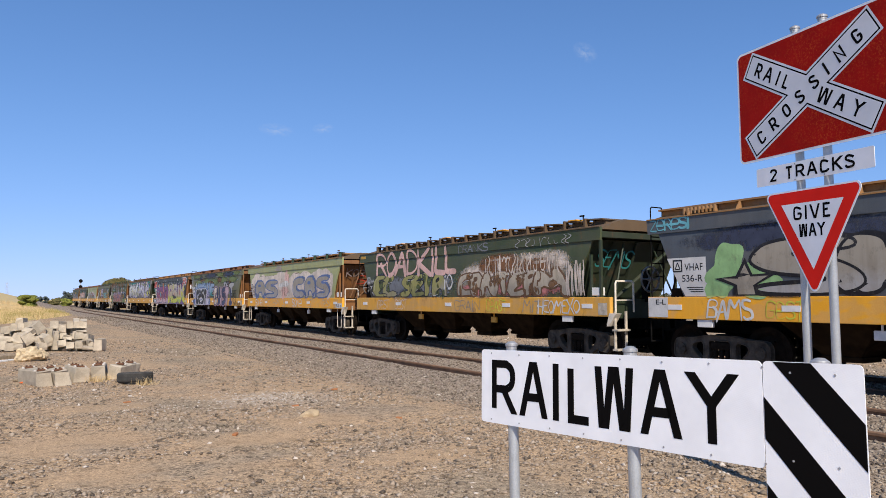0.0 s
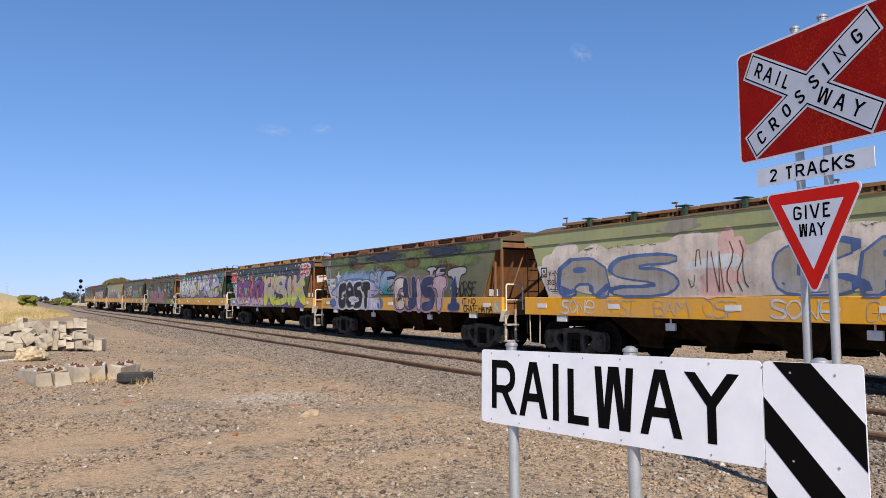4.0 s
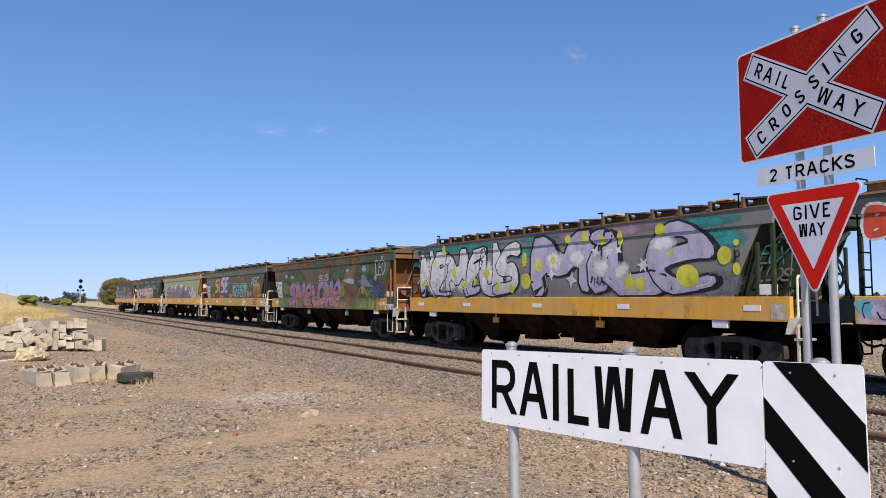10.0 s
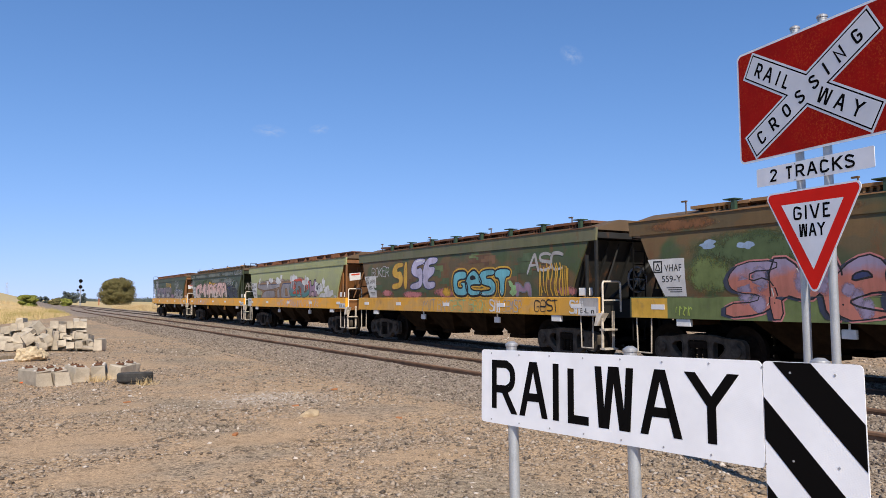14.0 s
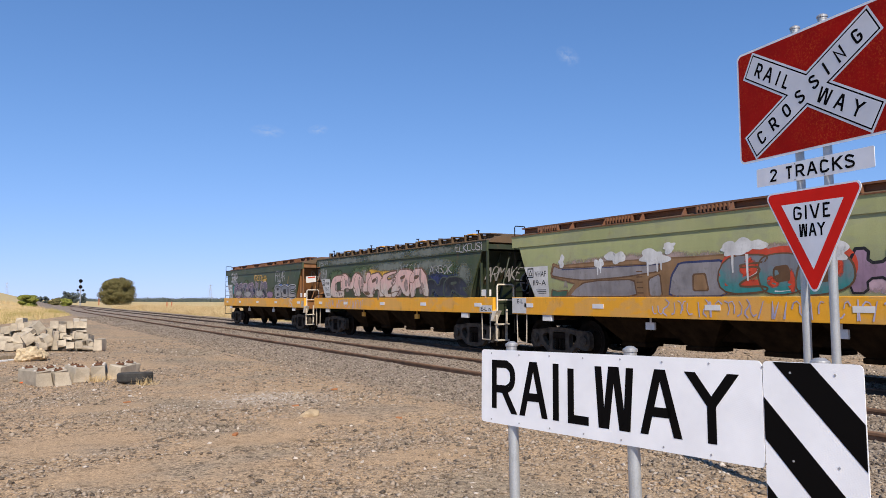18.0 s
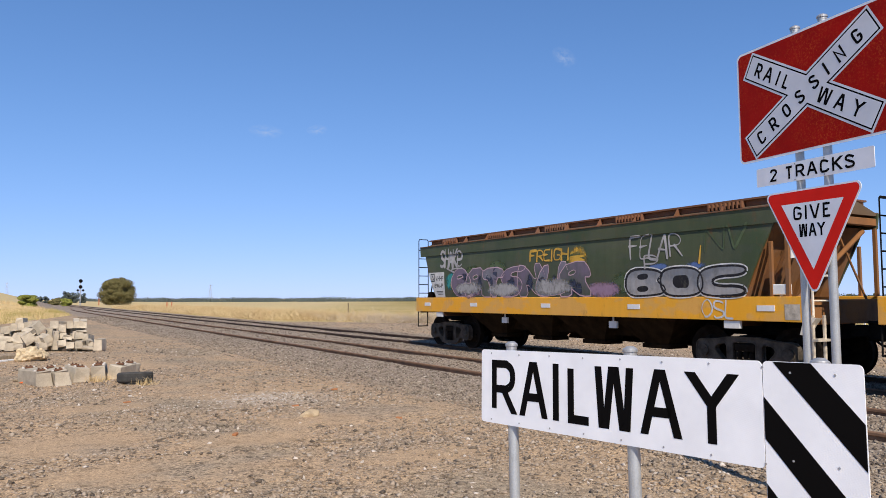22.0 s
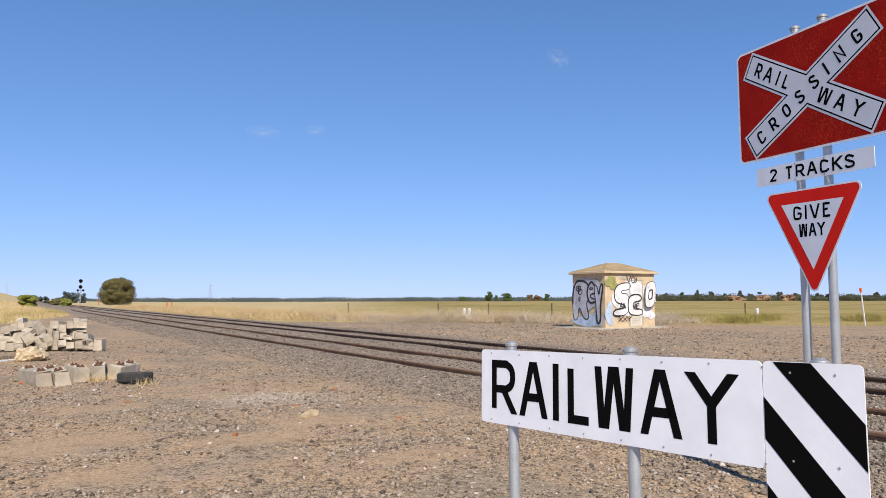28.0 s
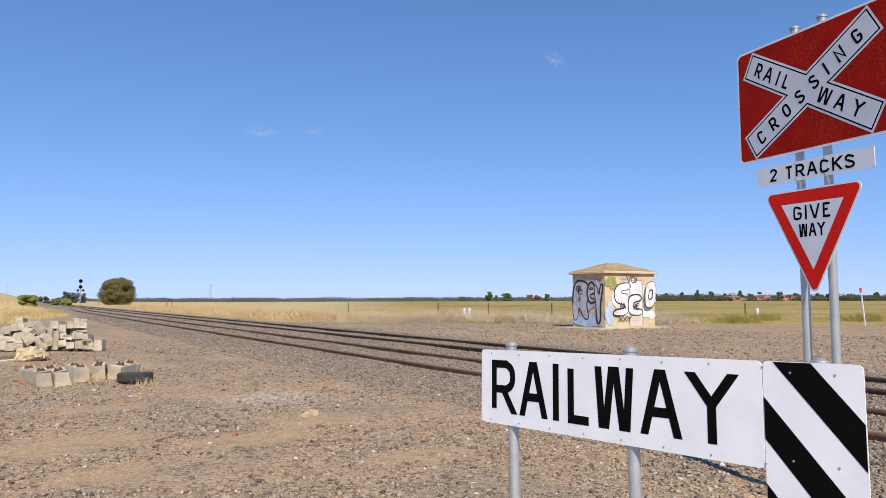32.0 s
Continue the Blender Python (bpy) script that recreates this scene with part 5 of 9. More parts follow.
def thick_strokes(bm, strokes, put, r, lift, taper=0.0, push=(0.0, 0.0), wide=1.0, block=False, layer=None, flare=0.0):
    """Ribbons along the strokes, round or square at the ends; each piece lies a hair above the last."""
    k = 0
    for si, pts in enumerate(strokes):
        n = len(pts)
        if layer:
            if si and layer[si] != layer[si - 1]:
                k = 0
            base = lift + layer[si]
        else:
            base = lift
        rad = [r * (1 + taper * math.sin(3.1 * i / max(1, n - 1) + n)) for i in range(n)]

        def face(q):
            nonlocal k
            k += 1
            bm.faces.new([bm.verts.new(put(p[0] + push[0], p[1] + push[1], base + 0.000015 * k)) for p in q])
        for i in range(n - 1):
            a, b = pts[i], pts[i + 1]
            d = b - a
            if d.length < 1e-5:
                continue
            d = d.normalized()
            m = Vector((-d.y * wide, d.x))
            if block:
                a = a - d * rad[i] * 0.96
                b = b + d * rad[i + 1] * 0.96
            face([a + m * rad[i], b + m * rad[i + 1], b - m * rad[i + 1], a - m * rad[i]])
        if flare and n > 1:
            for p, q, rr in ((pts[0], pts[1], rad[0]), (pts[-1], pts[-2], rad[-1])):
                t = (q - p)
                if t.length < 1e-5:
                    continue
                t = t.normalized()
                m = Vector((-t.y * wide, t.x))
                o = p - t * (rr + flare * 0.45 * r)
                face([p + t * rr + m * rr, o + m * rr * (1 + flare), o - m * rr * (1 + flare * 0.4), p + t * rr - m * rr])
        if not block:
            for i in range(n):
                if n > 30 and i % 2:
                    continue
                face([(pts[i].x + rad[i] * wide * math.cos(a * 0.5236), pts[i].y + rad[i] * math.sin(a * 0.5236)) for a in range(12)])


# fat graffiti letters on a grid nine wide and nine high: an outline, then its holes
FAT = dict(zip("ABCDEFGHIKLMNOPRSTUVWXYei1", (
    "00 19 89 90 60 63 33 30|36 37 57 56", "00 09 69 97 75 93 91 60|36 37 57 56|32 33 53 52", "90 20 02 07 29 99 96 36 33 93", "00 09 59 97 92 50|33 36 56 66 63 53", "00 09 99 97 47 46 86 84 43 42 92 90",
    "00 09 99 97 47 46 86 84 44 40", "95 55 54 64 63 33 36 96 99 29 07 02 20 80 92", "00 09 39 36 66 69 99 90 60 63 33 30", "20 29 79 70", "00 09 39 36 69 99 65 90 60 34 30", "00 09 39 33 93 90", "00 09 39 55 69 99 90 70 74 52 24 20",
    "00 09 39 64 69 99 90 60 35 30", "20 02 07 29 79 97 92 70|33 36 56 66 63 53", "00 09 79 97 95 73 43 40|36 37 57 56", "00 09 79 97 95 74 90 60 43 33 30|36 37 57 56", "00 70 92 94 76 46 47 97 99 29 07 05 24 63 62 02",
    "30 36 06 09 99 96 66 60", "09 02 20 70 92 99 69 63 33 39", "09 30 60 99 69 44 39", "09 10 40 55 60 90 99 79 73 57 37 23 29", "00 35 09 39 57 69 99 65 90 60 43 30", "30 34 09 39 56 69 99 64 60",
    "91 60 20 03 06 39 69 96 94 64 34 33 52 92|36 37 57 66 56", "20 26 76 70", "10 12 32 37 16 59 69 62 82 80")))
FAT_WIDTH = {"I": 0.62, "i": 0.62, "1": 0.7, "M": 1.3, "W": 1.35, "L": 0.85, "T": 0.95}


def rounded(pts, times):
    """Cut the corners of a closed line."""
    for _ in range(times):
        q = []
        for p, r in zip(pts, pts[1:] + pts[:1]):
            q += [p * 0.75 + r * 0.25, p * 0.25 + r * 0.75]
        pts = q
    return pts


def fat_shapes(word, width, height, seed, wild, overlap, soft):
    """Each letter as a list of closed lines, swollen, turned and pushed into its neighbours."""
    rnd = random.Random(seed)
    total = sum(FAT_WIDTH.get(c, 0.5 if c == " " else 1.0) for c in word)
    x, out = 0.0, []
    for ch in word:
        w = width / total * FAT_WIDTH.get(ch, 0.5 if ch == " " else 1.0)
        if ch in FAT:
            rot, sh = rnd.uniform(-1, 1) * 0.14 * wild, rnd.uniform(-0.22, 0.30) * wild
            swell, dy, grow = rnd.uniform(-0.10, 0.22) * wild, rnd.uniform(-0.05, 0.03) * wild * height, 1 + overlap
            jit = [Vector((rnd.uniform(-1, 1), rnd.uniform(-1, 1))) * 0.05 * wild for _ in range(20)]
            loops = []
            for k, ring in enumerate(FAT[ch].split("|")):
                pts = []
                for j, p in enumerate(ring.split()):
                    q = Vector((int(p[0]) / 9 - 0.5, int(p[1]) / 9 - 0.5)) + jit[(j + 5 * k) % 20] * (1 if k == 0 else 0.3)
                    q.x *= 1 + swell * (0.5 - q.y) * 2
                    q = Vector((q.x * w * grow + sh * q.y * w, q.y * height + 0.06 * wild * height * math.sin(5 * q.x)))
                    q = Vector((q.x * math.cos(rot) - q.y * math.sin(rot) * 0.6, q.x * math.sin(rot) * 0.6 + q.y * math.cos(rot)))
                    pts.append(Vector((q.x + x + w / 2, min(max(q.y + height / 2 + dy, 0.0), height))))
                loops.append(rounded(pts, soft))
            out.append(loops)
            if ch == "i":
                c = Vector((x + w / 2 + 0.1 * w, height * 0.86))
                out.append([[c + Vector((0.42 * w * math.cos(a * 0.6283), 0.13 * height * math.sin(a * 0.6283))) for a in range(10)]])
        x += w
    return out


def paint_word(w, L, word, u, z, wd, ht, fill, line, seed=1, wild=0.6, shine=None, edge=0.035, soft=2, overlap=0.10, hole=None, halo=None, halo_r=0.10, shadow=None, drop=(0.08, -0.05), inner=None, lift=0.0, x=-1.394, glint=0.6, fills=None, mid=1.75, steep=0.75):
    """Fat letters: a filled body with outline, holes, a drop shadow, a halo and glints, one part for each letter."""
    f = side_put(w, L, x)
    def put(a, b, c):
        return f(u + a, z + b, c)
    rnd = random.Random(seed + 50)
    shapes = fat_shapes(word, wd, ht, seed, wild, overlap, soft)
    if halo:
        bm = bmesh.new()
        for k, loops in enumerate(shapes):
            thick_strokes(bm, [loops[0] + loops[0][:2]], put, halo_r, 0.0006 + lift + 0.0002 * k, 0.1)
            flat_poly(bm, [tuple(p) for p in loops[0]], put, 0.0006 + lift + 0.0002 * k + 0.0001)
        part("graffiti", conform(bm) if x > -1.4 else bm, SPRAYS[halo], w, "%s cloud behind graffiti letters" % halo)
    for k, loops in enumerate(shapes):
        top = lift + 0.003 + 0.0007 * k
        body = loops[0]
        if shadow:
            bm = bmesh.new()
            n = len(body)
            for j in range(n):
                p, q = body[j], body[(j + 1) % n]
                d = Vector(drop)
                flat_poly(bm, [tuple(p), tuple(q), tuple(q + d), tuple(p + d)], put, lift + 0.0022 + 0.000004 * j)
            flat_poly(bm, [tuple(p + Vector(drop)) for p in body], put, lift + 0.0020)
            part("letter_shadow", conform(bm) if x > -1.4 else bm, SPRAYS[shadow], w, "%s block shadow of a letter" % shadow)
        bm = bmesh.new()
        flat_poly(bm, [tuple(p) for p in body], put, top)
        colour = fills[k % len(fills)] if fills else fill
        if shine and (colour, shine, mid) not in BLENDS:
            BLENDS[colour, shine, mid] = spray_two("%s and %s spray paint" % (colour, shine), PAINTS[colour], PAINTS[shine], mid, steep)
        g = part("graffiti", conform(bm) if x > -1.4 else bm, BLENDS[colour, shine, mid] if shine else SPRAYS[colour], w, "%s graffiti letter outlined in %s" % (colour, line))
        if inner:
            for j in range(3):
                bm = bmesh.new()
                c = sum(body, Vector((0, 0))) / len(body)
                p = c + (body[rnd.randrange(len(body))] - c) * rnd.uniform(0.3, 0.62)
                flat_poly(bm, blob(p.x, p.y, rnd.uniform(0.10, 0.2) * ht, rnd.uniform(0.12, 0.3) * ht, seed + 7 * j + k, 18, 0.2), put, top + 0.0002 + 0.0001 * j)
                part("letter_shade", conform(bm) if x > -1.4 else bm, soft_spray(inner), g, "%s shading inside a letter" % inner)
        bm = bmesh.new()
        for ring in loops:
            thick_strokes(bm, [ring + ring[:2]], put, edge * 0.5, top + 0.0005, 0.25)
        part("outline", conform(bm) if x > -1.4 else bm, SPRAYS[line], g, "%s outline" % line)
        for ring in loops[1:]:
            bm = bmesh.new()
            flat_poly(bm, [tuple(p) for p in ring], put, top + 0.0004)
            part("counter", conform(bm) if x > -1.4 else bm, SPRAYS[hole or line], g)
        if rnd.random() < glint:
            bm = bmesh.new()
            j, n = rnd.randrange(len(body)), max(3, len(body) // 7)
            c = sum(body, Vector((0, 0))) / len(body)
            run = [c + (body[(j + q) % len(body)] - c) * 0.84 for q in range(n)]
            thick_strokes(bm, [run], put, 0.010, top + 0.0006, 0.5)
            part("highlight", conform(bm) if x > -1.4 else bm, SPRAYS["white"], g, "white highlight stroke")


SOFT = {}


def soft_spray(col):
    """Overspray that thins out towards the rim of its patch."""
    if col in SOFT:
        return SOFT[col]
    m, n, l, b = tree_of(col + " overspray")
    tc, sep = n.new("ShaderNodeTexCoord"), n.new("ShaderNodeSeparateXYZ")
    l.new(tc.outputs["Generated"], sep.inputs[0])
    ey = math_node(n, l, "MULTIPLY_ADD", sep.outputs[1], 2.0)
    ez = math_node(n, l, "MULTIPLY_ADD", sep.outputs[2], 2.0)
    ey.node.inputs[2].default_value = ez.node.inputs[2].default_value = -1.0
    rim = math_node(n, l, "SUBTRACT", 1.0, math_node(n, l, "ADD", math_node(n, l, "MULTIPLY", ey, ey), math_node(n, l, "MULTIPLY", ez, ez)))
    cloud_n, fine = noise_node(n, l, 3.2, 5, rough=0.7), noise_node(n, l, 22, 4, (1, 1, 0.5), rough=0.7)
    k = math_node(n, l, "ADD", math_node(n, l, "MULTIPLY", rim, 1.5), math_node(n, l, "MULTIPLY_ADD", cloud_n.outputs[0], 2.6))
    k.node.inputs[1].links[0].from_node.inputs[2].default_value = -1.45
    k = math_node(n, l, "ADD", k, math_node(n, l, "MULTIPLY", math_node(n, l, "SUBTRACT", fine.outputs[0], 0.5), 1.2))
    k = math_node(n, l, "MULTIPLY", k, 0.95, True)
    c = PAINTS[col]
    r = ramp_of(n, l, cloud_n.outputs[0], [(0.3, tuple(q * 0.75 for q in c)), (0.7, tuple(min(1, q * 1.15) for q in c))])
    l.new(r.outputs[0], b.inputs["Base Color"])
    l.new(math_node(n, l, "MULTIPLY", k, math_node(n, l, "MULTIPLY", rim, 3.5, True), True), b.inputs["Alpha"])
    b.inputs["Roughness"].default_value, b.inputs["Specular IOR Level"].default_value = 0.6, 0.2
    SOFT[col] = m
    return m


def paint_mist(w, L, spots, col, lift=0.0, x=-1.394):
    """Soft clouds of overspray: (u, z, half width, half height)."""
    f = side_put(w, L, x)
    for i, (u, z, a, b) in enumerate(spots):
        bm = bmesh.new()
        flat_poly(bm, [(u + a * math.cos(t * 0.2618), min(max(z + b * math.sin(t * 0.2618), 1.03), 2.99)) for t in range(24)], f, 0.0004 + lift + 0.00015 * i)
        part("overspray", conform(bm) if x > -1.4 else bm, soft_spray(col), w, "thin cloud of %s spray paint" % col)


def paint_tag(w, L, word, u, z, wd, ht, col, x=-1.394, seed=1, fat=-0.015, wild=1.0, lift=None):
    f = side_put(w, L, x)
    lift = lift if lift is not None else 0.014 if x > -1.4 else 0.004
    strokes = skeleton_strokes(word, wd, ht, wild, seed, 0.15, 2)
    starts = list(OWNER)
    for start in sorted(set(starts)):
        bm = bmesh.new()
        thick_strokes(bm, [st for st, o in zip(strokes, starts) if o == start], lambda a, b, c: f(u + a, z + b, c), 0.008 + 0.19 * (fat + 0.03), lift, 0.45)
        part("tag", conform(bm) if x > -1.4 else bm, SPRAYS[col], w, "thin %s spray-paint tag" % col)


def paint_blobs(w, L, spots, col, lift=0.0, x=-1.394, rough=0.3, seed=3, name="paint_patch"):
    """Cloudy patches: (u, z, half width, half height)."""
    f = side_put(w, L, x)
    for i, (u, z, a, b) in enumerate(spots):
        bm = bmesh.new()
        flat_poly(bm, blob(u, z, a, b, seed * 31 + i, 44, rough), f, 0.0012 + lift + 0.0002 * i)
        part(name, conform(bm) if x > -1.4 else bm, SPRAYS[col], w, "%s patch of sprayed paint" % col)


def paint_shape(w, f, ring, col, line, lift, edge=None):
    """One flat-sided painted shape with a border of another colour."""
    mid = sum((Vector(p) for p in ring), Vector((0, 0))) / len(ring)
    ring = [p for p in chamfered(ring, 0.12)]
    for name, c, grow, up in (("outline", edge or line, 0.035, 0.0), ("graffiti", col, 0.0, 0.0007)):
        bm = bmesh.new()
        pts = [(p.x + grow * (1 if p.x > mid.x else -1), max(p.y + grow * 0.8 * (1 if p.y > mid.y else -1), 1.455)) for p in ring]
        flat_poly(bm, pts, f, lift + up)
        bmesh.ops.triangulate(bm, faces=list(bm.faces))
        part(name, conform(bm), SPRAYS[c], w, "%s %s" % (c, "border of a painted shape" if name == "outline" else "spray-painted block"))


def paint_stars(w, L, spots, col, lift=0.022, x=-1.394, points=5):
    """Pointed stars: (u, z, radius)."""
    f = side_put(w, L, x)
    for i, (u, z, r) in enumerate(spots):
        bm = bmesh.new()
        flat_poly(bm, [(u + r * (1 if k % 2 == 0 else 0.42) * math.sin(math.pi * k / points + 0.2 * i), z + r * (1 if k % 2 == 0 else 0.42) * math.cos(math.pi * k / points + 0.2 * i)) for k in range(2 * points)], f, lift + 0.0002 * i)
        part("paint_star", conform(bm) if x > -1.4 else bm, SPRAYS[col], w, "%s sprayed star" % col)


def paint_strip(w, L, u0, u1, z0, z1, col, x=-1.422, lift=0.0, seed=5):
    """A run of paint along the sill with a ragged upper and lower end."""
    f = side_put(w, L, x)
    rnd = random.Random(seed)
    n = max(4, int((u1 - u0) / 0.25))
    top = [(u0 + (u1 - u0) * i / n, z1 - rnd.uniform(0, 0.03)) for i in range(n + 1)]
    bm = bmesh.new()
    flat_poly(bm, [(u0, z0)] + [(u1, z0)] + list(reversed(top)), f, 0.001 + lift)
    return part("paint_patch", conform(bm) if x > -1.4 else bm, SPRAYS[col], w, "%s paint over the sill" % col)


def paint_scrawl(w, L, u, z, wd, ht, col, n=14, seed=1, r=0.018, x=-1.394, lift=None):
    """Loose unreadable loops and strokes, written along a line."""
    f = side_put(w, L, x)
    lift = lift if lift is not None else 0.015 if x > -1.4 else 0.005
    rnd = random.Random(seed)
    bm = bmesh.new()
    strokes = []
    for i in range(n):
        a = Vector((wd * (i + 0.2 + 0.5 * rnd.random()) / n, 0))
        s = wd / n * rnd.uniform(0.7, 1.2)
        kind = rnd.random()
        if kind < 0.4:
            t0, dt = rnd.uniform(0, 6), rnd.choice((-1, 1)) * rnd.uniform(0.6, 1.0)
            pts = [a + Vector((s * 0.5 * math.cos(t0 + dt * k), ht * (0.5 + 0.42 * math.sin(t0 + dt * k)))) for k in range(4)]
        elif kind < 0.75:
            pts = [a + Vector((rnd.uniform(-0.5, 0.5) * s, ht * (k % 2) * rnd.uniform(0.8, 1.0))) for k in range(rnd.randint(2, 4))]
        else:
            pts = [a + Vector((s * 0.5 * math.sin(k * 1.3), ht * (1 - k / 5))) for k in range(6)]
        strokes.append(pts)
    thick_strokes(bm, strokes, lambda a, b, c: f(u + a, z + b, c), r * 0.72, lift, 0.3)
    return tagged(part("scrawl", conform(bm) if x > -1.4 else bm, SPRAYS[col], w, "loose %s spray-paint strokes" % col), kind="stuff")


S0 = -1.424
KY = 1.0236
FAR_ENDS = (-14.03, 0.0, 13.68, 27.07, 40.62, 54.79, 68.50, 81.88, 95.58, 109.25, 123.35)
LENGTHS = (12.50, 12.95, 12.35, 12.42, 12.60, 13.10, 12.61, 12.41, 12.53, 12.82, 12.95)
WAGONS = []


def end_scrawl(w, L, inset, word, a, z0, wd, ht, col, seed=1):
    """A tag on the sloping sheet at the near end."""
    top, foot = 0.31 + inset, 0.90 + inset
    def put(p, q, k):
        z = z0 + q
        return Vector((a + p, -L / 2 + top + (foot - top) * (2.74 - z) / 1.3 - 0.09 - k, z))
    strokes = skeleton_strokes(word, wd, ht, 0.9, seed, 0.15, 2)
    starts = list(OWNER)
    for start in sorted(set(starts)):
        bm = bmesh.new()
        thick_strokes(bm, [st for st, o in zip(strokes, starts) if o == start], put, 0.016, 0.0, 0.4)
        part("tag", bm, SPRAYS[col], w, "thin %s spray-paint tag on the end sheet" % col)


def far_plate(w, L, width=0.52):
    """A white stencilled block at the far end of the sill."""
    f = side_put(w, L, -1.428)
    bm = bmesh.new()
    flat_poly(bm, [(0.02, 1.05), (width, 1.05), (width, 1.44), (0.02, 1.44)], f)
    p = part("code_plate", bm, PANEL, w, "white code block on the sill")
    bm = bmesh.new()
    letters(bm, "E-L", lambda u, v, k: f(0.22 + u, 1.30 + v, k), 0.24, 0.10, 0.12, 0.03, 0.002)
    part("code", bm, BLACK_PAINT, p, "black stencilled code")


def sill_tags(w, L, row, seed=10):
    """Thin names along the sill: word, start, width, colour."""
    for i, (t, u, wd, c) in enumerate(row):
        paint_tag(w, L, t, u, 1.09, wd, 0.28, c, S0, seed + i, 0.02 if c == "white" else -0.015)


def wagon_silver():
    L = LENGTHS[0]
    w = wagon("slate grey bogie grain hopper with silver bubble graffiti", L, SLATE, SLATE, YELLOW, END_GREEN, ROOF_RUST, "walk", "VHAF", "536-R", steps_far=False)
    paint_mist(w, L, [(3.0, 2.5, 2.4, 0.3), (8.0, 2.4, 3.0, 0.35)], "night")
    paint_blobs(w, L, [(1.9, 1.95, 0.42, 0.42), (2.4, 1.75, 0.5, 0.3), (1.65, 1.6, 0.3, 0.16)], "mint", 0.001)
    paint_word(w, L, "SHOOK", 2.5, 1.47, 8.3, 0.98, "silver", "black", 4, 0.7, "stone", 0.06, 3, 0.14, shadow="black", drop=(0.10, 0.04))
    f = side_put(w, L, -1.394)
    bm = bmesh.new()
    flat_poly(bm, [(1.62, 1.78), (2.08, 1.82), (2.28, 2.14), (2.42, 1.84), (2.92, 1.86), (2.50, 1.66), (2.52, 1.47), (2.0, 1.47), (2.02, 1.64)], f, 0.016)
    star = part("graffiti", conform(bm), SPRAYS["black"], w, "black-edged silver star")
    bm = bmesh.new()
    flat_poly(bm, [(1.80, 1.78), (2.12, 1.77), (2.27, 2.02), (2.38, 1.80), (2.72, 1.81), (2.42, 1.65), (2.45, 1.49), (2.10, 1.49), (2.10, 1.66)], f, 0.0166)
    part("letter_fill", conform(bm), SPRAYS["stone"], star, "silver-grey inside of the star")
    far_plate(w, L)
    paint_tag(w, L, "BAMS", 1.45, 1.07, 0.95, 0.32, "white", S0, 3, 0.03)
    paint_tag(w, L, "GeST", 2.66, 1.09, 0.7, 0.26, "lemon", S0, 5)
    paint_tag(w, L, "ZeReSi", 0.10, 2.78, 1.0, 0.20, "cyan", -1.424, 7, 0.03)
    WAGONS.append(w)


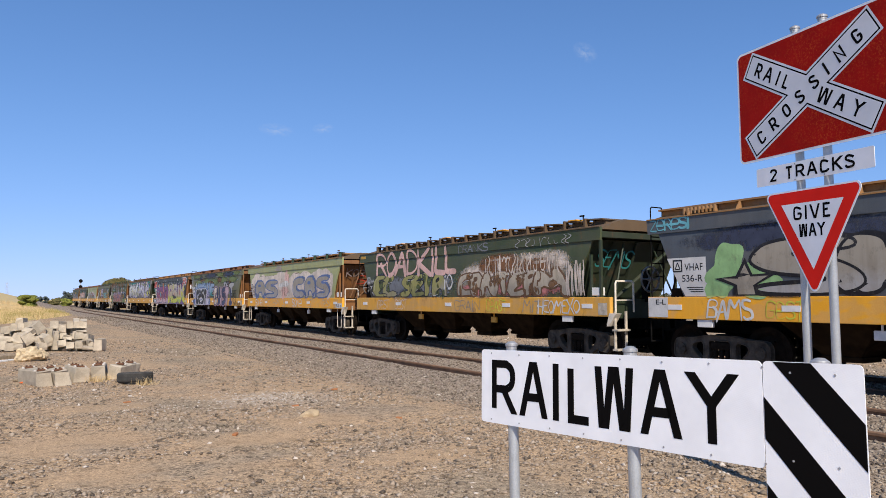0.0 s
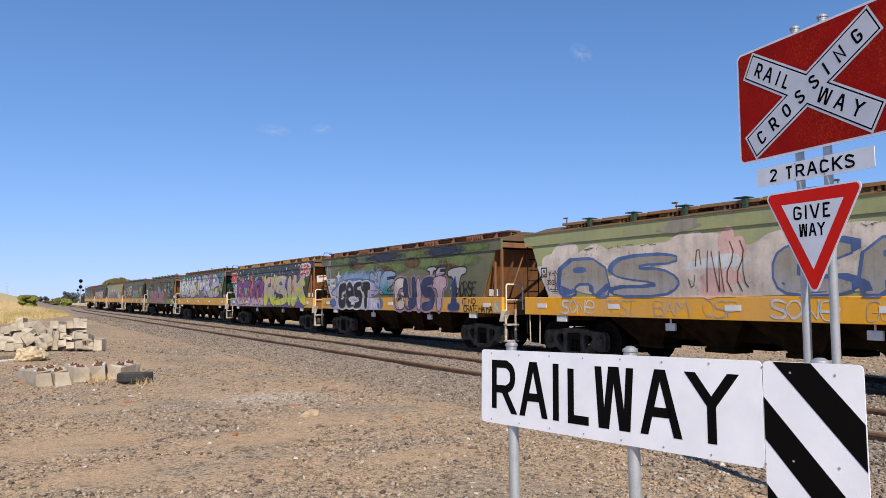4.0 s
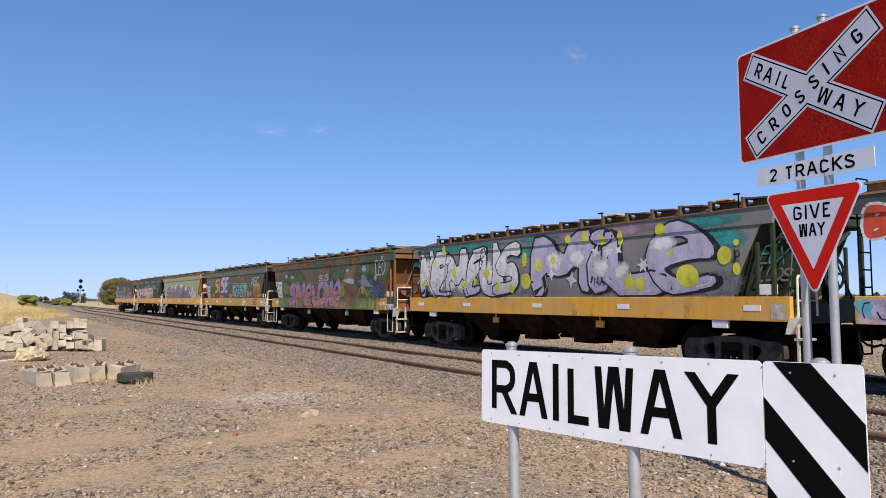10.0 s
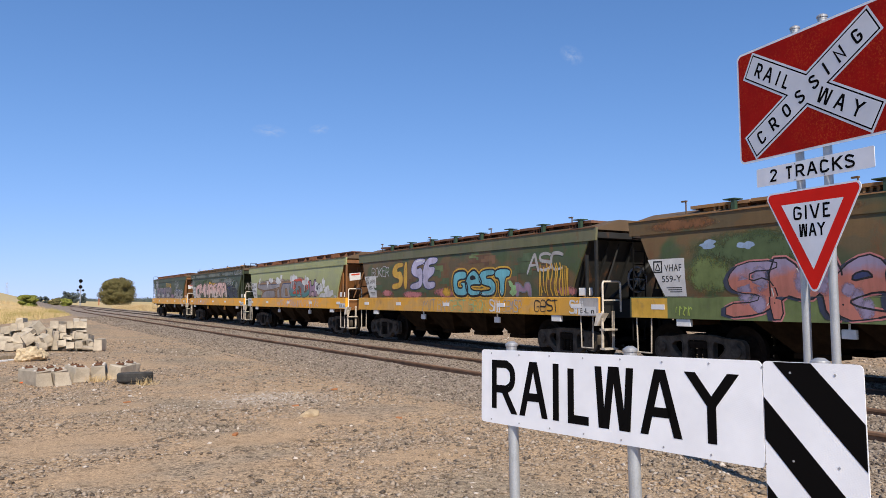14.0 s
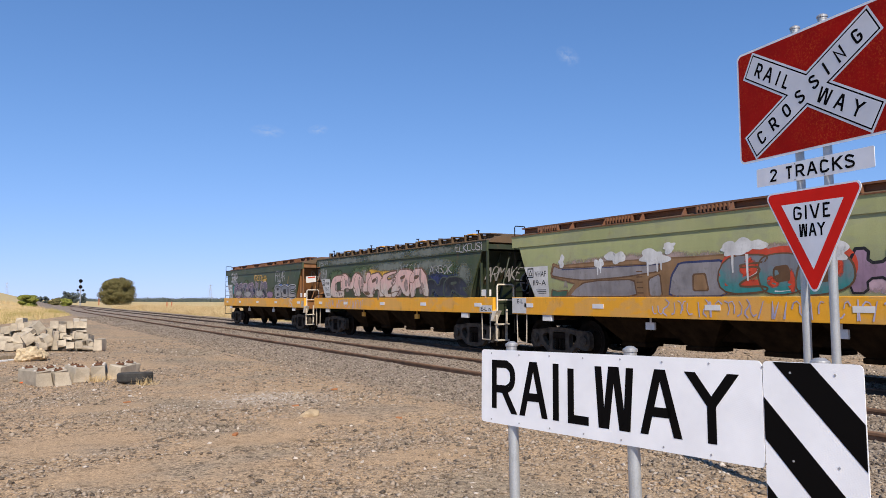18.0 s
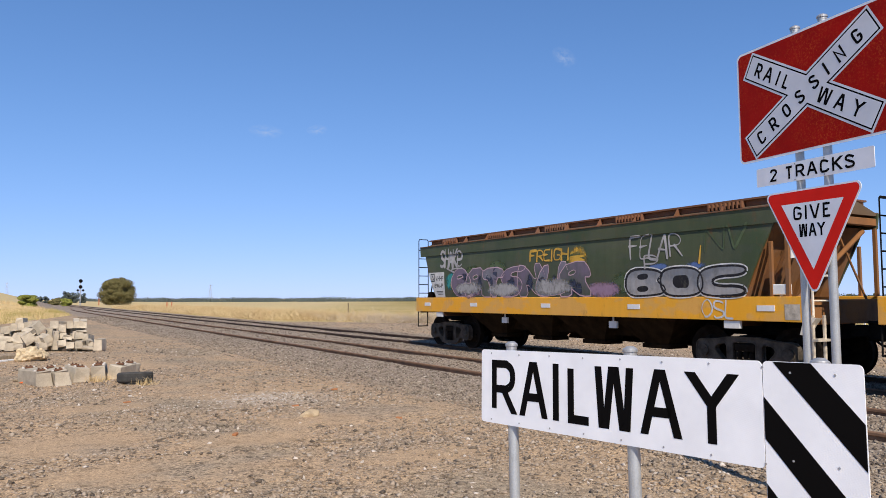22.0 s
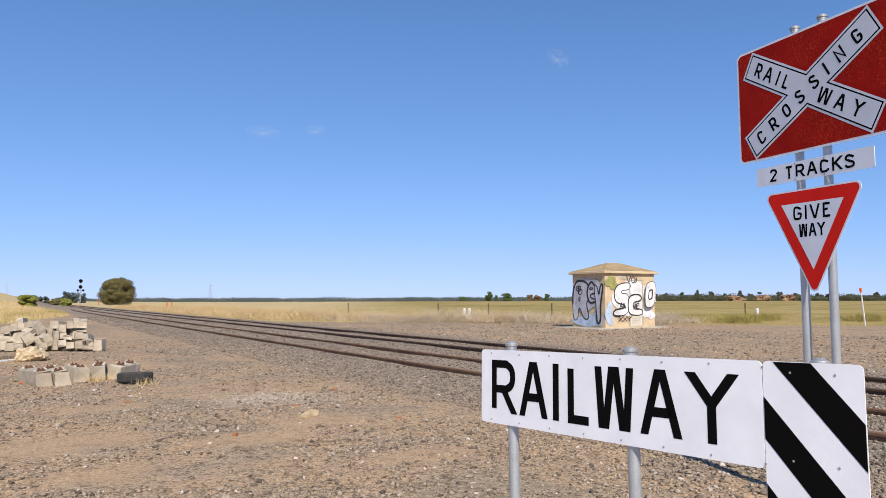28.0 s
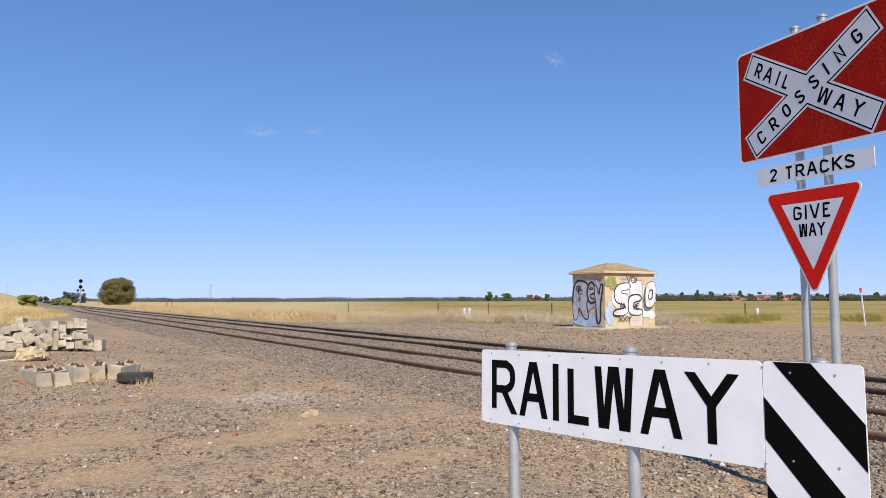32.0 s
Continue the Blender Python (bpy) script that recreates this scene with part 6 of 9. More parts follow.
def wagon_roadkill():
    L = LENGTHS[1]
    w = wagon("dark green grain hopper with ROADKILL in pink graffiti", L, GREEN, GREEN, YELLOW_DIRTY, END_GREEN, ROOF_DARK, "bars", "VHHX", "714", steps_far=False, inset=0.25, wheel=True)
    paint_mist(w, L, [(3.0, 1.78, 1.9, 0.42), (5.6, 1.85, 1.3, 0.45)], "steel")
    paint_mist(w, L, [(2.2, 2.1, 0.9, 0.2), (5.2, 2.05, 1.2, 0.28), (4.0, 1.6, 0.9, 0.2)], "denim", 0.0006)
    paint_mist(w, L, [(9.3, 2.05, 2.7, 0.55), (8.0, 1.75, 1.5, 0.35), (10.8, 2.0, 1.3, 0.5)], "stone", 0.0002)
    paint_mist(w, L, [(9.9, 2.25, 1.9, 0.36), (8.0, 2.12, 1.1, 0.26), (11.0, 2.3, 0.8, 0.34)], "shell", 0.0012)
    paint_mist(w, L, [(9.0, 2.35, 1.2, 0.3), (10.5, 2.2, 0.9, 0.26), (8.3, 2.25, 0.4, 0.18)], "rust", 0.0018)
    paint_mist(w, L, [(10.0, 1.7, 1.8, 0.28), (7.6, 1.65, 0.8, 0.2)], "rose", 0.0022)
    paint_word(w, L, "ECZSEYA", 1.55, 1.47, 4.6, 0.76, "khaki", "black", 11, 1.2, "khaki", 0.03, 1, 0.22, fills=["khaki", "stone", "khaki", "olive", "khaki", "stone", "khaki"], inner="olive", lift=0.003, mid=1.6, steep=0.5)
    paint_tag(w, L, "iO", 6.1, 1.70, 0.5, 0.4, "white", -1.394, 3, 0.05)
    paint_word(w, L, "CANTERM", 6.95, 1.47, 4.4, 0.68, "stone", "brown", 5, 1.2, "beige", 0.05, 1, 0.2, inner="rustbrown", lift=0.003)
    paint_scrawl(w, L, 8.2, 2.05, 3.2, 0.5, "shell", 22, 4, 0.022)
    paint_scrawl(w, L, 8.6, 2.1, 2.4, 0.34, "rust", 10, 14, 0.018)
    paint_scrawl(w, L, 9.4, 1.95, 2.0, 0.6, "beige", 12, 24, 0.016)
    paint_scrawl(w, L, 9.6, 2.70, 2.2, 0.22, "silver", 10, 34, 0.010, -1.424)
    paint_scrawl(w, L, 11.55, 1.5, 0.62, 0.78, "shell", 14, 5, 0.022)
    paint_tag(w, L, "ROADKILL", 1.65, 2.22, 5.1, 0.70, "pink", -1.394, 8, 0.24, 0.75)
    end_scrawl(w, L, 0.25, "SEMS", -1.15, 2.15, 1.1, 0.35, "teal", 3)
    paint_tag(w, L, "DRANKS", 6.9, 2.72, 1.5, 0.20, "steel", -1.424, 4, 0.0, 0.6)
    sill_tags(w, L, (("GeST", 1.7, 0.9, "shell"), ("GeST", 3.0, 0.8, "shell"), ("GRAiN", 6.7, 1.3, "stone"), ("GeAST", 8.3, 0.9, "lemon"), ("MiT", 9.9, 0.7, "stone"), ("HEOMEXO", 10.5, 1.5, "white")))
    paint_strip(w, L, 0.35, 0.75, 2.84, 2.96, "gold", -1.424)
    WAGONS.append(w)


def wagon_pale():
    L = LENGTHS[2]
    w = wagon("faded light green grain hopper with grey-blue block graffiti", L, GREEN_LIGHT, GREEN_LIGHT, YELLOW, END_RUST, ROOF_RUST, "clips", "VHNF", "382-N", wheel=True)
    cloud_row = [(1.5, 2.35, 0.6, 0.34), (1.2, 2.0, 0.5, 0.5), (2.5, 2.3, 0.7, 0.26), (3.6, 2.28, 0.8, 0.28), (4.6, 2.3, 0.6, 0.3), (5.1, 2.42, 0.45, 0.29), (5.7, 2.1, 0.9, 0.55), (7.2, 2.3, 0.8, 0.28), (8.5, 2.28, 0.9, 0.30), (9.8, 2.30, 0.8, 0.33), (10.6, 2.25, 0.6, 0.36), (11.0, 1.95, 0.45, 0.5), (6.2, 1.75, 4.9, 0.29)]
    paint_blobs(w, L, cloud_row, "shell", rough=0.16)
    for i, (u0, v0, u1, v1) in enumerate(((0.75, 1.6, 1.6, 2.7), (2.2, 2.5, 4.4, 2.56), (7.0, 2.52, 9.2, 2.58), (9.4, 2.6, 11.4, 1.7))):
        paint_scrawl(w, L, min(u0, u1), min(v0, v1), abs(u1 - u0), max(0.05, abs(v1 - v0) * 0.4), "brown", 7, 60 + i, 0.008)
    paint_blobs(w, L, [(4.9, 2.83, 0.5, 0.12)], "stone", x=-1.423, rough=0.3)
    paint_word(w, L, "AS", 1.25, 1.46, 3.6, 0.84, "silver", "blue", 4, 0.12, "stone", 0.05, 1, -0.04, shadow="blue", drop=(-0.12, 0.05), hole="blue", lift=0.006, glint=0)
    paint_word(w, L, "CAS", 6.85, 1.46, 4.2, 0.88, "silver", "blue", 6, 0.12, "stone", 0.05, 1, -0.04, shadow="blue", drop=(0.14, 0.06), hole="blue", lift=0.006, glint=0)
    paint_blobs(w, L, [(5.75, 1.72, 0.48, 0.25), (6.05, 2.35, 0.28, 0.33)], "pink", 0.004, seed=2)
    paint_blobs(w, L, [(5.75, 2.08, 0.72, 0.12)], "white", 0.006, seed=4)
    paint_scrawl(w, L, 5.1, 1.55, 1.4, 0.9, "brown", 8, 71, 0.014)
    sill_tags(w, L, (("SONe", 1.4, 1.1, "white"), ("GeST", 2.8, 0.9, "beige"), ("BAM", 4.2, 0.9, "beige"), ("OSP", 5.4, 0.8, "beige"), ("SONe", 6.8, 1.2, "white"), ("GeST", 8.4, 0.9, "beige"), ("GeST", 10.3, 0.9, "beige"), ("OOI", 11.5, 0.5, "silver")))
    end_scrawl(w, L, 0.0, "KOR", -1.1, 2.3, 0.8, 0.25, "dusk", 4)
    end_scrawl(w, L, 0.0, "SO", -0.6, 2.0, 0.8, 0.3, "red", 5)
    WAGONS.append(w)


def wagon_gest():
    L = LENGTHS[3]
    w = wagon("olive grain hopper with black GEST graffiti on lilac", L, GREEN_OLIVE, GREEN_OLIVE, YELLOW_DIRTY, END_RUST, ROOF_RED, "walk", "VHAF", "174-D", steps_far=False)
    paint_mist(w, L, [(2.4, 2.45, 1.2, 0.22), (4.4, 2.5, 1.1, 0.22), (6.4, 2.45, 1.3, 0.26), (8.5, 2.5, 1.2, 0.25), (10.4, 2.5, 1.2, 0.25)], "moss")
    paint_mist(w, L, [(3.4, 2.6, 0.8, 0.12), (5.5, 2.4, 0.9, 0.14), (7.6, 2.55, 0.6, 0.2), (9.6, 2.3, 0.7, 0.2)], "brown", 0.0008)
    paint_mist(w, L, [(5.6, 2.84, 1.9, 0.16), (9.6, 2.86, 1.5, 0.2), (3.0, 2.82, 0.6, 0.2)], "night", 0.0, -1.423)
    paint_mist(w, L, [(2.0, 2.85, 1.4, 0.14), (7.7, 2.85, 1.0, 0.16), (11.2, 2.85, 0.9, 0.16)], "moss", 0.0004, -1.423)
    paint_mist(w, L, [(3.2, 2.1, 2.2, 0.42), (4.9, 2.0, 1.6, 0.5)], "sky", 0.0016)
    paint_blobs(w, L, [(3.2, 1.75, 2.15, 0.40)], "blue", 0.0022, rough=0.1, seed=3)
    paint_blobs(w, L, [(3.2, 1.72, 2.03, 0.34)], "lilac", 0.0028, rough=0.1, seed=3)
    paint_mist(w, L, [(2.6, 1.65, 1.2, 0.2)], "violet", 0.0034)
    paint_strip(w, L, 1.0, 5.4, 1.03, 1.448, "lilac")
    paint_mist(w, L, [(1.2, 1.25, 0.35, 0.24), (5.3, 1.25, 0.3, 0.24)], "blue", 0.003, -1.423)
    paint_word(w, L, "GeST", 1.75, 1.05, 2.75, 1.0, "black", "steel", 2, 0.45, None, 0.03, 2, 0.12, lift=0.003, halo="white", halo_r=0.06, hole="lilac")
    paint_tag(w, L, "GeST", 4.55, 1.60, 0.6, 0.30, "lilac", -1.394, 7, 0.0)
    paint_tag(w, L, "BAM", 4.65, 1.12, 0.65, 0.28, "white", S0, 8, 0.02)
    paint_word(w, L, "NE", 4.55, 1.55, 1.85, 0.85, "teal", "black", 4, 0.9, "sky", 0.04, 1, 0.1, inner="silver")
    paint_word(w, L, "TE", 8.55, 1.95, 1.1, 0.44, "silver", "black", 14, 0.6, None, 0.05, 1, 0.05, lift=0.001)
    paint_word(w, L, "GUIST", 6.4, 1.04, 3.2, 1.06, "blush", "black", 9, 0.5, None, 0.03, 2, 0.16, lift=0.003, halo="mauve", halo_r=0.08, fills=["shell", "navy", "blush", "navy", "blush"], hole="mauve")
    paint_tag(w, L, "CARME", 6.55, 1.35, 0.6, 0.20, "black", -1.394, 9, 0.0, 0.5, 0.012)
    paint_word(w, L, "T", 9.75, 1.55, 0.95, 0.80, "sky", "black", 2, 0.4, "silver", 0.05, 2, 0.1)
    paint_word(w, L, "1", 9.7, 1.05, 0.75, 1.0, "navy", "blue", 5, 0.3, None, 0.03, 1, 0.0, lift=0.003)
    paint_tag(w, L, "HORSE", 10.2, 1.52, 1.0, 0.36, "black", -1.394, 11, 0.05)
    paint_tag(w, L, "IT NO", 10.5, 1.27, 0.7, 0.15, "black", S0, 3, 0.0, 0.4)
    paint_tag(w, L, "CRATE HA HA", 10.6, 1.06, 1.4, 0.17, "black", S0, 4, 0.0, 0.4)
    paint_scrawl(w, L, 0.55, 2.2, 0.5, 0.72, "silver", 5, 21, 0.020, -1.394)
    paint_stars(w, L, [(1.75, 2.28, 0.22)], "white", points=4)
    paint_scrawl(w, L, 0.2, 1.10, 0.8, 0.26, "brown", 5, 22, 0.014, S0)
    WAGONS.append(w)


def wagon_dots():
    L = LENGTHS[4]
    w = wagon("charcoal grain hopper with purple and yellow graffiti and white dots", L, CHARCOAL, CHARCOAL, YELLOW_DIRTY, END_RUST, ROOF_RUST, "walk", "VHAF", "551-L", steps_far=False, notice=True)
    paint_strip(w, L, 0.05, 6.5, 1.03, 1.448, "blush")
    paint_strip(w, L, 6.3, 11.6, 1.03, 1.448, "violet", seed=4, lift=0.0005)
    paint_mist(w, L, [(0.5, 1.25, 0.5, 0.2), (3.0, 1.2, 1.0, 0.2), (5.2, 1.25, 0.9, 0.2)], "lilac", 0.002, -1.423)
    paint_mist(w, L, [(1.5, 1.32, 0.5, 0.12), (4.2, 1.34, 1.0, 0.12)], "mauve", 0.003, -1.423)
    paint_mist(w, L, [(7.2, 2.0, 1.2, 0.5), (9.2, 2.1, 1.2, 0.55), (11.0, 2.1, 1.0, 0.6)], "violet")
    paint_blobs(w, L, [(1.75, 2.1, 0.2, 0.22), (2.4, 2.3, 0.22, 0.16), (3.3, 2.3, 0.26, 0.18), (4.6, 2.32, 0.22, 0.18), (5.7, 2.1, 0.3, 0.24)], "cyan", 0.001, seed=4)
    paint_word(w, L, "BONSE", 1.45, 1.08, 5.0, 1.34, "blush", "black", 7, 0.9, "purple", 0.035, 1, 0.22, lift=0.003, inner="rose", shadow="black", drop=(0.06, 0.03), hole="cyan", mid=1.46, steep=2.2)
    paint_blobs(w, L, [(2.0, 2.46, 0.12, 0.12), (2.3, 2.35, 0.08, 0.08), (3.9, 2.5, 0.2, 0.12), (4.1, 2.25, 0.06, 0.18), (6.2, 1.75, 0.25, 0.14), (5.9, 2.4, 0.16, 0.1), (1.9, 1.7, 0.06, 0.06), (3.4, 1.9, 0.12, 0.08), (2.1, 1.95, 0.05, 0.05)], "orange", 0.0085, seed=6)
    paint_word(w, L, "RSIK", 6.25, 1.06, 5.45, 1.44, "lemon", "black", 12, 0.5, "beige", 0.035, 2, 0.20, lift=0.009, hole="violet", shadow="violet", drop=(-0.06, -0.02), mid=1.55, steep=2.0)
    rnd = random.Random(15)
    paint_blobs(w, L, [(6.5 + 0.42 * i, rnd.uniform(1.12, 1.55), 0.08 + 0.05 * rnd.random(), 0.07 + 0.06 * rnd.random()) for i in range(12)], "mint", 0.0175, rough=0.15, seed=7, name="paint_dot")
    paint_blobs(w, L, [(7.0 + 0.05, 2.28, 0.07, 0.14), (7.4, 1.98, 0.05, 0.1), (8.4, 1.75, 0.05, 0.1), (10.2, 2.35, 0.07, 0.16), (10.2, 1.9, 0.08, 0.24), (11.0, 2.42, 0.07, 0.18), (6.55, 1.9, 0.05, 0.1)], "red", 0.0178, seed=2, rough=0.2)
    paint_blobs(w, L, [(7.85, 2.3, 0.14, 0.22), (11.5, 2.1, 0.2, 0.14), (6.2, 2.35, 0.12, 0.2), (10.9, 1.75, 0.3, 0.18)], "lemon", 0.0177, seed=5, rough=0.2)
    paint_stars(w, L, [(8.95, 2.12, 0.34)], "silver", 0.018)
    paint_stars(w, L, [(7.6, 2.5, 0.14), (9.7, 2.25, 0.10), (10.6, 1.45, 0.12), (5.0, 2.45, 0.08)], "white", 0.0185, points=4)
    paint_scrawl(w, L, 0.15, 1.07, 1.4, 0.32, "black", 7, 31, 0.014, S0)
    paint_blobs(w, L, [(0.9, 1.22, 0.13, 0.14), (0.15, 1.28, 0.12, 0.14), (4.9, 1.2, 0.1, 0.1)], "cyan", 0.005, x=-1.422, seed=22)
    paint_word(w, L, "BOT", 0.22, 2.32, 1.05, 0.50, "red", "red", 3, 0.7, None, 0.02, 2, 0.12, lift=0.001, halo="white", halo_r=0.055, hole="white")
    paint_word(w, L, "SED", 11.1, 2.42, 1.05, 0.48, "red", "white", 5, 0.5, None, 0.02, 2, 0.08, lift=0.001, halo="white", halo_r=0.06, hole="white")
    rnd = random.Random(5)
    paint_blobs(w, L, [(rnd.uniform(1.5, 10.6), rnd.uniform(2.45, 2.68), 0.025 + 0.05 * rnd.random() ** 2, 0.03 + 0.06 * rnd.random() ** 2) for _ in range(22)], "white", 0.0003, rough=0.05, seed=11, name="paint_dot")
    paint_blobs(w, L, [(rnd.uniform(1.0, 10.9), rnd.uniform(2.76, 2.93), 0.025 + 0.05 * rnd.random() ** 2, 0.03 + 0.05 * rnd.random() ** 2) for _ in range(14)], "white", 0.0003, x=-1.423, rough=0.05, seed=12, name="paint_dot")
    paint_blobs(w, L, [(12.2, 2.86, 0.06, 0.05), (12.1, 2.76, 0.04, 0.04), (12.3, 2.80, 0.05, 0.07)], "white", 0.0006, x=-1.423, rough=0.3, seed=13, name="paint_dot")
    paint_tag(w, L, "FREIGHT", 4.9, 2.42, 1.9, 0.22, "steel", -1.394, 5, 0.02, 0.1, 0.0008)
    WAGONS.append(w)


def wagon_mile():
    L = LENGTHS[5]
    w = wagon("grey grain hopper with lilac MILE bubble graffiti", L, GREY, GREY, YELLOW_DIRTY, END_GREEN, ROOF_DARK, "bars", "VHHX", "729", steps_far=False, inset=0.25, wheel=True)
    paint_mist(w, L, [(5.8, 1.8, 1.0, 0.35), (11.6, 1.7, 0.8, 0.3)], "steel")
    paint_mist(w, L, [(1.5, 2.5, 1.4, 0.2), (6.0, 2.55, 1.2, 0.15), (11.6, 2.5, 0.9, 0.26), (11.2, 2.6, 0.8, 0.14)], "teal", 0.0008)
    paint_mist(w, L, [(3.0, 2.86, 2.8, 0.12), (11.2, 2.86, 1.2, 0.16), (6.6, 2.88, 1.0, 0.08)], "teal", 0.0, -1.423)
    paint_mist(w, L, [(8.6, 2.85, 2.2, 0.14)], "mauve", 0.0004, -1.423)
    paint_word(w, L, "NEMEUS", 0.75, 1.47, 4.85, 1.46, "lilac", "black", 4, 1.3, "white", 0.04, 1, 0.16, lift=0.001, inner="white", shadow="black", drop=(0.06, -0.03), glint=1)
    paint_word(w, L, "MiLe", 6.45, 1.47, 5.0, 1.50, "lilac", "black", 9, 0.8, None, 0.045, 1, 0.36, lift=0.008, shadow="black", drop=(0.13, -0.02), hole="steel", glint=1)
    paint_mist(w, L, [(7.1, 2.3, 0.4, 0.3), (7.9, 2.35, 0.35, 0.25), (8.6, 2.1, 0.35, 0.3), (9.3, 2.0, 0.3, 0.25), (10.4, 2.5, 0.4, 0.2)], "white", 0.0150)
    rnd = random.Random(8)
    paint_blobs(w, L, [(1.0 + 0.55 * i, rnd.uniform(1.6, 2.85), 0.07 + 0.07 * rnd.random(), 0.08 + 0.10 * rnd.random()) for i in range(18)], "lemon", 0.0158, rough=0.03, seed=14, name="paint_dot")
    paint_blobs(w, L, [(11.85, 2.2, 0.15, 0.17), (12.1, 1.95, 0.08, 0.11), (12.1, 2.42, 0.06, 0.06), (6.0, 1.85, 0.2, 0.2), (11.0, 1.85, 0.26, 0.22)], "lemon", 0.0160, rough=0.03, seed=15, name="paint_dot")
    paint_stars(w, L, [(5.95, 2.3, 0.15), (9.5, 1.75, 0.24), (10.6, 2.3, 0.10)], "lemon", 0.016, -1.394)
    paint_stars(w, L, [(0.95, 2.35, 0.3), (2.1, 2.45, 0.12), (8.9, 2.45, 0.14), (9.9, 2.1, 0.18), (3.2, 1.75, 0.1)], "white", 0.0165, -1.394, 6)
    paint_stars(w, L, [(7.0, 2.0, 0.16), (7.7, 1.85, 0.2), (8.5, 2.45, 0.16), (9.2, 2.45, 0.12)], "white", 0.0168, -1.394, 4)
    paint_tag(w, L, "Jerry", 12.0, 2.08, 0.4, 0.2, "black", seed=4)
    end_scrawl(w, L, 0.25, "ELX2V", -1.1, 2.05, 1.3, 0.28, "teal", 5)
    end_scrawl(w, L, 0.25, "VHHX", -1.0, 2.45, 1.0, 0.12, "silver", 6)
    end_scrawl(w, L, 0.25, "LLOS", -1.0, 1.75, 1.0, 0.22, "steel", 7)
    paint_tag(w, L, "NIA", 8.45, 1.72, 0.3, 0.16, "black", -1.394, 5, 0.0, 0.6, 0.018)
    paint_tag(w, L, "IKOOL", 0.5, 2.78, 0.8, 0.16, "black", -1.424, 6, 0.0, 0.6)
    WAGONS.append(w)


def wagon_smel():
    L = LENGTHS[6]
    w = wagon("rust-streaked green grain hopper with SMEL ONE in coral graffiti", L, GREEN_PATCH, GREEN_PATCH, GREEN_SILL, END_RUST, ROOF_RUST, "clips", "VHAF", "559-Y", wheel=True)
    paint_mist(w, L, [(1.4, 2.86, 1.0, 0.16), (4.2, 2.88, 0.8, 0.14), (6.9, 2.86, 0.7, 0.16), (9.5, 2.88, 0.6, 0.14)], "rust", 0.0, -1.423)
    paint_mist(w, L, [(6.9, 2.4, 0.4, 0.5), (9.3, 2.5, 0.35, 0.5)], "rust")
    paint_mist(w, L, [(3.0, 2.3, 1.6, 0.4), (8.0, 2.3, 1.2, 0.4), (10.6, 2.4, 1.2, 0.4)], "leaf", 0.0004)
    paint_strip(w, L, 1.0, 11.3, 1.03, 1.448, "moss", seed=3)
    paint_strip(w, L, 0.05, 1.0, 1.03, 1.448, "gold", seed=5)
    paint_strip(w, L, 11.3, 12.1, 1.03, 1.448, "gold", seed=6)
    paint_mist(w, L, [(2.0, 1.85, 0.6, 0.4), (8.3, 1.8, 0.5, 0.45), (10.4, 1.75, 0.9, 0.4), (11.2, 1.6, 0.6, 0.25)], "moss", 0.001)
    paint_mist(w, L, [(10.4, 2.0, 1.1, 0.32), (11.4, 1.75, 0.6, 0.4), (7.0, 2.05, 1.0, 0.2)], "denim", 0.0016)
    paint_word(w, L, "SMeL", 2.45, 1.06, 3.5, 1.04, "brick", "black", 3, 0.95, "haze", 0.026, 1, 0.12, lift=0.003, inner="haze", halo="rose", halo_r=0.04, hole="navy", shadow="night", drop=(-0.10, -0.02), mid=1.85, steep=1.6)
    paint_word(w, L, "ONe", 5.8, 1.06, 2.4, 1.10, "brick", "black", 5, 0.9, "haze", 0.026, 1, 0.12, lift=0.003, inner="haze", halo="rose", halo_r=0.04, hole="navy", shadow="night", drop=(-0.10, -0.02), mid=1.85, steep=1.6)
    paint_blobs(w, L, [(9.05, 1.75, 0.55, 0.5), (9.2, 1.5, 0.75, 0.12), (9.0, 2.24, 0.4, 0.2)], "rust", 0.003, seed=4)
    paint_blobs(w, L, [(9.0, 1.78, 0.38, 0.28)], "brown", 0.004, seed=9)
    paint_blobs(w, L, [(9.0, 2.08, 0.46, 0.10)], "silver", 0.006, seed=9)
    paint_blobs(w, L, [(10.3, 2.03, 0.42, 0.16)], "steel", 0.004, seed=5, rough=0.6)
    paint_blobs(w, L, [(9.05, 1.22, 0.5, 0.15)], "rust", 0.004, x=-1.422, seed=15)
    for i, (u0, wd) in enumerate(((8.0, 0.7), (9.7, 0.8), (11.0, 0.9))):
        f = side_put(w, L, -1.43 if u0 > 10.9 else -1.396)
        bm = bmesh.new()
        z = 1.40 if u0 > 10.9 else 1.85
        thick_strokes(bm, [[Vector((u0 + wd * q / 8, z - 0.35 * (2 * q / 8 - 1) ** 2)) for q in range(9)]], lambda a, b, c, f=f: f(a, b, c), 0.022, 0.006)
        part("outline", conform(bm) if u0 < 10.9 else bm, SPRAYS["orange"], w, "orange-red arc of spray paint")
    bm = bmesh.new()
    rod(bm, (-0.98, -L / 2 - 0.02, 1.72), (-0.98, -L / 2 + 0.62, 1.72), 0.20, 20)
    box(bm, -1.06, -0.90, -L / 2 + 0.2, -L / 2 + 0.3, 1.32, 1.60)
    part("air_tank", bm, END_RUST, w, "rusty cylindrical air tank")
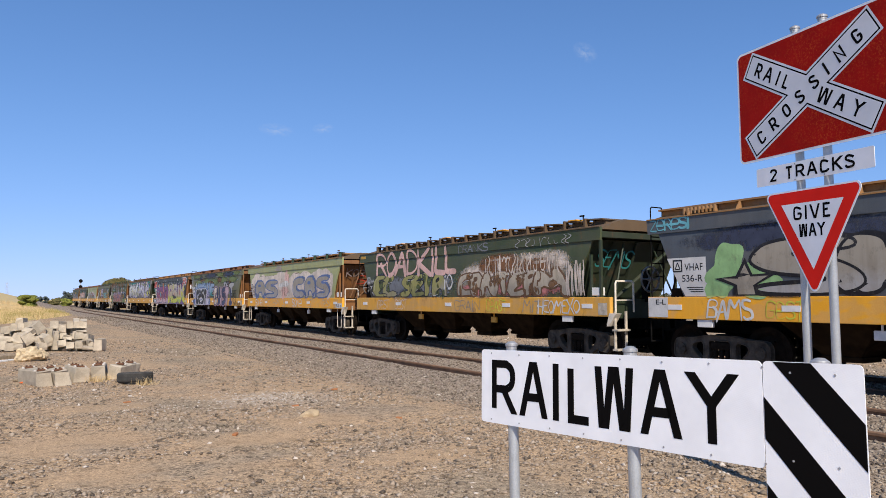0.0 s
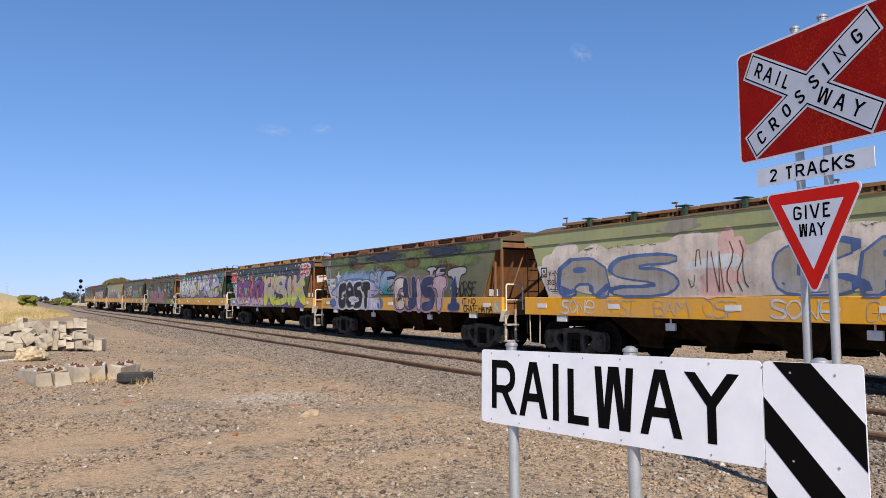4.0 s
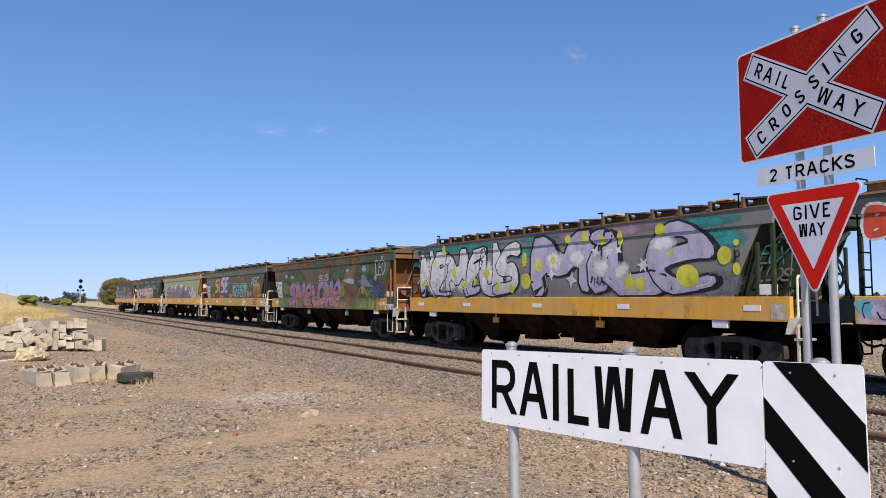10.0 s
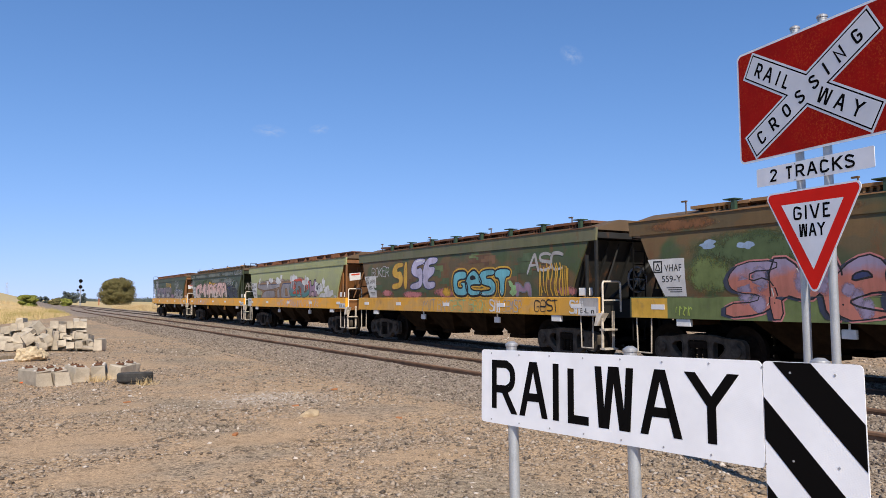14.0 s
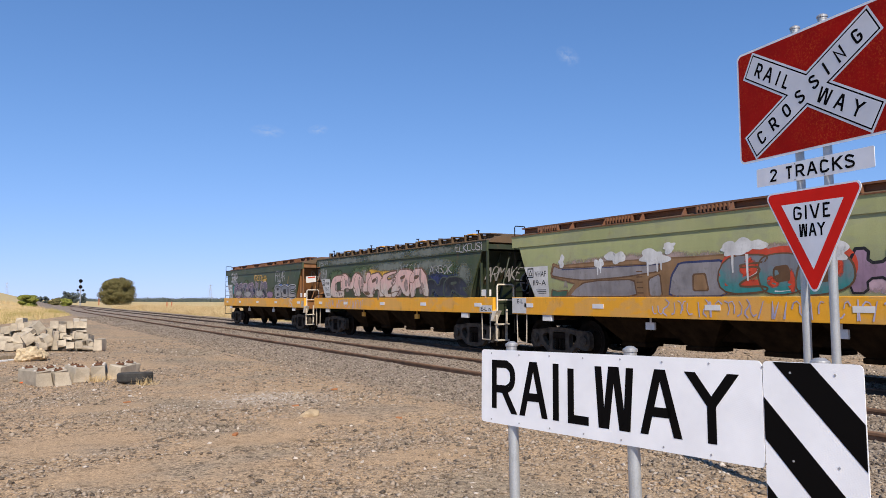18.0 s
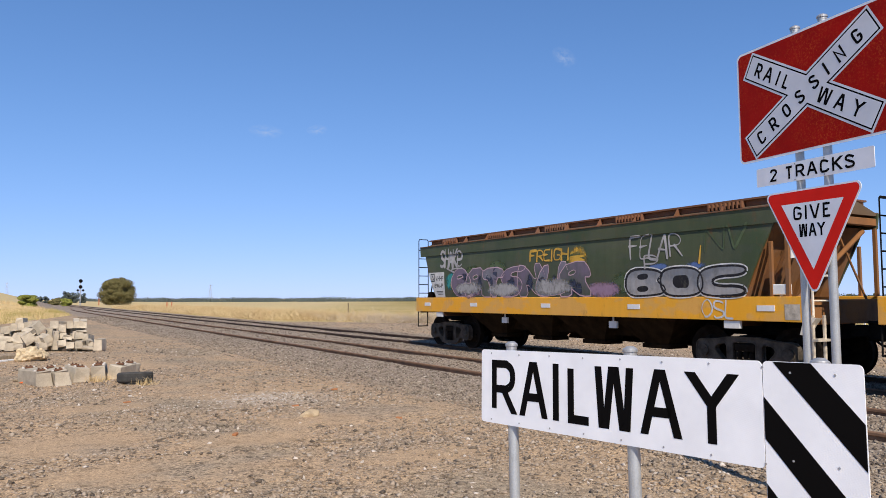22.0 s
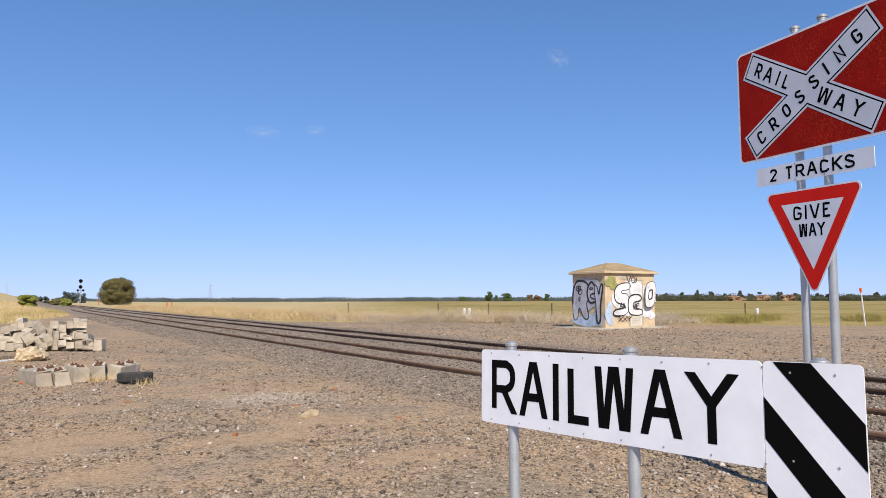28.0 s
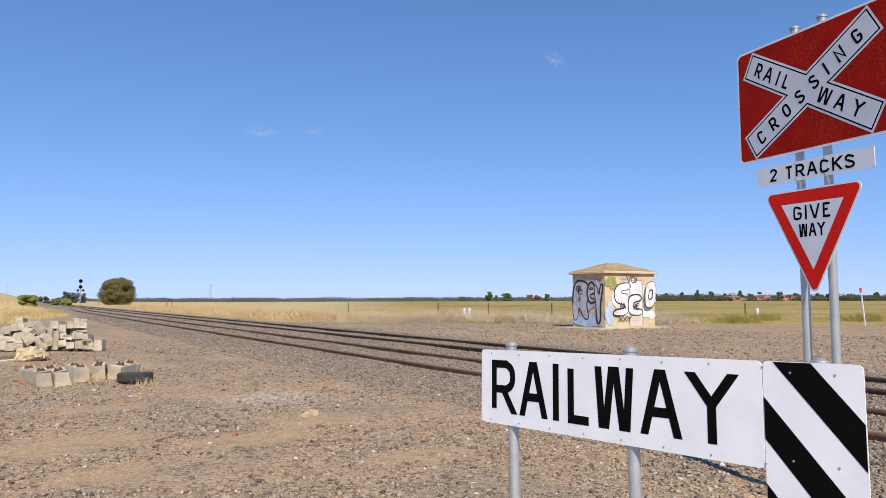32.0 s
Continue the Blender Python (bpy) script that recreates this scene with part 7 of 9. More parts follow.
    for i, (u, z, wd, ht) in enumerate(((8.15, 1.5, 0.4, 0.3), (8.2, 1.10, 0.4, 0.2), (9.9, 1.08, 0.6, 0.26), (10.7, 1.08, 0.45, 0.3), (10.0, 1.6, 0.4, 0.35), (11.4, 1.1, 0.4, 0.14), (1.2, 1.1, 0.4, 0.16))):
        paint_scrawl(w, L, u, z, wd, ht, "lime", 7, 20 + i, 0.016, -1.394 if z > 1.45 else S0)
    paint_tag(w, L, "CEO", 11.2, 2.25, 0.75, 0.50, "silver", -1.394, 6, 0.06, 1.0)
    paint_stars(w, L, [(11.25, 2.15, 0.14), (11.75, 2.82, 0.12)], "silver", 0.031, points=6)
    paint_tag(w, L, "SOS", 6.0, 2.16, 1.0, 0.20, "silver", -1.394, 7, 0.03)
    paint_blobs(w, L, [(2.0, 2.42, 0.18, 0.08), (2.8, 2.36, 0.16, 0.07), (8.8, 2.45, 0.12, 0.10), (10.25, 2.5, 0.16, 0.12)], "sky", 0.002, seed=8)
    WAGONS.append(w)


def wagon_patched():
    L = LENGTHS[7]
    w = wagon("patched green and brown grain hopper with cyan GEST graffiti", L, GREEN_PATCH, GREEN_OLIVE, YELLOW_DIRTY, END_DARK, ROOF_RED, "clips", "VHAF", "180-V", wheel=True)
    rnd = random.Random(31)
    for i in range(30):
        a, b = rnd.uniform(1.2, 10.6), rnd.uniform(1.6, 2.55)
        f = side_put(w, L, -1.394)
        bm = bmesh.new()
        p, q = rnd.uniform(0.25, 0.8), rnd.uniform(0.10, 0.22)
        flat_poly(bm, [(a, b), (a + p, b), (a + p, b - q * 0.4), (a + p * 1.3, b - q * 0.4), (a + p * 1.3, min(b + q, 2.70)), (a + p * 0.3, min(b + q, 2.70)), (a + p * 0.3, b + q * 0.5), (a, b + q * 0.5)], f, 0.0004 + 0.0001 * i)
        part("paint_patch", conform(bm), SPRAYS[rnd.choice(("brown", "leaf", "moss", "leaf", "rustbrown"))], w, "rolled patch of covering paint")
    paint_mist(w, L, [(6.0, 1.6, 0.7, 0.16), (2.3, 1.6, 0.5, 0.14), (4.0, 1.55, 0.8, 0.12), (11.4, 1.6, 0.4, 0.14)], "rose", 0.004)
    paint_word(w, L, "SI", 2.7, 1.70, 1.1, 0.92, "gold", "brown", 3, 0.6, None, 0.03, 3, 0.12, lift=0.004)
    paint_word(w, L, "SE", 4.0, 1.70, 1.5, 0.98, "lilac", "navy", 8, 0.6, None, 0.03, 3, 0.12, lift=0.004)
    paint_word(w, L, "GeST", 6.5, 1.48, 2.7, 0.74, "cyan", "black", 4, 0.4, None, 0.05, 2, 0.10, lift=0.004, halo="gold", halo_r=0.07, hole="black")
    paint_word(w, L, "M", 9.45, 1.48, 0.6, 0.34, "mauve", "steel", 4, 0.3, None, 0.03, 1)
    paint_blobs(w, L, [(9.35, 1.62, 0.14, 0.13), (9.25, 1.8, 0.08, 0.08)], "mint", 0.006, seed=3)
    paint_tag(w, L, "ASC", 10.0, 2.1, 1.3, 0.40, "silver", -1.394, 5, 0.08)
    paint_scrawl(w, L, 10.4, 1.5, 1.1, 0.75, "gold", 12, 6, 0.026)
    paint_mist(w, L, [(6.1, 1.62, 0.3, 0.16)], "gold", 0.006)
    paint_tag(w, L, "ROKER", 1.1, 2.18, 1.35, 0.30, "silver", -1.394, 9, 0.02)
    sill_tags(w, L, (("MiT", 4.7, 0.8, "stone"), ("BAM", 5.6, 0.7, "beige"), ("GeST", 6.3, 0.8, "mint"), ("BRON", 7.3, 0.9, "mint"), ("Siii", 8.3, 0.5, "white"), ("GeASP", 8.9, 0.8, "silver"), ("Siii", 11.5, 0.5, "white")))
    paint_tag(w, L, "GeST", 10.2, 1.12, 0.9, 0.26, "black", S0, 7, 0.0)
    paint_strip(w, L, 11.85, 12.45, 1.03, 1.448, "silver", seed=3)
    WAGONS.append(w)


def wagon_teal():
    L = LENGTHS[8]
    w = wagon("faded light green grain hopper with grey, teal and red graffiti", L, GREEN_LIGHT, GREEN_LIGHT, YELLOW, END_RUST, ROOF_RED, "walk", "VHAF", "119-A", notice=True)
    paint_mist(w, L, [(4.2, 2.15, 2.9, 0.24), (7.4, 2.2, 1.2, 0.2)], "dusk", 0.0006)
    f = side_put(w, L, -1.394)
    paint_shape(w, f, [(1.56, 1.95), (1.66, 2.24), (1.9, 2.17), (2.9, 2.2), (4.3, 2.17), (5.0, 2.2), (5.6, 2.19), (6.6, 2.2), (6.72, 1.8), (6.66, 1.475), (2.1, 1.475), (2.2, 1.62), (2.45, 1.76), (2.0, 1.86)], "tan", "rustbrown", 0.0020)
    paint_shape(w, f, [(1.55, 1.475), (1.6, 1.62), (1.75, 1.57), (2.12, 1.60), (2.06, 1.475)], "dimteal", "rustbrown", 0.0022)
    for ring in ([(1.68, 2.17), (1.86, 2.11), (4.88, 2.10), (4.88, 1.97), (3.9, 1.88), (2.7, 1.84), (2.1, 1.90), (1.60, 1.97)],
                 [(2.2, 1.475), (2.42, 1.64), (2.7, 1.76), (3.2, 1.80), (4.2, 1.80), (4.25, 1.475)],
                 [(4.62, 1.475), (4.62, 1.80), (4.9, 1.90), (4.92, 1.475)],
                 [(5.12, 1.475), (5.22, 1.85), (5.42, 2.10), (6.42, 2.11), (6.46, 1.475)]):
        paint_shape(w, f, ring, "ash", "rustbrown", 0.0030, "brown" if ring[0][0] < 5 else "navy")
    paint_shape(w, f, [(5.72, 1.58), (5.74, 1.86), (5.98, 1.87), (6.04, 1.58)], "tan", "brown", 0.0044)
    for u0, u1, z0 in ((1.95, 4.9, 2.09), (5.42, 6.42, 2.10)):
        bm = bmesh.new()
        flat_poly(bm, [(u0, z0 - 0.012), (u1, z0 - 0.006), (u1, z0 + 0.016), ((u0 + u1) / 2, z0 + 0.008), (u0, z0 + 0.014)], f, 0.0052)
        part("outline", conform(bm), SPRAYS["navy"], w, "thin navy line along the letters")
    for k, u in enumerate((4.28, 6.52)):
        for j in range(5):
            bm = bmesh.new()
            flat_poly(bm, [(u, 1.52 + 0.11 * j), (u + 0.17, 1.52 + 0.11 * j), (u + 0.17, 1.545 + 0.11 * j), (u, 1.545 + 0.11 * j)], f, 0.0050)
            part("outline", conform(bm), SPRAYS["brown"], w)
    paint_tag(w, L, "119A", 1.62, 1.68, 0.52, 0.14, "stone", -1.394, 3, 0.03, 0.1, 0.0045)
    paint_word(w, L, "EOD", 6.4, 1.47, 2.3, 0.72, "teal", "brown", 5, 0.7, "steel", 0.03, 2, 0.16, inner="red", shadow="red", drop=(0.05, 0.12), lift=0.004)
    paint_word(w, L, "H", 8.75, 1.50, 0.75, 0.70, "mauve", "black", 6, 0.4, None, 0.04, 1, lift=0.003)
    paint_mist(w, L, [(9.3, 1.65, 0.6, 0.2)], "blush", 0.0012)
    splats = [(1.95, 2.28, 0.10, 0.14), (3.2, 2.18, 0.13, 0.12), (3.7, 2.30, 0.28, 0.13), (4.75, 2.25, 0.34, 0.16), (5.15, 2.42, 0.16, 0.10), (6.6, 2.30, 0.25, 0.12), (6.95, 2.36, 0.3, 0.12), (8.35, 2.15, 0.36, 0.17), (8.3, 2.36, 0.05, 0.05), (9.55, 1.9, 0.0, 0.0), (9.8, 1.85, 0.36, 0.26), (10.35, 2.05, 0.16, 0.18), (10.7, 1.8, 0.26, 0.12), (10.9, 1.62, 0.4, 0.14), (11.5, 1.5, 0.12, 0.05), (10.3, 1.55, 0.35, 0.10)]
    paint_blobs(w, L, [q for q in splats if q[2]], "white", 0.0105, seed=8, rough=0.35)
    far_plate(w, L, 0.60)
    paint_tag(w, L, "AFP", 9.56, 1.78, 0.46, 0.20, "black", -1.394, 3, 0.02)
    paint_scrawl(w, L, 9.6, 2.0, 0.4, 0.06, "brown", 5, 3, 0.012)
    f = side_put(w, L, -1.394)
    rnd = random.Random(4)
    for c in (3.15, 3.24, 4.6, 4.85, 4.95, 6.6, 6.9, 8.2, 8.5, 10.4):
        k = rnd.uniform(0.2, 0.5)
        bm = bmesh.new()
        flat_poly(bm, [(c - 0.03, 2.2), (c + 0.03, 2.2), (c + 0.018, 2.2 - k), (c - 0.012, 2.2 - k)], f, 0.0125)
        part("paint_drip", conform(bm), SPRAYS["white"], w, "run of white paint")
    paint_scrawl(w, L, 4.7, 1.08, 5.1, 0.32, "lilac", 34, 9, 0.016, S0)
    WAGONS.append(w)


def wagon_pink():
    L = LENGTHS[9]
    w = wagon("dark green grain hopper with pale pink graffiti", L, GREEN, GREEN, YELLOW, END_GREEN, ROOF_DARK, "bars", "VHHF", "705-T", inset=0.25, wheel=True)
    paint_mist(w, L, [(2.3, 2.3, 0.9, 0.3), (4.8, 2.35, 1.6, 0.3), (8.5, 2.35, 0.8, 0.26), (10.6, 2.3, 0.6, 0.24)], "leaf")
    paint_mist(w, L, [(3.0, 2.86, 2.6, 0.16), (6.5, 2.86, 2.4, 0.16), (9.6, 2.86, 2.2, 0.16)], "dust", 0.0, -1.423)
    paint_mist(w, L, [(10.4, 1.85, 1.6, 0.45)], "navy", 0.0006)
    paint_mist(w, L, [(5.0, 2.05, 1.6, 0.45), (7.2, 2.15, 1.2, 0.4)], "stone", 0.0006)
    paint_mist(w, L, [(5.6, 2.3, 0.8, 0.2), (6.6, 2.2, 0.7, 0.25)], "gold", 0.0012)
    paint_mist(w, L, [(6.8, 2.5, 1.6, 0.18), (9.6, 2.45, 1.4, 0.2), (11.4, 2.0, 0.5, 0.5)], "dust", 0.0016)
    paint_word(w, L, "CMNAERA", 1.9, 1.46, 7.4, 0.90, "shell", "brown", 3, 1.3, "pink", 0.026, 1, 0.28, inner="dusk", lift=0.003, hole="brown", shadow="brown", drop=(0.04, 0.04))
    paint_word(w, L, "NR", 9.3, 1.47, 2.2, 0.58, "night", "dimgreen", 6, 1.1, "black", 0.04, 1, 0.1, lift=0.003)
    paint_tag(w, L, "ARBOK", 9.5, 2.18, 1.3, 0.22, "silver", -1.394, 5, -0.01)
    end_scrawl(w, L, 0.25, "ARMAKE", -1.1, 1.95, 1.2, 0.36, "silver", 8)
    paint_scrawl(w, L, 0.45, 2.2, 0.9, 0.42, "silver", 12, 6, 0.014)
    paint_scrawl(w, L, 0.5, 2.74, 0.9, 0.22, "silver", 8, 7, 0.016, -1.424)
    paint_tag(w, L, "ELKCUSil", 11.0, 2.76, 1.6, 0.20, "silver", -1.424, 8, -0.01)
    paint_scrawl(w, L, 1.2, 1.06, 3.6, 0.34, "lilac", 24, 9, 0.016, S0)
    paint_scrawl(w, L, 7.3, 2.15, 1.6, 0.4, "silver", 7, 10, 0.013)
    WAGONS.append(w)


def wagon_last():
    L = LENGTHS[10]
    w = wagon("dark green last grain hopper with faded yellow FREIGHT lettering", L, GREEN, GREEN, YELLOW, END_RUST, ROOF_RED, "walk", "VHHF", "896-P", steps_far=False, inset=0.25, notice=True)
    paint_mist(w, L, [(3.2, 2.15, 0.5, 0.22), (4.4, 2.25, 0.5, 0.2), (7.4, 2.25, 0.5, 0.3), (9.0, 1.75, 0.5, 0.28)], "leaf", 0.001)
    paint_mist(w, L, [(2.2, 1.9, 0.5, 0.3)], "teal", 0.001)
    paint_mist(w, L, [(7.5, 2.3, 0.35, 0.35), (2.3, 1.8, 0.3, 0.25)], "gold", 0.0016)
    paint_mist(w, L, [(8.3, 1.62, 0.6, 0.2), (3.0, 1.6, 0.8, 0.2)], "mauve", 0.0018)
    paint_word(w, L, "eATSNUR", 2.2, 1.46, 5.6, 0.84, "dimgreen", "blush", 4, 1.1, "plum", 0.024, 1, 0.2, lift=0.003, inner="night", hole="dimgreen", glint=0.1, fills=["plum", "dimgreen", "steel", "plum", "dimgreen", "steel", "dimgreen"], mid=1.9, steep=0.2)
    paint_mist(w, L, [(3.0, 1.7, 0.8, 0.22), (4.6, 1.65, 0.8, 0.2), (6.6, 1.7, 0.8, 0.24)], "silver", 0.0165)
    paint_word(w, L, "BOC", 9.05, 1.46, 2.75, 0.56, "silver", "black", 5, 0.25, "steel", 0.05, 2, 0.10, lift=0.003, halo="white", halo_r=0.05, hole="black")
    paint_tag(w, L, "SHAKe", 1.50, 2.36, 1.15, 0.42, "silver", -1.394, 5, 0.10, 0.8)
    paint_scrawl(w, L, 1.6, 2.18, 1.3, 0.12, "silver", 2, 15, 0.03)
    paint_tag(w, L, "FREIGH", 5.75, 2.33, 1.45, 0.26, "gold", -1.394, 8, 0.06, 0.08)
    paint_tag(w, L, "FELAR", 9.1, 2.25, 1.35, 0.44, "silver", -1.394, 9, 0.03)
    paint_tag(w, L, "P", 9.5, 2.05, 0.4, 0.24, "silver", -1.394, 12, 0.04)
    paint_mist(w, L, [(9.9, 2.05, 0.3, 0.08), (10.8, 2.05, 0.25, 0.08)], "blue", 0.0005)
    paint_tag(w, L, "I", 10.85, 2.1, 0.1, 0.30, "gold", -1.394, 3, 0.03)
    paint_tag(w, L, "NV", 11.0, 2.3, 0.9, 0.40, "leaf", -1.394, 13, 0.02)
    paint_tag(w, L, "OSL", 10.9, 1.08, 0.7, 0.30, "white", S0, 14, 0.0)
    end_scrawl(w, L, 0.25, "NXW", -0.9, 2.35, 1.2, 0.3, "stone", 9)
    WAGONS.append(w)


GREEN_SILL = wagon_paint("green over-painted sill", (0.07, 0.10, 0.05), (0.16, 0.13, 0.07), 0.4, 0.6)
for _build in (wagon_silver, wagon_roadkill, wagon_pale, wagon_gest, wagon_dots, wagon_mile, wagon_smel, wagon_patched, wagon_teal, wagon_pink, wagon_last):
    _build()

# where the far end of wagon 1 stands, every two seconds
TRAIN = [KY * v for v in (23.94, 12.37, 0.83, -10.66, -22.12, -33.53, -44.89, -56.2, -67.46, -78.67, -89.82, -100.91, -111.94, -122.91, -133.81, -144.64, -155.41)]
RAIL_TOP = 0.152


def train_at(t):
    i = min(int(t / 2), len(TRAIN) - 2)
    k = t / 2 - i
    return TRAIN[i] + (TRAIN[i + 1] - TRAIN[i]) * k


def motions():
    for o, p0, p1, turn in CLOUDS:
        walk(o, [(0.0, Matrix.Translation(p0) @ turn), (32.0, Matrix.Translation(p1) @ turn)])
    for i, w in enumerate(WAGONS):
        rows = []
        for j in range(17):
            t = 2.0 * j
            y = train_at(t) + FAR_ENDS[i] - LENGTHS[i] / 2
            a = math.degrees(math.atan2(curve_x(y + 4) - curve_x(y - 4), 8.0))
            rows.append((t, pose(FAR_X + curve_x(y), y, RAIL_TOP, 0, 0, -a)))
        walk(w, rows)
    # the wheels roll with the train: 80 degrees between rows
    turn = radians(80.0)
    n = int((train_at(0) - train_at(32)) / (turn * WHEEL_R))
    times, ts = [], np.linspace(0, 32, 641)
    gone = np.array([train_at(0) - train_at(t) for t in ts])
    for j in range(n + 1):
        times.append(float(np.interp(j * turn * WHEEL_R, gone, ts)))
    times.append(32.0)
    keys = []
    for t in times:
        if not keys or frame(t) > frame(keys[-1]):
            keys.append(t)
    for w, ws, y in WHEELSETS:
        walk(ws, [(t, Matrix.Translation((0, y, WHEEL_R)) @ Matrix.Rotation((train_at(0) - train_at(t)) / WHEEL_R, 4, "X")) for t in keys])


# ---- the relay hut beyond the tracks ----
HUT_WALL = plain("stained cream render", (0.58, 0.45, 0.29), 0.85, 0, 0.18, 1.6, 0.3, 0.2)
HUT_ROOF = plain("mossy tan roofing", (0.36, 0.26, 0.14), 0.9, 0, 0.25, 1.2, 0.4, 0.2)
HUT_DOOR = plain("cream door paint", (0.62, 0.56, 0.46), 0.6, 0, 0.12, 2.5, 0.1)
for _k, _c in {"chalk": (0.78, 0.77, 0.76), "ink": (0.035, 0.033, 0.035), "pale blue": (0.45, 0.55, 0.68), "lichen": (0.36, 0.36, 0.12), "haze": (0.50, 0.50, 0.56)}.items():
    SPRAYS[_k] = spray(_k + " spray paint", _c)


def hut():
    X0, X1, Y0, Y1, H = 26.10, 29.62, 27.11, 29.52, 2.80
    s = empty("relay_hut", pose(X0, Y0, 0))
    s.matrix_world = Matrix.Identity(4)
    tagged(s, "small cream masonry relay hut covered in black and white graffiti", "hut")
    t = 0.12
    for nm, b in (("front_wall", (X0, X0 + t, Y0, Y1)), ("end_wall", (X0 + t, X1 - t, Y0, Y0 + t)), ("back_wall", (X1 - t, X1, Y0, Y1)), ("far_wall", (X0 + t, X1 - t, Y1 - t, Y1))):
        bm = bmesh.new()
        box(bm, b[0], b[1], b[2], b[3], 0.05, H)
        part(nm, bm, HUT_WALL, s)
    bm = bmesh.new()
    o = 0.16
    box(bm, X0 - o, X1 + o, Y0 - o, Y1 + o, H, H + 0.13, 0.02)
    part("eaves", bm, HUT_WALL, s, "projecting concrete eaves")
    bm = bmesh.new()
    z0, z1 = H + 0.13, H + 0.62
    a = [bm.verts.new(p) for p in ((X0 - o + 0.03, Y0 - o + 0.03, z0), (X1 + o - 0.03, Y0 - o + 0.03, z0), (X1 + o - 0.03, Y1 + o - 0.03, z0), (X0 - o + 0.03, Y1 + o - 0.03, z0))]
    ym = (Y0 + Y1) / 2
    r = [bm.verts.new((X0 + 1.35, ym, z1)), bm.verts.new((X1 - 1.35, ym, z1))]
    for f in ((a[0], a[1], r[1], r[0]), (a[1], a[2], r[1]), (a[2], a[3], r[0], r[1]), (a[3], a[0], r[0]), (a[3], a[2], a[1], a[0])):
        bm.faces.new(f)
    bmesh.ops.recalc_face_normals(bm, faces=bm.faces)
    part("roof", bm, HUT_ROOF, s, "low hipped tan roof")
    bm = bmesh.new()
    box(bm, X0 - 0.9, X1 + 0.5, Y0 - 0.5, Y1 + 0.4, -0.1, 0.05, 0.02)
    part("slab", bm, CONCRETE, s, "concrete footing slab")
    # door and meter box on the end wall
    bm = bmesh.new()
    dx0, dx1 = X0 + 1.72, X0 + 2.58
    box(bm, dx0, dx1, Y0 - 0.025, Y0 - 0.004, 0.12, 2.45, 0.006)
    d = part("door", bm, HUT_DOOR, s, "flush door with a louvred foot")
    for k in range(5):
        bm = bmesh.new()
        box(bm, dx0 + 0.14, dx1 - 0.14, Y0 - 0.045, Y0 - 0.026, 0.22 + 0.09 * k, 0.27 + 0.09 * k)
        part("louvre", bm, HUT_DOOR, d)
    bm = bmesh.new()
    for b in ((dx0 - 0.06, dx0, 0.10, 2.50), (dx1, dx1 + 0.06, 0.10, 2.50), (dx0, dx1, 2.45, 2.50)):
        box(bm, b[0], b[1], Y0 - 0.04, Y0 - 0.003, b[2], b[3])
    part("door_frame", bm, CONCRETE, s)
    bm = bmesh.new()
    box(bm, X0 + 2.82, X0 + 3.44, Y0 - 0.20, Y0 - 0.004, 1.34, 2.20, 0.02)
    part("meter_box", bm, WHITE_PAINT, s, "white meter box on the wall")
    bm = bmesh.new()
    box(bm, X0 + 1.0, X0 + 1.5, Y0 - 0.02, Y0 - 0.003, 2.52, 2.68)
    part("vent", bm, CONCRETE, s)
    end = on_face((X0, Y0 - 0.005, 0), (1, 0, 0), (0, 0, 1))
    side = on_face((X0 - 0.005, Y1, 0), (0, -1, 0), (0, 0, 1))

    def film(put, pts, lift, col, name="graffiti", label=""):
        bm = bmesh.new()
        flat_poly(bm, pts, put, lift)
        bmesh.ops.recalc_face_normals(bm, faces=bm.faces)
        return part(name, bm, SPRAYS[col], s, label or "%s spray paint on the wall" % col)
    film(end, blob(1.95, 1.50, 1.45, 0.95, 11, 40, 0.12), 0.0285, "chalk")
    film(end, blob(0.45, 2.32, 0.40, 0.36, 12, 26, 0.4), 0.0295, "lichen")
    film(end, blob(0.25, 0.75, 0.22, 0.70, 13, 26, 0.3), 0.0280, "pale blue")
    film(end, blob(3.05, 0.78, 0.30, 0.40, 16, 26, 0.5), 0.0280, "chalk")
    film(side, blob(1.25, 0.42, 1.05, 0.36, 14, 26, 0.25), 0.0285, "pale blue")
    film(side, blob(1.10, 1.75, 1.05, 0.85, 15, 26, 0.15), 0.0275, "haze")
    # big bubble letters: thick black line, pale inside
    for i, (put, ch, u, v, wd, ht, edge_w, sd, col) in enumerate(((side, "R", 0.08, 0.40, 1.20, 2.05, 0.085, 3, "haze"), (side, "e", 1.18, 1.30, 0.60, 1.08, 0.075, 4, "haze"), (side, "Y", 1.62, 0.25, 0.72, 2.00, 0.085, 5, "haze"), (end, "S", 0.62, 0.62, 1.05, 1.75, 0.065, 6, "chalk"), (end, "C", 1.62, 0.66, 0.88, 1.10, 0.055, 7, "chalk"), (end, "O", 2.62, 1.02, 0.80, 1.40, 0.055, 8, "chalk"))):
        for loops in fat_shapes(ch, wd, ht, sd, 0.5, 0.05, 3):
            spot = lambda p, q, k, u=u, v=v, put=put: put(u + p, v + q, k)
            base = 0.032 + (0.17 if ch == "O" else 0.006 * (i % 3))
            bm = bmesh.new()
            flat_poly(bm, [tuple(p) for p in loops[0]], spot, base)
            g = part("graffiti", bm, SPRAYS[col], s, "%s inside of a bubble letter" % ("pale grey" if col == "haze" else "chalk-white"))
            bm = bmesh.new()
            for ring in loops:
                thick_strokes(bm, [ring + ring[:2]], spot, edge_w * 0.5, base + 0.001, 0.45)
            part("outline", bm, SPRAYS["ink"], g, "black outline of a bubble letter")
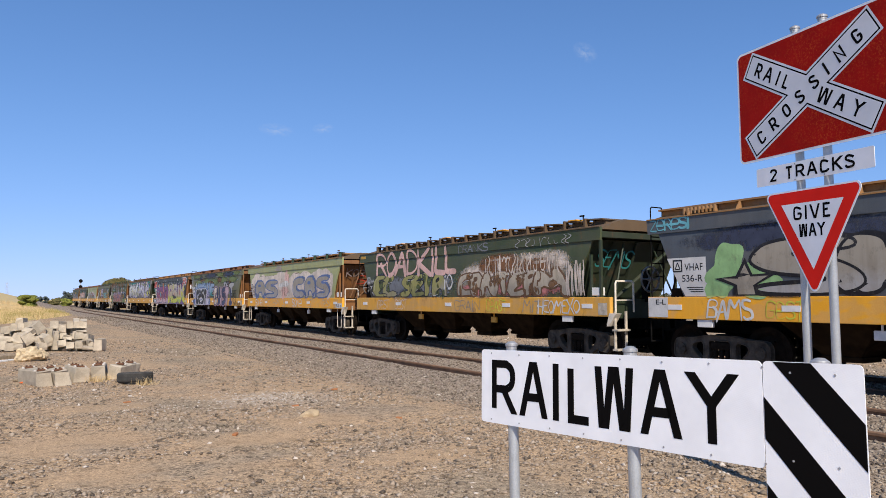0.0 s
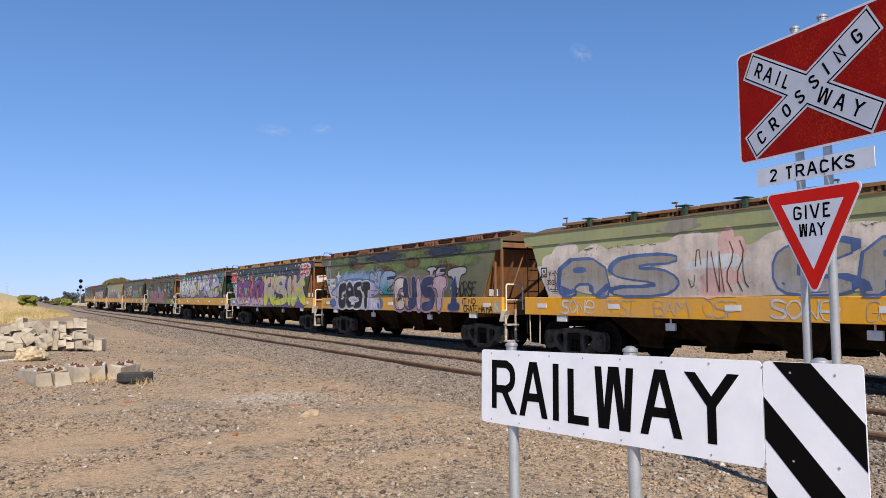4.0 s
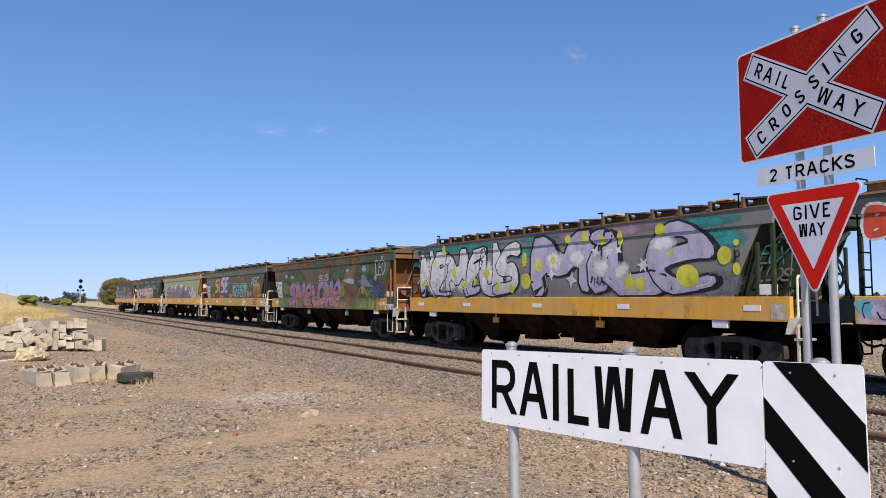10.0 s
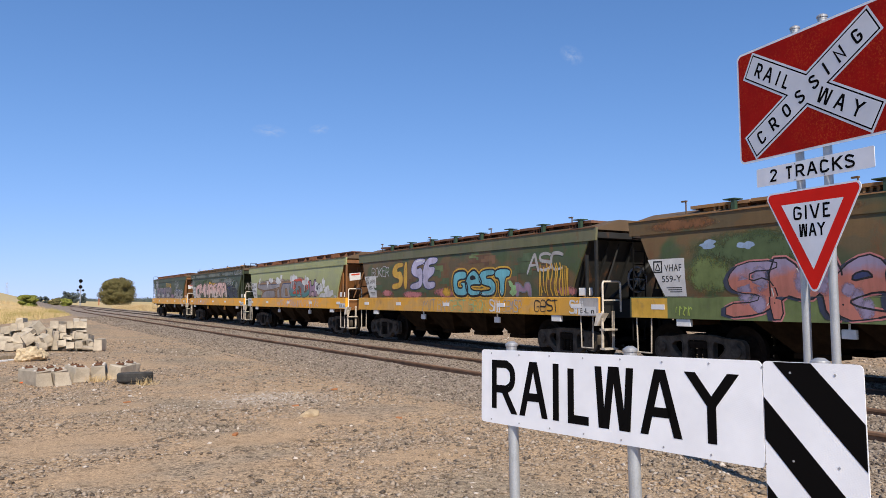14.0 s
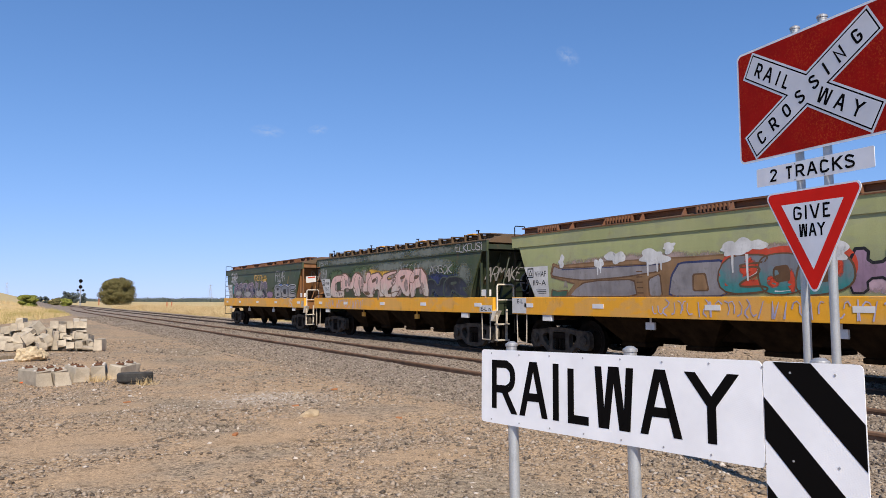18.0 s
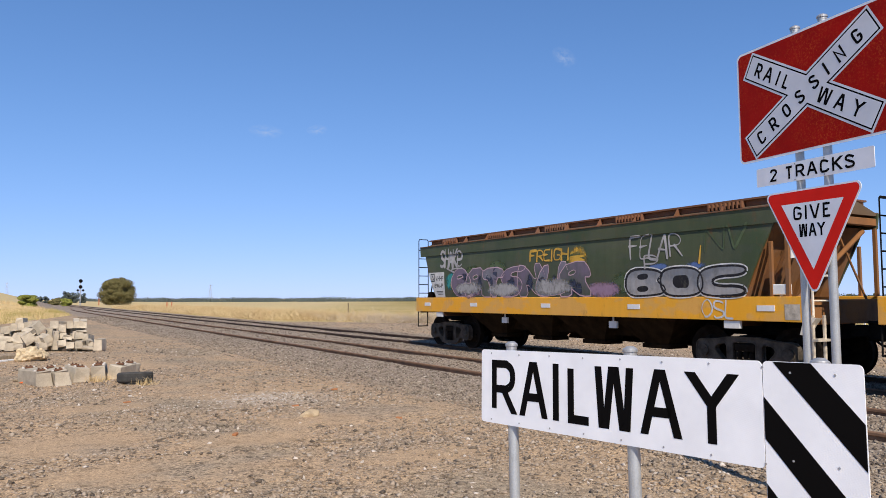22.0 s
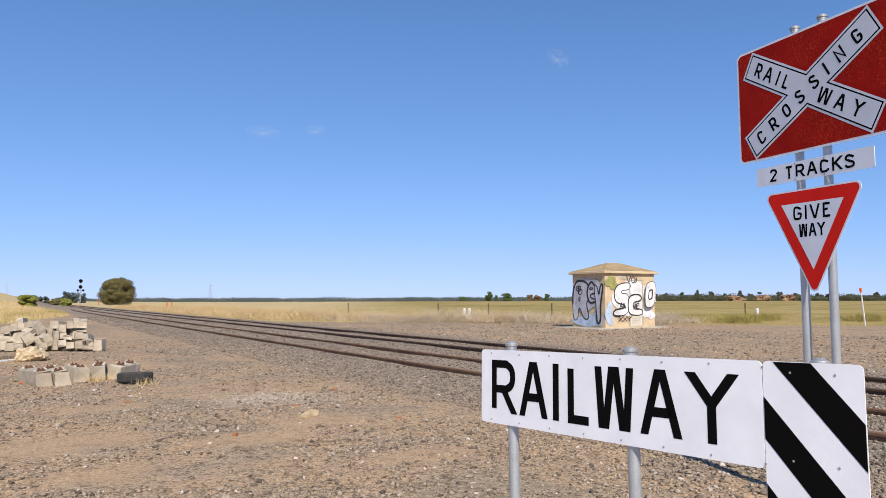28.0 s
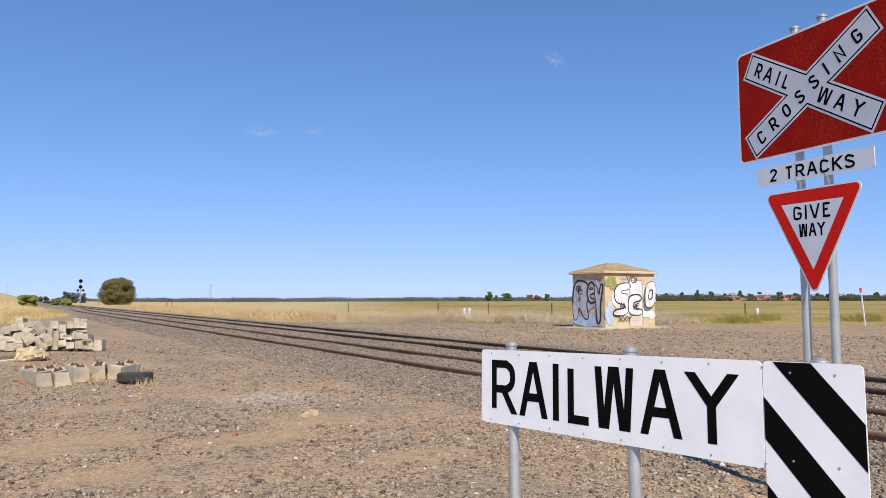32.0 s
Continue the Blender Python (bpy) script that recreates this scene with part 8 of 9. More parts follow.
    for put, word, u, v, wd, ht in ((side, "GEi", 0.35, 1.95, 0.35, 0.22), (side, "O", 0.52, 1.40, 0.12, 0.2), (end, "AA", 0.95, 1.02, 0.40, 0.30), (end, "AE", 1.95, 1.00, 0.36, 0.26), (end, "XXY", 0.85, 0.38, 0.9, 0.2), (end, "VOi", 1.45, 2.36, 0.8, 0.30)):
        bm = bmesh.new()
        thick_strokes(bm, skeleton_strokes(word, wd, ht, 0.8, 5, 0.15, 1), lambda p, q, k, u=u, v=v, put=put: put(u + p, v + q, k), 0.020, 0.056, 0.2)
        part("graffiti", bm, SPRAYS["ink"], s, "small black marks")


hut()


# ---- concrete sleepers, the tyre and loose things in the yard ----
def sleeper_end_bm(l, w, h, seed):
    """A length of concrete sleeper: sloping sides, chamfered top, rough broken ends."""
    rnd = random.Random(seed)
    bm = bmesh.new()
    prof = [(-w / 2, 0), (w / 2, 0), (w / 2 * 0.99, h * 0.35), (w / 2 * 0.90, h * 0.94), (w / 2 * 0.84, h), (-w / 2 * 0.84, h), (-w / 2 * 0.90, h * 0.94), (-w / 2 * 0.99, h * 0.35)]
    n = 5
    prev = None
    for i in range(n + 1):
        y = -l / 2 + l * i / n
        ring = [bm.verts.new((u + rnd.uniform(-1, 1) * 0.008, y + (rnd.uniform(-1, 1) * 0.03 if i in (0, n) else 0), v + rnd.uniform(-1, 1) * 0.008)) for u, v in prof]
        if prev:
            for k in range(8):
                j = (k + 1) % 8
                bm.faces.new((prev[k], prev[j], ring[j], ring[k]))
        else:
            bm.faces.new(ring)
        prev = ring
    bm.faces.new(list(reversed(prev)))
    bmesh.ops.recalc_face_normals(bm, faces=bm.faces)
    return bm


def fastener_bm():
    bm = bmesh.new()
    box(bm, -0.07, 0.07, -0.05, 0.05, 0, 0.03, 0.008)
    rod(bm, (-0.035, 0, 0.02), (-0.035, 0, 0.058), 0.016, 8)
    rod(bm, (0.035, 0.01, 0.02), (0.035, 0.01, 0.052), 0.016, 8)
    return bm


def long_sleepers():
    # foot x, y, heading, length and lean of each sleeper in the row by the tyre
    for i, (x, y, a, l, lean) in enumerate(((0.80, 15.24, 13, 1.15, -5), (1.10, 15.22, 9, 1.05, -11), (1.42, 15.55, 9, 0.85, 5), (1.72, 15.66, -10, 0.75, -3), (2.02, 15.88, -34, 0.80, 9))):
        s = empty("concrete_sleeper")
        m = Matrix.Translation((x, y, ground_z(x, y) - 0.01)) @ Matrix.Rotation(radians(a), 4, "Z") @ Matrix.Rotation(radians(lean), 4, "Y") @ Matrix.Translation((0, l / 2, 0))
        s.matrix_world = m
        tagged(s, "discarded grey concrete sleeper with rusty fastenings", "railway sleeper", "row of concrete sleepers")
        part("beam", sleeper_end_bm(l, 0.275, 0.28, i + 3), CONCRETE_PALE, s)
        for yy in (-l / 2 + 0.20, l / 2 - 0.20):
            f = part("fastening", fastener_bm(), RUST, s, "rusty rail fastening")
            f.location = (0, yy, 0.285)
            for dx in (-0.10, 0.10):
                bm = bmesh.new()
                box(bm, -0.02, 0.02, -0.025, 0.025, 0, 0.03, 0.006)
                c = part("clip_block", bm, PALE_PAINT, s, "pale clip block")
                c.location = (dx * 0.9, yy + 0.02, 0.285)


CONCRETE_PALE = plain("pale beige concrete", (0.45, 0.385, 0.295), 0.9, 0.0, 0.2, 4, 0.5, 0.15, per_object=0.34)
PALE_PAINT = plain("pale clip plastic", (0.55, 0.51, 0.46), 0.7, 0, 0.2, 8, 0.2)
long_sleepers()


def eye_ray(px, py, d):
    """A place d metres ahead of the eye, in the direction given by the two slopes of sight."""
    c, s = math.cos(radians(YAW)), math.sin(radians(YAW))
    r, u = px * d, py * d
    return Vector((c * r + s * d, -s * r + c * d, 1.6 + u))


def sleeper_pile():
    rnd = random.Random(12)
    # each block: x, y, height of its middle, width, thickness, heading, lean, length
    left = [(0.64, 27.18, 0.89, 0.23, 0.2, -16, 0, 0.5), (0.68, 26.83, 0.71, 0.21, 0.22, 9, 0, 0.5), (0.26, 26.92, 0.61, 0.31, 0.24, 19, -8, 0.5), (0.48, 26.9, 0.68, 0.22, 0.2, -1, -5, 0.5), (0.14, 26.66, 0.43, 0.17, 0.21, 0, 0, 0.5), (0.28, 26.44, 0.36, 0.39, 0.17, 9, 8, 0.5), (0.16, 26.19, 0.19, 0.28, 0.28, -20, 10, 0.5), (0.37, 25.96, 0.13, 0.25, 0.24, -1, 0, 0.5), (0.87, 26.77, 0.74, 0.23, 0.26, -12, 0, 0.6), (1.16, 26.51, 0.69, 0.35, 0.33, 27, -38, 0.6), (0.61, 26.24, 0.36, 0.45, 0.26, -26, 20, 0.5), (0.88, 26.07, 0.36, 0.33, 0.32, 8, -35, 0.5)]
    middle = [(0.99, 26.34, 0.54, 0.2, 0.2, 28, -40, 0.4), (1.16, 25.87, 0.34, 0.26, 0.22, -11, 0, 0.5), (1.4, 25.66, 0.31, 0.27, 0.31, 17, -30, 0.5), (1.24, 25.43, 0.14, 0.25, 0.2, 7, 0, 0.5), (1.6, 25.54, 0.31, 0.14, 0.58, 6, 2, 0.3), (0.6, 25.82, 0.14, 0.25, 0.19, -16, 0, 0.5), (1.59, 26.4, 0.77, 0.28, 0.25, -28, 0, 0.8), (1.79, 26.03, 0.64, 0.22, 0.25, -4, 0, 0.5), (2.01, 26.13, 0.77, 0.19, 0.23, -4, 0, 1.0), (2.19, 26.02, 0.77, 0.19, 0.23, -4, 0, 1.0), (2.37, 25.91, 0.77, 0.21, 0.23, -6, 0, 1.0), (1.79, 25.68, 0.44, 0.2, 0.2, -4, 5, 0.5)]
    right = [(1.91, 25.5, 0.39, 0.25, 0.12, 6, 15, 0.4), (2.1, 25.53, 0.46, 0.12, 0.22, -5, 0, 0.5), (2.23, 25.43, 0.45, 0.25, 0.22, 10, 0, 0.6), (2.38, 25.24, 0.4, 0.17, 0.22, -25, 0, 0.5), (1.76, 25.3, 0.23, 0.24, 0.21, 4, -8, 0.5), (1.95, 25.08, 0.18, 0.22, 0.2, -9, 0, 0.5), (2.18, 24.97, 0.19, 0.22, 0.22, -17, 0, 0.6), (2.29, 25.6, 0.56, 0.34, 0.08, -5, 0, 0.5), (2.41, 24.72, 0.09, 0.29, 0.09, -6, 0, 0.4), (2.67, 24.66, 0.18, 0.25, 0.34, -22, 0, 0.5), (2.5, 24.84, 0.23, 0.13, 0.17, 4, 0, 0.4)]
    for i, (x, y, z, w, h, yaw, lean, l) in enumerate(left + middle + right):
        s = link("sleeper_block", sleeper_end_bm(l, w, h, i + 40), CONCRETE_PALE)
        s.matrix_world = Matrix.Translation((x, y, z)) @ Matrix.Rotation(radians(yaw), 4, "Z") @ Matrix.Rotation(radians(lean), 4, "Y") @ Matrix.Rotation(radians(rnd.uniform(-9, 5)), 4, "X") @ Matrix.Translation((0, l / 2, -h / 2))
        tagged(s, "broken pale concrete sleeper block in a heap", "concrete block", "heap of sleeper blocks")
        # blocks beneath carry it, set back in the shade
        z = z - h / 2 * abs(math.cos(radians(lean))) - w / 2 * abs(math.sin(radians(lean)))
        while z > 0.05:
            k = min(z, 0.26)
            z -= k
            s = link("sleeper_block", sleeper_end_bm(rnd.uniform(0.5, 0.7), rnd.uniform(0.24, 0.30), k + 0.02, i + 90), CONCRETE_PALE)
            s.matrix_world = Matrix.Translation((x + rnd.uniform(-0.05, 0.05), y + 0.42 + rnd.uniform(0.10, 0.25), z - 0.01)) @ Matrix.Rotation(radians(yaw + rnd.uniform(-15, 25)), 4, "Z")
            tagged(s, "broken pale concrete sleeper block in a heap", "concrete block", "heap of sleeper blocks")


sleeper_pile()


def lump(name, p, sx, sy, sz, mat, label, cat, seed, sub=3, rough=0.35):
    bm = bmesh.new()
    bmesh.ops.create_icosphere(bm, subdivisions=sub, radius=1.0)
    for v in bm.verts:
        k = 1 + rough * noise.noise(v.co * 1.6 + Vector((seed * 7.1, 0, 0))) + rough * 0.5 * noise.noise(v.co * 4 + Vector((seed, 3, 0)))
        v.co = Vector((v.co.x * sx * k, v.co.y * sy * k, max(v.co.z, -0.45) * sz * k))
    s = link(name, bm, mat)
    s.matrix_world = Matrix.Translation((p[0], p[1], p[2] + sz * 0.38)) @ Matrix.Rotation(seed * 1.3, 4, "Z")
    return tagged(s, label, cat)


CLAY = plain("sandy clay lump", (0.52, 0.41, 0.26), 0.95, 0, 0.4, 7, 1.0, 0.1)
BUFF = plain("buff sandstone", (0.46, 0.35, 0.22), 0.9, 0, 0.2, 6, 0.5, 0.1)
PALE = plain("pale limestone", (0.54, 0.47, 0.40), 0.9, 0, 0.15, 6, 0.4, 0.1)
lump("clay_lump", (0.80, 21.45, 0), 0.36, 0.30, 0.27, CLAY, "crumbling sandy clay lump beside the sleeper heap", "clay lump", 4, 4, 0.42)
lump("field_stone", (3.66, 9.45, 0), 0.17, 0.12, 0.07, BUFF, "flat buff stone on the gravel", "stone", 3, 2)
for _i, (_x, _y, _r) in enumerate(((2.31, 9.0, 0.055), (2.05, 8.3, 0.05), (3.9, 10.1, 0.06), (3.35, 9.0, 0.04), (4.6, 7.0, 0.045), (4.1, 6.3, 0.03), (1.9, 12.9, 0.07), (5.2, 8.2, 0.04), (4.95, 10.6, 0.05), (2.6, 7.1, 0.04), (3.1, 6.6, 0.035), (27.4, 46.0, 0.25), (30.1, 37.2, 0.2), (30.4, 37.0, 0.2))):
    lump("pale_stone", (_x, _y, -0.005), _r * 0.62, _r * 0.5, _r * 0.4, PALE, "small pale limestone on the gravel", "stone", _i + 5, 2, 0.6)


def tyre():
    s = empty("tyre", pose(2.26, 14.80, ground_z(2.26, 14.80) + 0.015, -5, 1, 0))
    tagged(s, "worn black rubber tyre lying flat", "tyre")
    bm = bmesh.new()
    prof = [(0.215, 0.02), (0.25, 0.0), (0.32, 0.0), (0.352, 0.035), (0.358, 0.06), (0.350, 0.065), (0.350, 0.08), (0.359, 0.085), (0.359, 0.125), (0.351, 0.13), (0.351, 0.145), (0.359, 0.15), (0.359, 0.19), (0.351, 0.195), (0.351, 0.21), (0.356, 0.22), (0.345, 0.25), (0.32, 0.272), (0.26, 0.275), (0.215, 0.25), (0.21, 0.23), (0.30, 0.20), (0.32, 0.14), (0.30, 0.07), (0.21, 0.04), (0.215, 0.02)]
    prof = [(r * 0.88, z * 0.70) for r, z in prof]
    seg = 40
    rings = [[bm.verts.new((r * math.cos(2 * math.pi * i / seg), r * math.sin(2 * math.pi * i / seg), z - 0.012 * math.sin(4 * math.pi * i / seg) * (z > 0.2))) for i in range(seg)] for r, z in prof[:-1]]
    for k in range(len(rings)):
        A, B = rings[k], rings[(k + 1) % len(rings)]
        for i in range(seg):
            j = (i + 1) % seg
            bm.faces.new((A[i], A[j], B[j], B[i]))
    bmesh.ops.recalc_face_normals(bm, faces=bm.faces)
    part("tread", bm, TYRE, s, "black rubber casing")
    bm = bmesh.new()
    for i in range(44):
        a = 2 * math.pi * i / 44
        m = Matrix.Rotation(a, 4, "Z")
        for z in (0.05, 0.08, 0.11, 0.14):
            box(bm, 0.309, 0.318, -0.014, 0.014, z - 0.009, z + 0.010, 0, m)
    tagged(part("tread_block", bm, TYRE, s), kind="stuff")


tyre()


def beam(name, a, b, w, h, mat, label, cat):
    a, b = Vector(a), Vector(b)
    bm = bmesh.new()
    L = (b - a).length
    box(bm, -L / 2, L / 2, -w / 2, w / 2, 0, h, 0.008)
    s = link(name, bm, mat)
    s.matrix_world = Matrix.Translation((a + b) / 2) @ Matrix.Rotation(math.atan2(b.y - a.y, b.x - a.x), 4, "Z")
    return tagged(s, label, cat)


beam("timber_beam", (-1.5, 20.9, 0.0), (0.60, 22.6, 0.0), 0.16, 0.12, WOOD, "weathered timber beam beside the sleeper heap", "timber")
beam("steel_strip", (-1.6, 19.3, 0.0), (0.50, 22.05, 0.0), 0.10, 0.05, WHITE_PAINT, "pale painted steel strip on the gravel", "steel strip")
SCRAP = plain("orange rust scale", (0.40, 0.17, 0.07), 0.9, 0, 0.3, 9, 0.4)
POST_ORANGE = plain("faded orange paint", (0.48, 0.15, 0.055), 0.7, 0, 0.25, 4, 0.2)
beam("plank", (-0.9, 13.6, 0.0), (-0.1, 14.55, 0.0), 0.11, 0.04, WOOD, "short brown plank on the gravel", "plank")
beam("plank", (0.35, 16.6, 0.0), (0.85, 16.0, 0.0), 0.13, 0.04, WOOD, "short brown plank on the gravel", "plank")
for _i, (_x, _y, _l, _a) in enumerate(((0.42, 16.05, 0.22, 0.4), (3.75, 10.4, 0.12, 0.2), (2.4, 8.6, 0.10, 1.0), (5.0, 11.9, 0.12, 0.3), (4.6, 8.6, 0.08, 2.0), (1.7, 12.1, 0.12, 0.7))):
    beam("orange_scrap", (_x, _y, 0.0), (_x + _l * math.cos(_a), _y + _l * math.sin(_a), 0), 0.05, 0.03, ORANGE if _i == 0 else SCRAP, "bright orange plastic scrap" if _i == 0 else "rusty orange steel scrap on the gravel", "scrap")
for _i in range(16):
    _r = random.Random(_i + 60)
    _x, _y, _a = _r.uniform(1.2, 6.2), _r.uniform(5.5, 13), _r.uniform(0, 3.1)
    beam("twig", (_x, _y, 0.0), (_x + 0.22 * math.cos(_a), _y + 0.22 * math.sin(_a), 0), 0.014, 0.014, WOOD, "dry brown twig on the gravel", "twig")


# ---- posts, signal and far landmarks ----
def post(name, x, y, h, r, mat, label, cat, lean=0.0, group="", top=None):
    s = empty(name, pose(x, y, ground_z(x, y), 0, lean, 0))
    tagged(s, label, cat, group)
    bm = bmesh.new()
    box(bm, -r, r, -r, r, -0.1, h, r * 0.25)
    part("shaft", bm, mat, s)
    if top:
        bm = bmesh.new()
        box(bm, -r * 2.2, r * 2.2, -r * 1.5, r * 1.5, h - 0.02, h + top[0], r * 0.3)
        part("marker_head", bm, top[1], s, top[2])
    else:
        bm = bmesh.new()
        prism(bm, [(-r, h + 0.001), (r, h + 0.001), (r * 0.4, h + r), (-r * 0.4, h + r)], "y", -r * 0.9, r * 0.9)
        part("post_top", bm, mat, s)


for _x, _y in ((28.2, 46.9), (30.4, 43.5), (32.4, 38.8), (43.8, 32.0), (24.5, 55.0), (56.5, 25.0)):
    post("fence_post", _x, _y, 1.15, 0.035, BARK, "dark thin fence post in the grass", "fence post", 0, "old fence posts")
for _x, _y in ((29.3, 45.0), (29.6, 44.8), (44.4, 31.5)):
    post("white_post", _x, _y, 0.75, 0.08, WHITE_PAINT, "short white-painted post in the grass", "white post", 0, "white posts")
post("marker_pole", 39.75, 21.7, 1.85, 0.03, WHITE_PAINT, "leaning white marker pole with an orange head", "marker pole", -9.0, "", (0.22, ORANGE, "orange plastic head"))
for _x, _y in ((19.0, 100.5), (19.5, 100.0), (20.6, 190.0)):
    post("orange_post", _x, _y, 1.1 if _y < 150 else 1.5, 0.065 if _y < 150 else 0.10, POST_ORANGE, "faded orange marker post beside the line", "marker post", 0, "orange marker posts")


def signal():
    x, y = 16.15, 185.0
    s = empty("railway_signal", pose(x, y, 0))
    tagged(s, "black railway signal with round heads on a mast", "railway signal")
    bm = bmesh.new()
    rod(bm, (0, 0, 0), (0, 0, 5.6), 0.08, 10)
    part("mast", bm, GALV, s)
    for z, dx, r in ((5.6, 0.0, 0.42), (4.25, 0.0, 0.40), (3.45, -0.55, 0.26), (3.45, 0.55, 0.26)):
        bm = bmesh.new()
        rod(bm, (dx, -0.10, z), (dx, -0.16, z), r, 24)
        h = part("target", bm, DARK, s, "round black target board")
        bm = bmesh.new()
        rod(bm, (dx, -0.16, z), (dx, -0.20, z), r * 0.3, 12)
        part("lens", bm, LENS, h)
        bm = bmesh.new()
        lathe(bm, [(r * 0.34, 0), (r * 0.36, 0), (r * 0.36, 0.3), (r * 0.34, 0.3)], 12, Matrix.Translation((dx, -0.16, z)) @ Matrix.Rotation(radians(90), 4, "X"))
        part("hood", bm, DARK, h)
    bm = bmesh.new()
    for dx in (-0.2, 0.2):
        rod(bm, (dx, 0.35, 0), (dx, 0.35, 4.6), 0.025, 6)
    for k in range(14):
        rod(bm, (-0.2, 0.35, 0.3 + 0.32 * k), (0.2, 0.35, 0.3 + 0.32 * k), 0.015, 5)
    box(bm, -0.4, 0.4, 0.1, 0.5, 3.0, 3.04)
    part("ladder", bm, GALV, s)
    bm = bmesh.new()
    box(bm, -0.6, 0.6, -0.04, 0.04, 3.40, 3.48)
    part("cross_arm", bm, GALV, s)


signal()


def pylon(x, y, h):
    s = empty("power_pylon", pose(x, y, 0))
    tagged(s, "distant grey lattice power pylon", "pylon")
    bm = bmesh.new()
    for sx in (-1, 1):
        for sy in (-1, 1):
            rod(bm, (sx * h * 0.11, sy * h * 0.11, 0), (sx * h * 0.02, sy * h * 0.02, h), h * 0.006, 4)
    for k in range(8):
        z0, z1 = h * k / 8, h * (k + 1) / 8
        a, b = h * (0.11 - 0.09 * k / 8), h * (0.11 - 0.09 * (k + 1) / 8)
        for sy in (-1, 1):
            rod(bm, (-a, sy * a, z0), (b, sy * b, z1), h * 0.004, 4)
            rod(bm, (a, sy * a, z0), (-b, sy * b, z1), h * 0.004, 4)
    part("lattice", bm, GALV, s)
    for z in (0.72, 0.84, 0.95):
        bm = bmesh.new()
        rod(bm, (-h * 0.13, 0, h * z), (h * 0.13, 0, h * z), h * 0.006, 4)
        part("cross_arm", bm, GALV, s)


pylon(330, 1350, 26)
pylon(15.6, 1630, 33)
for _x, _y, _h in ((640, 560, 9), (560, 520, 8), (700, 470, 9)):
    post("power_pole", _x, _y, _h, 0.16, WOOD, "distant timber power pole", "power pole", 0, "power poles")


# ---- trees ----
def leaf_cloud(rnd, centres, n, size):
    """Small leaf cards in clumps round given centres: (x, y, z, rx, ry, rz)."""
    vs, fs = [], []
    w = np.array([c[3] * c[4] * c[5] for c in centres]) ** 0.75
    pick = rnd.choice(len(centres), n, p=w / w.sum())
    C = np.array(centres)[pick]
    d = rnd.normal(size=(n, 3))
    d /= np.linalg.norm(d, axis=1)[:, None]
    r = 0.55 + 0.5 * rnd.random(n) ** 0.6
    P = C[:, :3] + d * C[:, 3:] * r[:, None]
    # leaves lie roughly along the crown's surface
    nrm = d + rnd.normal(size=(n, 3)) * 0.35
    a = np.cross(nrm, rnd.normal(size=(n, 3)))
    a /= np.linalg.norm(a, axis=1)[:, None]
    b = np.cross(a, nrm)
    b /= np.linalg.norm(b, axis=1)[:, None]
    s = size * (0.6 + 0.8 * rnd.random(n))[:, None]
    V = np.stack([P - a * s, P + b * s * 0.6, P + a * s, P - b * s * 0.6], 1).reshape(-1, 3)
    F = np.arange(4 * n).reshape(-1, 4)
    return V, F


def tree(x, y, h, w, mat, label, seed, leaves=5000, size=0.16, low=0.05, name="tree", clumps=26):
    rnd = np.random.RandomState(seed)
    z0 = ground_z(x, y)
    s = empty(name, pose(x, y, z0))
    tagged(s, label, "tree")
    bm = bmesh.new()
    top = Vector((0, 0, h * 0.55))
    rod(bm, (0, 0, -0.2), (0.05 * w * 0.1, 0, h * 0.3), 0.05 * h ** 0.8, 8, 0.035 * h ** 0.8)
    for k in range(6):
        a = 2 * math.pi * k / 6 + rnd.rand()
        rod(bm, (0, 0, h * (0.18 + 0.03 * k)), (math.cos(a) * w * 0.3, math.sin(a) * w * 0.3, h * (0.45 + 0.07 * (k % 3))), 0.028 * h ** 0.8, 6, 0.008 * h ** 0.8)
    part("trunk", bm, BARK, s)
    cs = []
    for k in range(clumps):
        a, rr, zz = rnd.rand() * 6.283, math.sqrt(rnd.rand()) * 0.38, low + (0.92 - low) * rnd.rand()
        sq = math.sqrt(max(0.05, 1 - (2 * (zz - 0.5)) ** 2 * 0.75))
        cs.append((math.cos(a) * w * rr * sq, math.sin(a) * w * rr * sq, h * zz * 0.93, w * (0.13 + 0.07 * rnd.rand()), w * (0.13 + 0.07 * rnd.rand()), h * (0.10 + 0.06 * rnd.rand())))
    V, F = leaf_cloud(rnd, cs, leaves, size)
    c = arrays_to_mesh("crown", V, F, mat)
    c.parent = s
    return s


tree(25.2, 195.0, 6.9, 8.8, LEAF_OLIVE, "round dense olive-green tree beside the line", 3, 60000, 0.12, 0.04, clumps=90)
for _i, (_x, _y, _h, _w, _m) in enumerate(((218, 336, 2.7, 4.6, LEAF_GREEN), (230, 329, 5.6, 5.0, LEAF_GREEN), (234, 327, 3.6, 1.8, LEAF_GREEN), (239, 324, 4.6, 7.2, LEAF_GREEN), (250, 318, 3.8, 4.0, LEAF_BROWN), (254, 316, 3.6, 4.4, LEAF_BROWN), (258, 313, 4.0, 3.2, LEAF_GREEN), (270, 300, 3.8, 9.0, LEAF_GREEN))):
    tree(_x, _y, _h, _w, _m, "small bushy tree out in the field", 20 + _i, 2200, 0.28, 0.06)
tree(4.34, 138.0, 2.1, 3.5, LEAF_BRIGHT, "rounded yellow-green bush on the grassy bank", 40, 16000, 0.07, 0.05)
